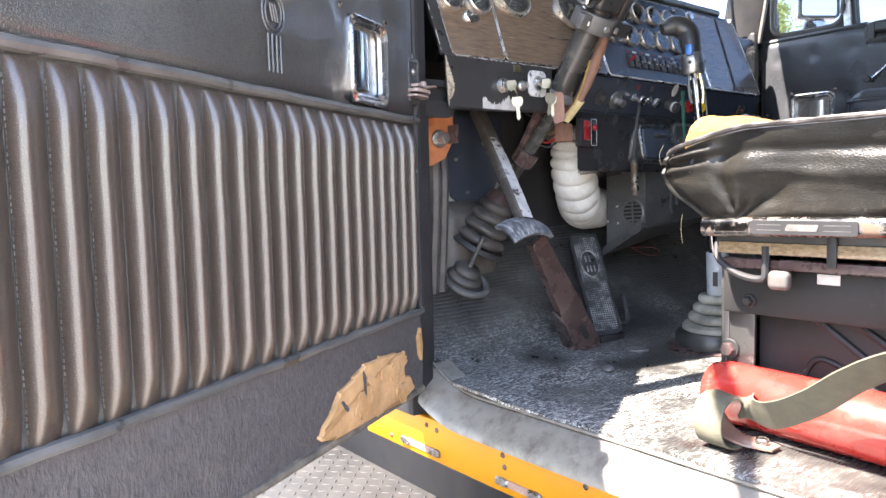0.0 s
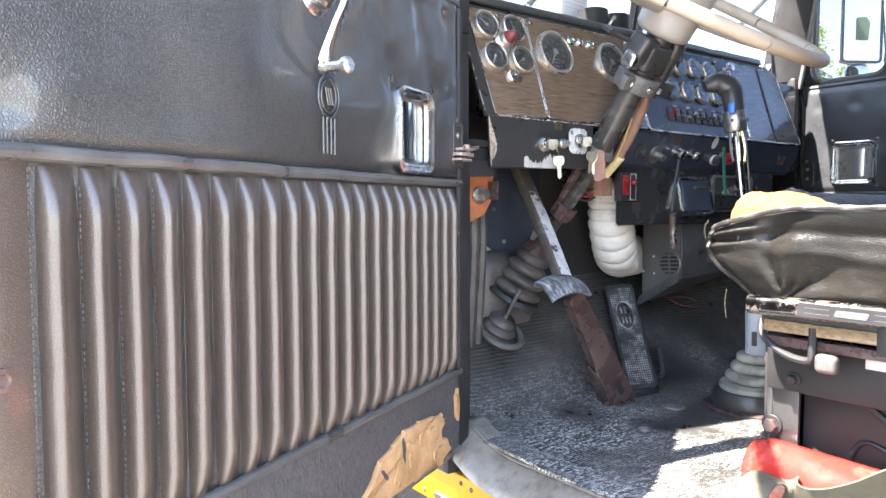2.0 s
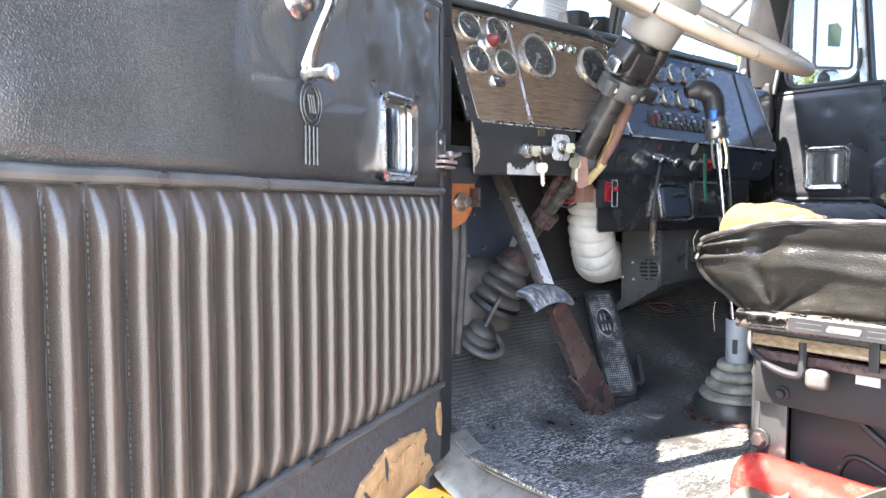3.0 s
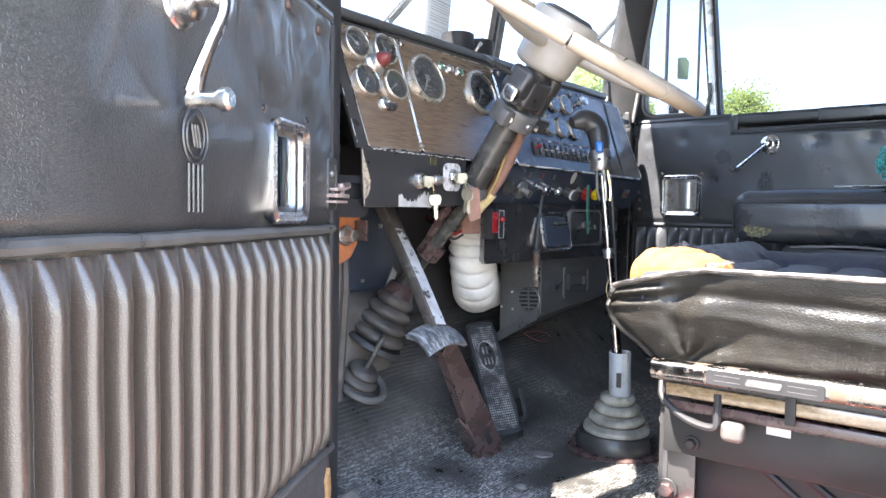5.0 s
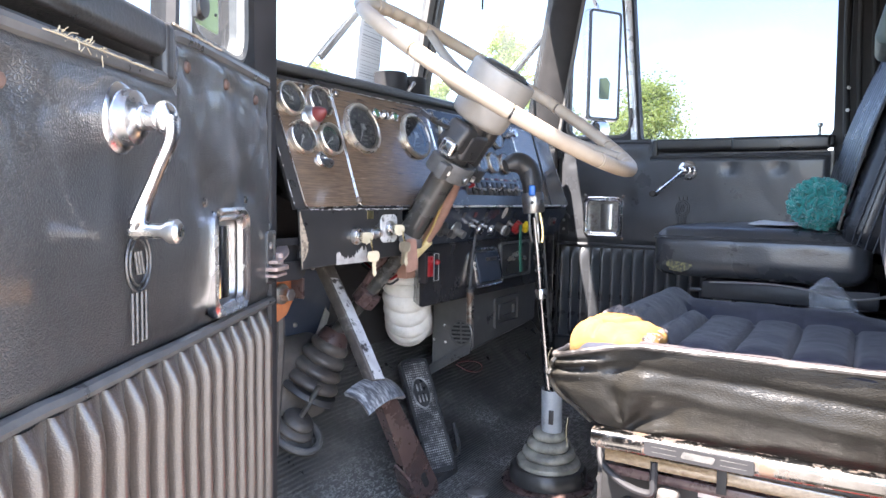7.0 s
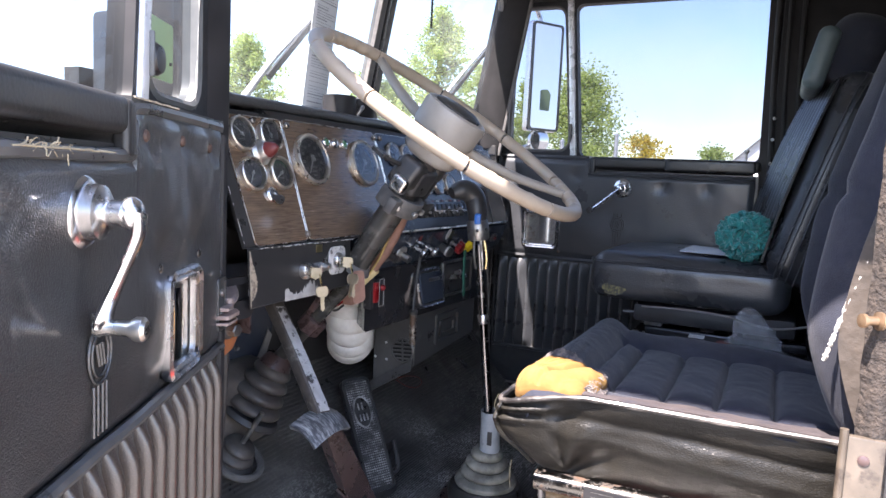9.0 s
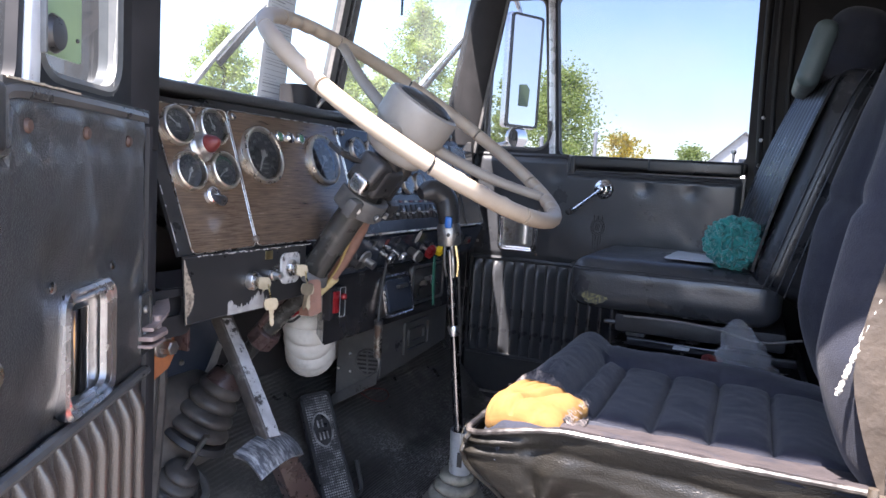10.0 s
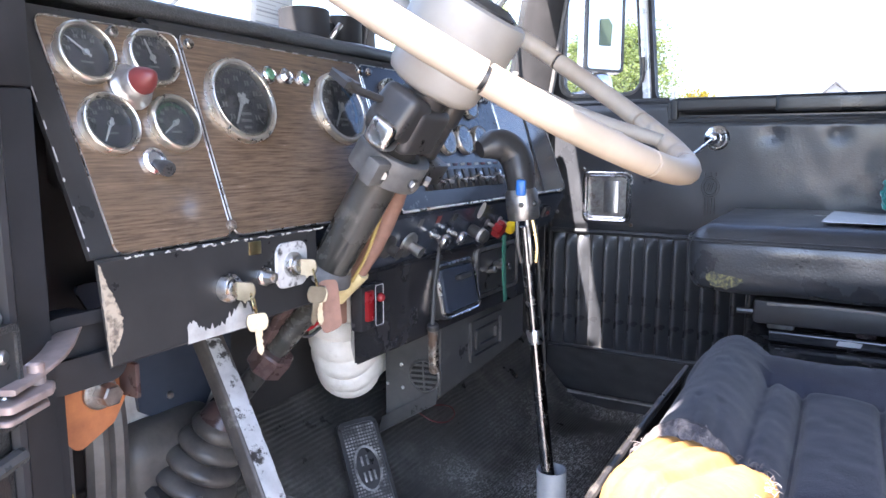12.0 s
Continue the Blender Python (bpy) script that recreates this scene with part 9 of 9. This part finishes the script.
tree("tree", x, y, 4.4, 2.6, 52, LEAF, "low green tree far beyond the lot", 3000, 0.26, 0.15)
for az, d, h in ((12.2, 22, 3.6), (16.4, 21, 3.3)):
    x, y = polar(az, d)
    pole = thing("fence_post", (x, y, 0), "pale metal post beyond the gravel lot", "post", "lot posts")
    part("shaft", cyl(B(), (x, y, -0.05), (x, y, h), 0.07, 0.06, 14), GALV, pole)
    part("cap", lathe(B(), [(0.075, 0), (0.07, 0.05), (0, 0.09)], Matrix.Translation((x, y, h)), 14), GALV, pole)

hx, hy = polar(1.6, 62)
house = thing("house", (hx, hy, 0), "small white gabled house beyond the lot", "house")
HM = Matrix.Translation((hx, hy, 0)) @ Matrix.Rotation(radians(-84), 4, "Z")
bm = prism(B(), [(-2.3, 0), (2.3, 0), (2.3, 4.3), (0, 6.5), (-2.3, 4.3)], -4.5, 4.5, HM @ axes((1, 0, 0), (0, 0, 1), (0, -1, 0), (0, 0, 0)))
bmesh.ops.recalc_face_normals(bm, faces=bm.faces)
part("wall", bm, WHITE_SIDING, house)
for s in (-1, 1):
    q = [V(s * 2.65, -4.8, 3.98), V(0, -4.8, 6.52), V(0, 4.8, 6.52), V(s * 2.65, 4.8, 3.98)]
    bm = B()
    lo = [bm.verts.new(HM @ p) for p in q]
    hi = [bm.verts.new(HM @ (p + V(0, 0, 0.16))) for p in q]
    for j in range(4):
        bm.faces.new((lo[j], lo[(j + 1) % 4], hi[(j + 1) % 4], hi[j]))
    bm.faces.new(lo[::-1])
    bm.faces.new(hi)
    bmesh.ops.recalc_face_normals(bm, faces=bm.faces)
    part("roof", bm, ROOF_GREY, house)
for x0, z0, w, h in ((-1.1, 1.4, 0.9, 1.2), (1.1, 1.4, 0.9, 1.2), (0.0, 4.3, 0.7, 0.8)):
    wn_ = part("window", box(B(), (x0, -4.52, z0), (w, 0.06, h), HM, 0.01), WHITE_SIDING, house)
    part("pane", box(B(), (x0, -4.56, z0), (w * 0.8, 0.02, h * 0.85), HM), BLUE_BLACK, wn_)
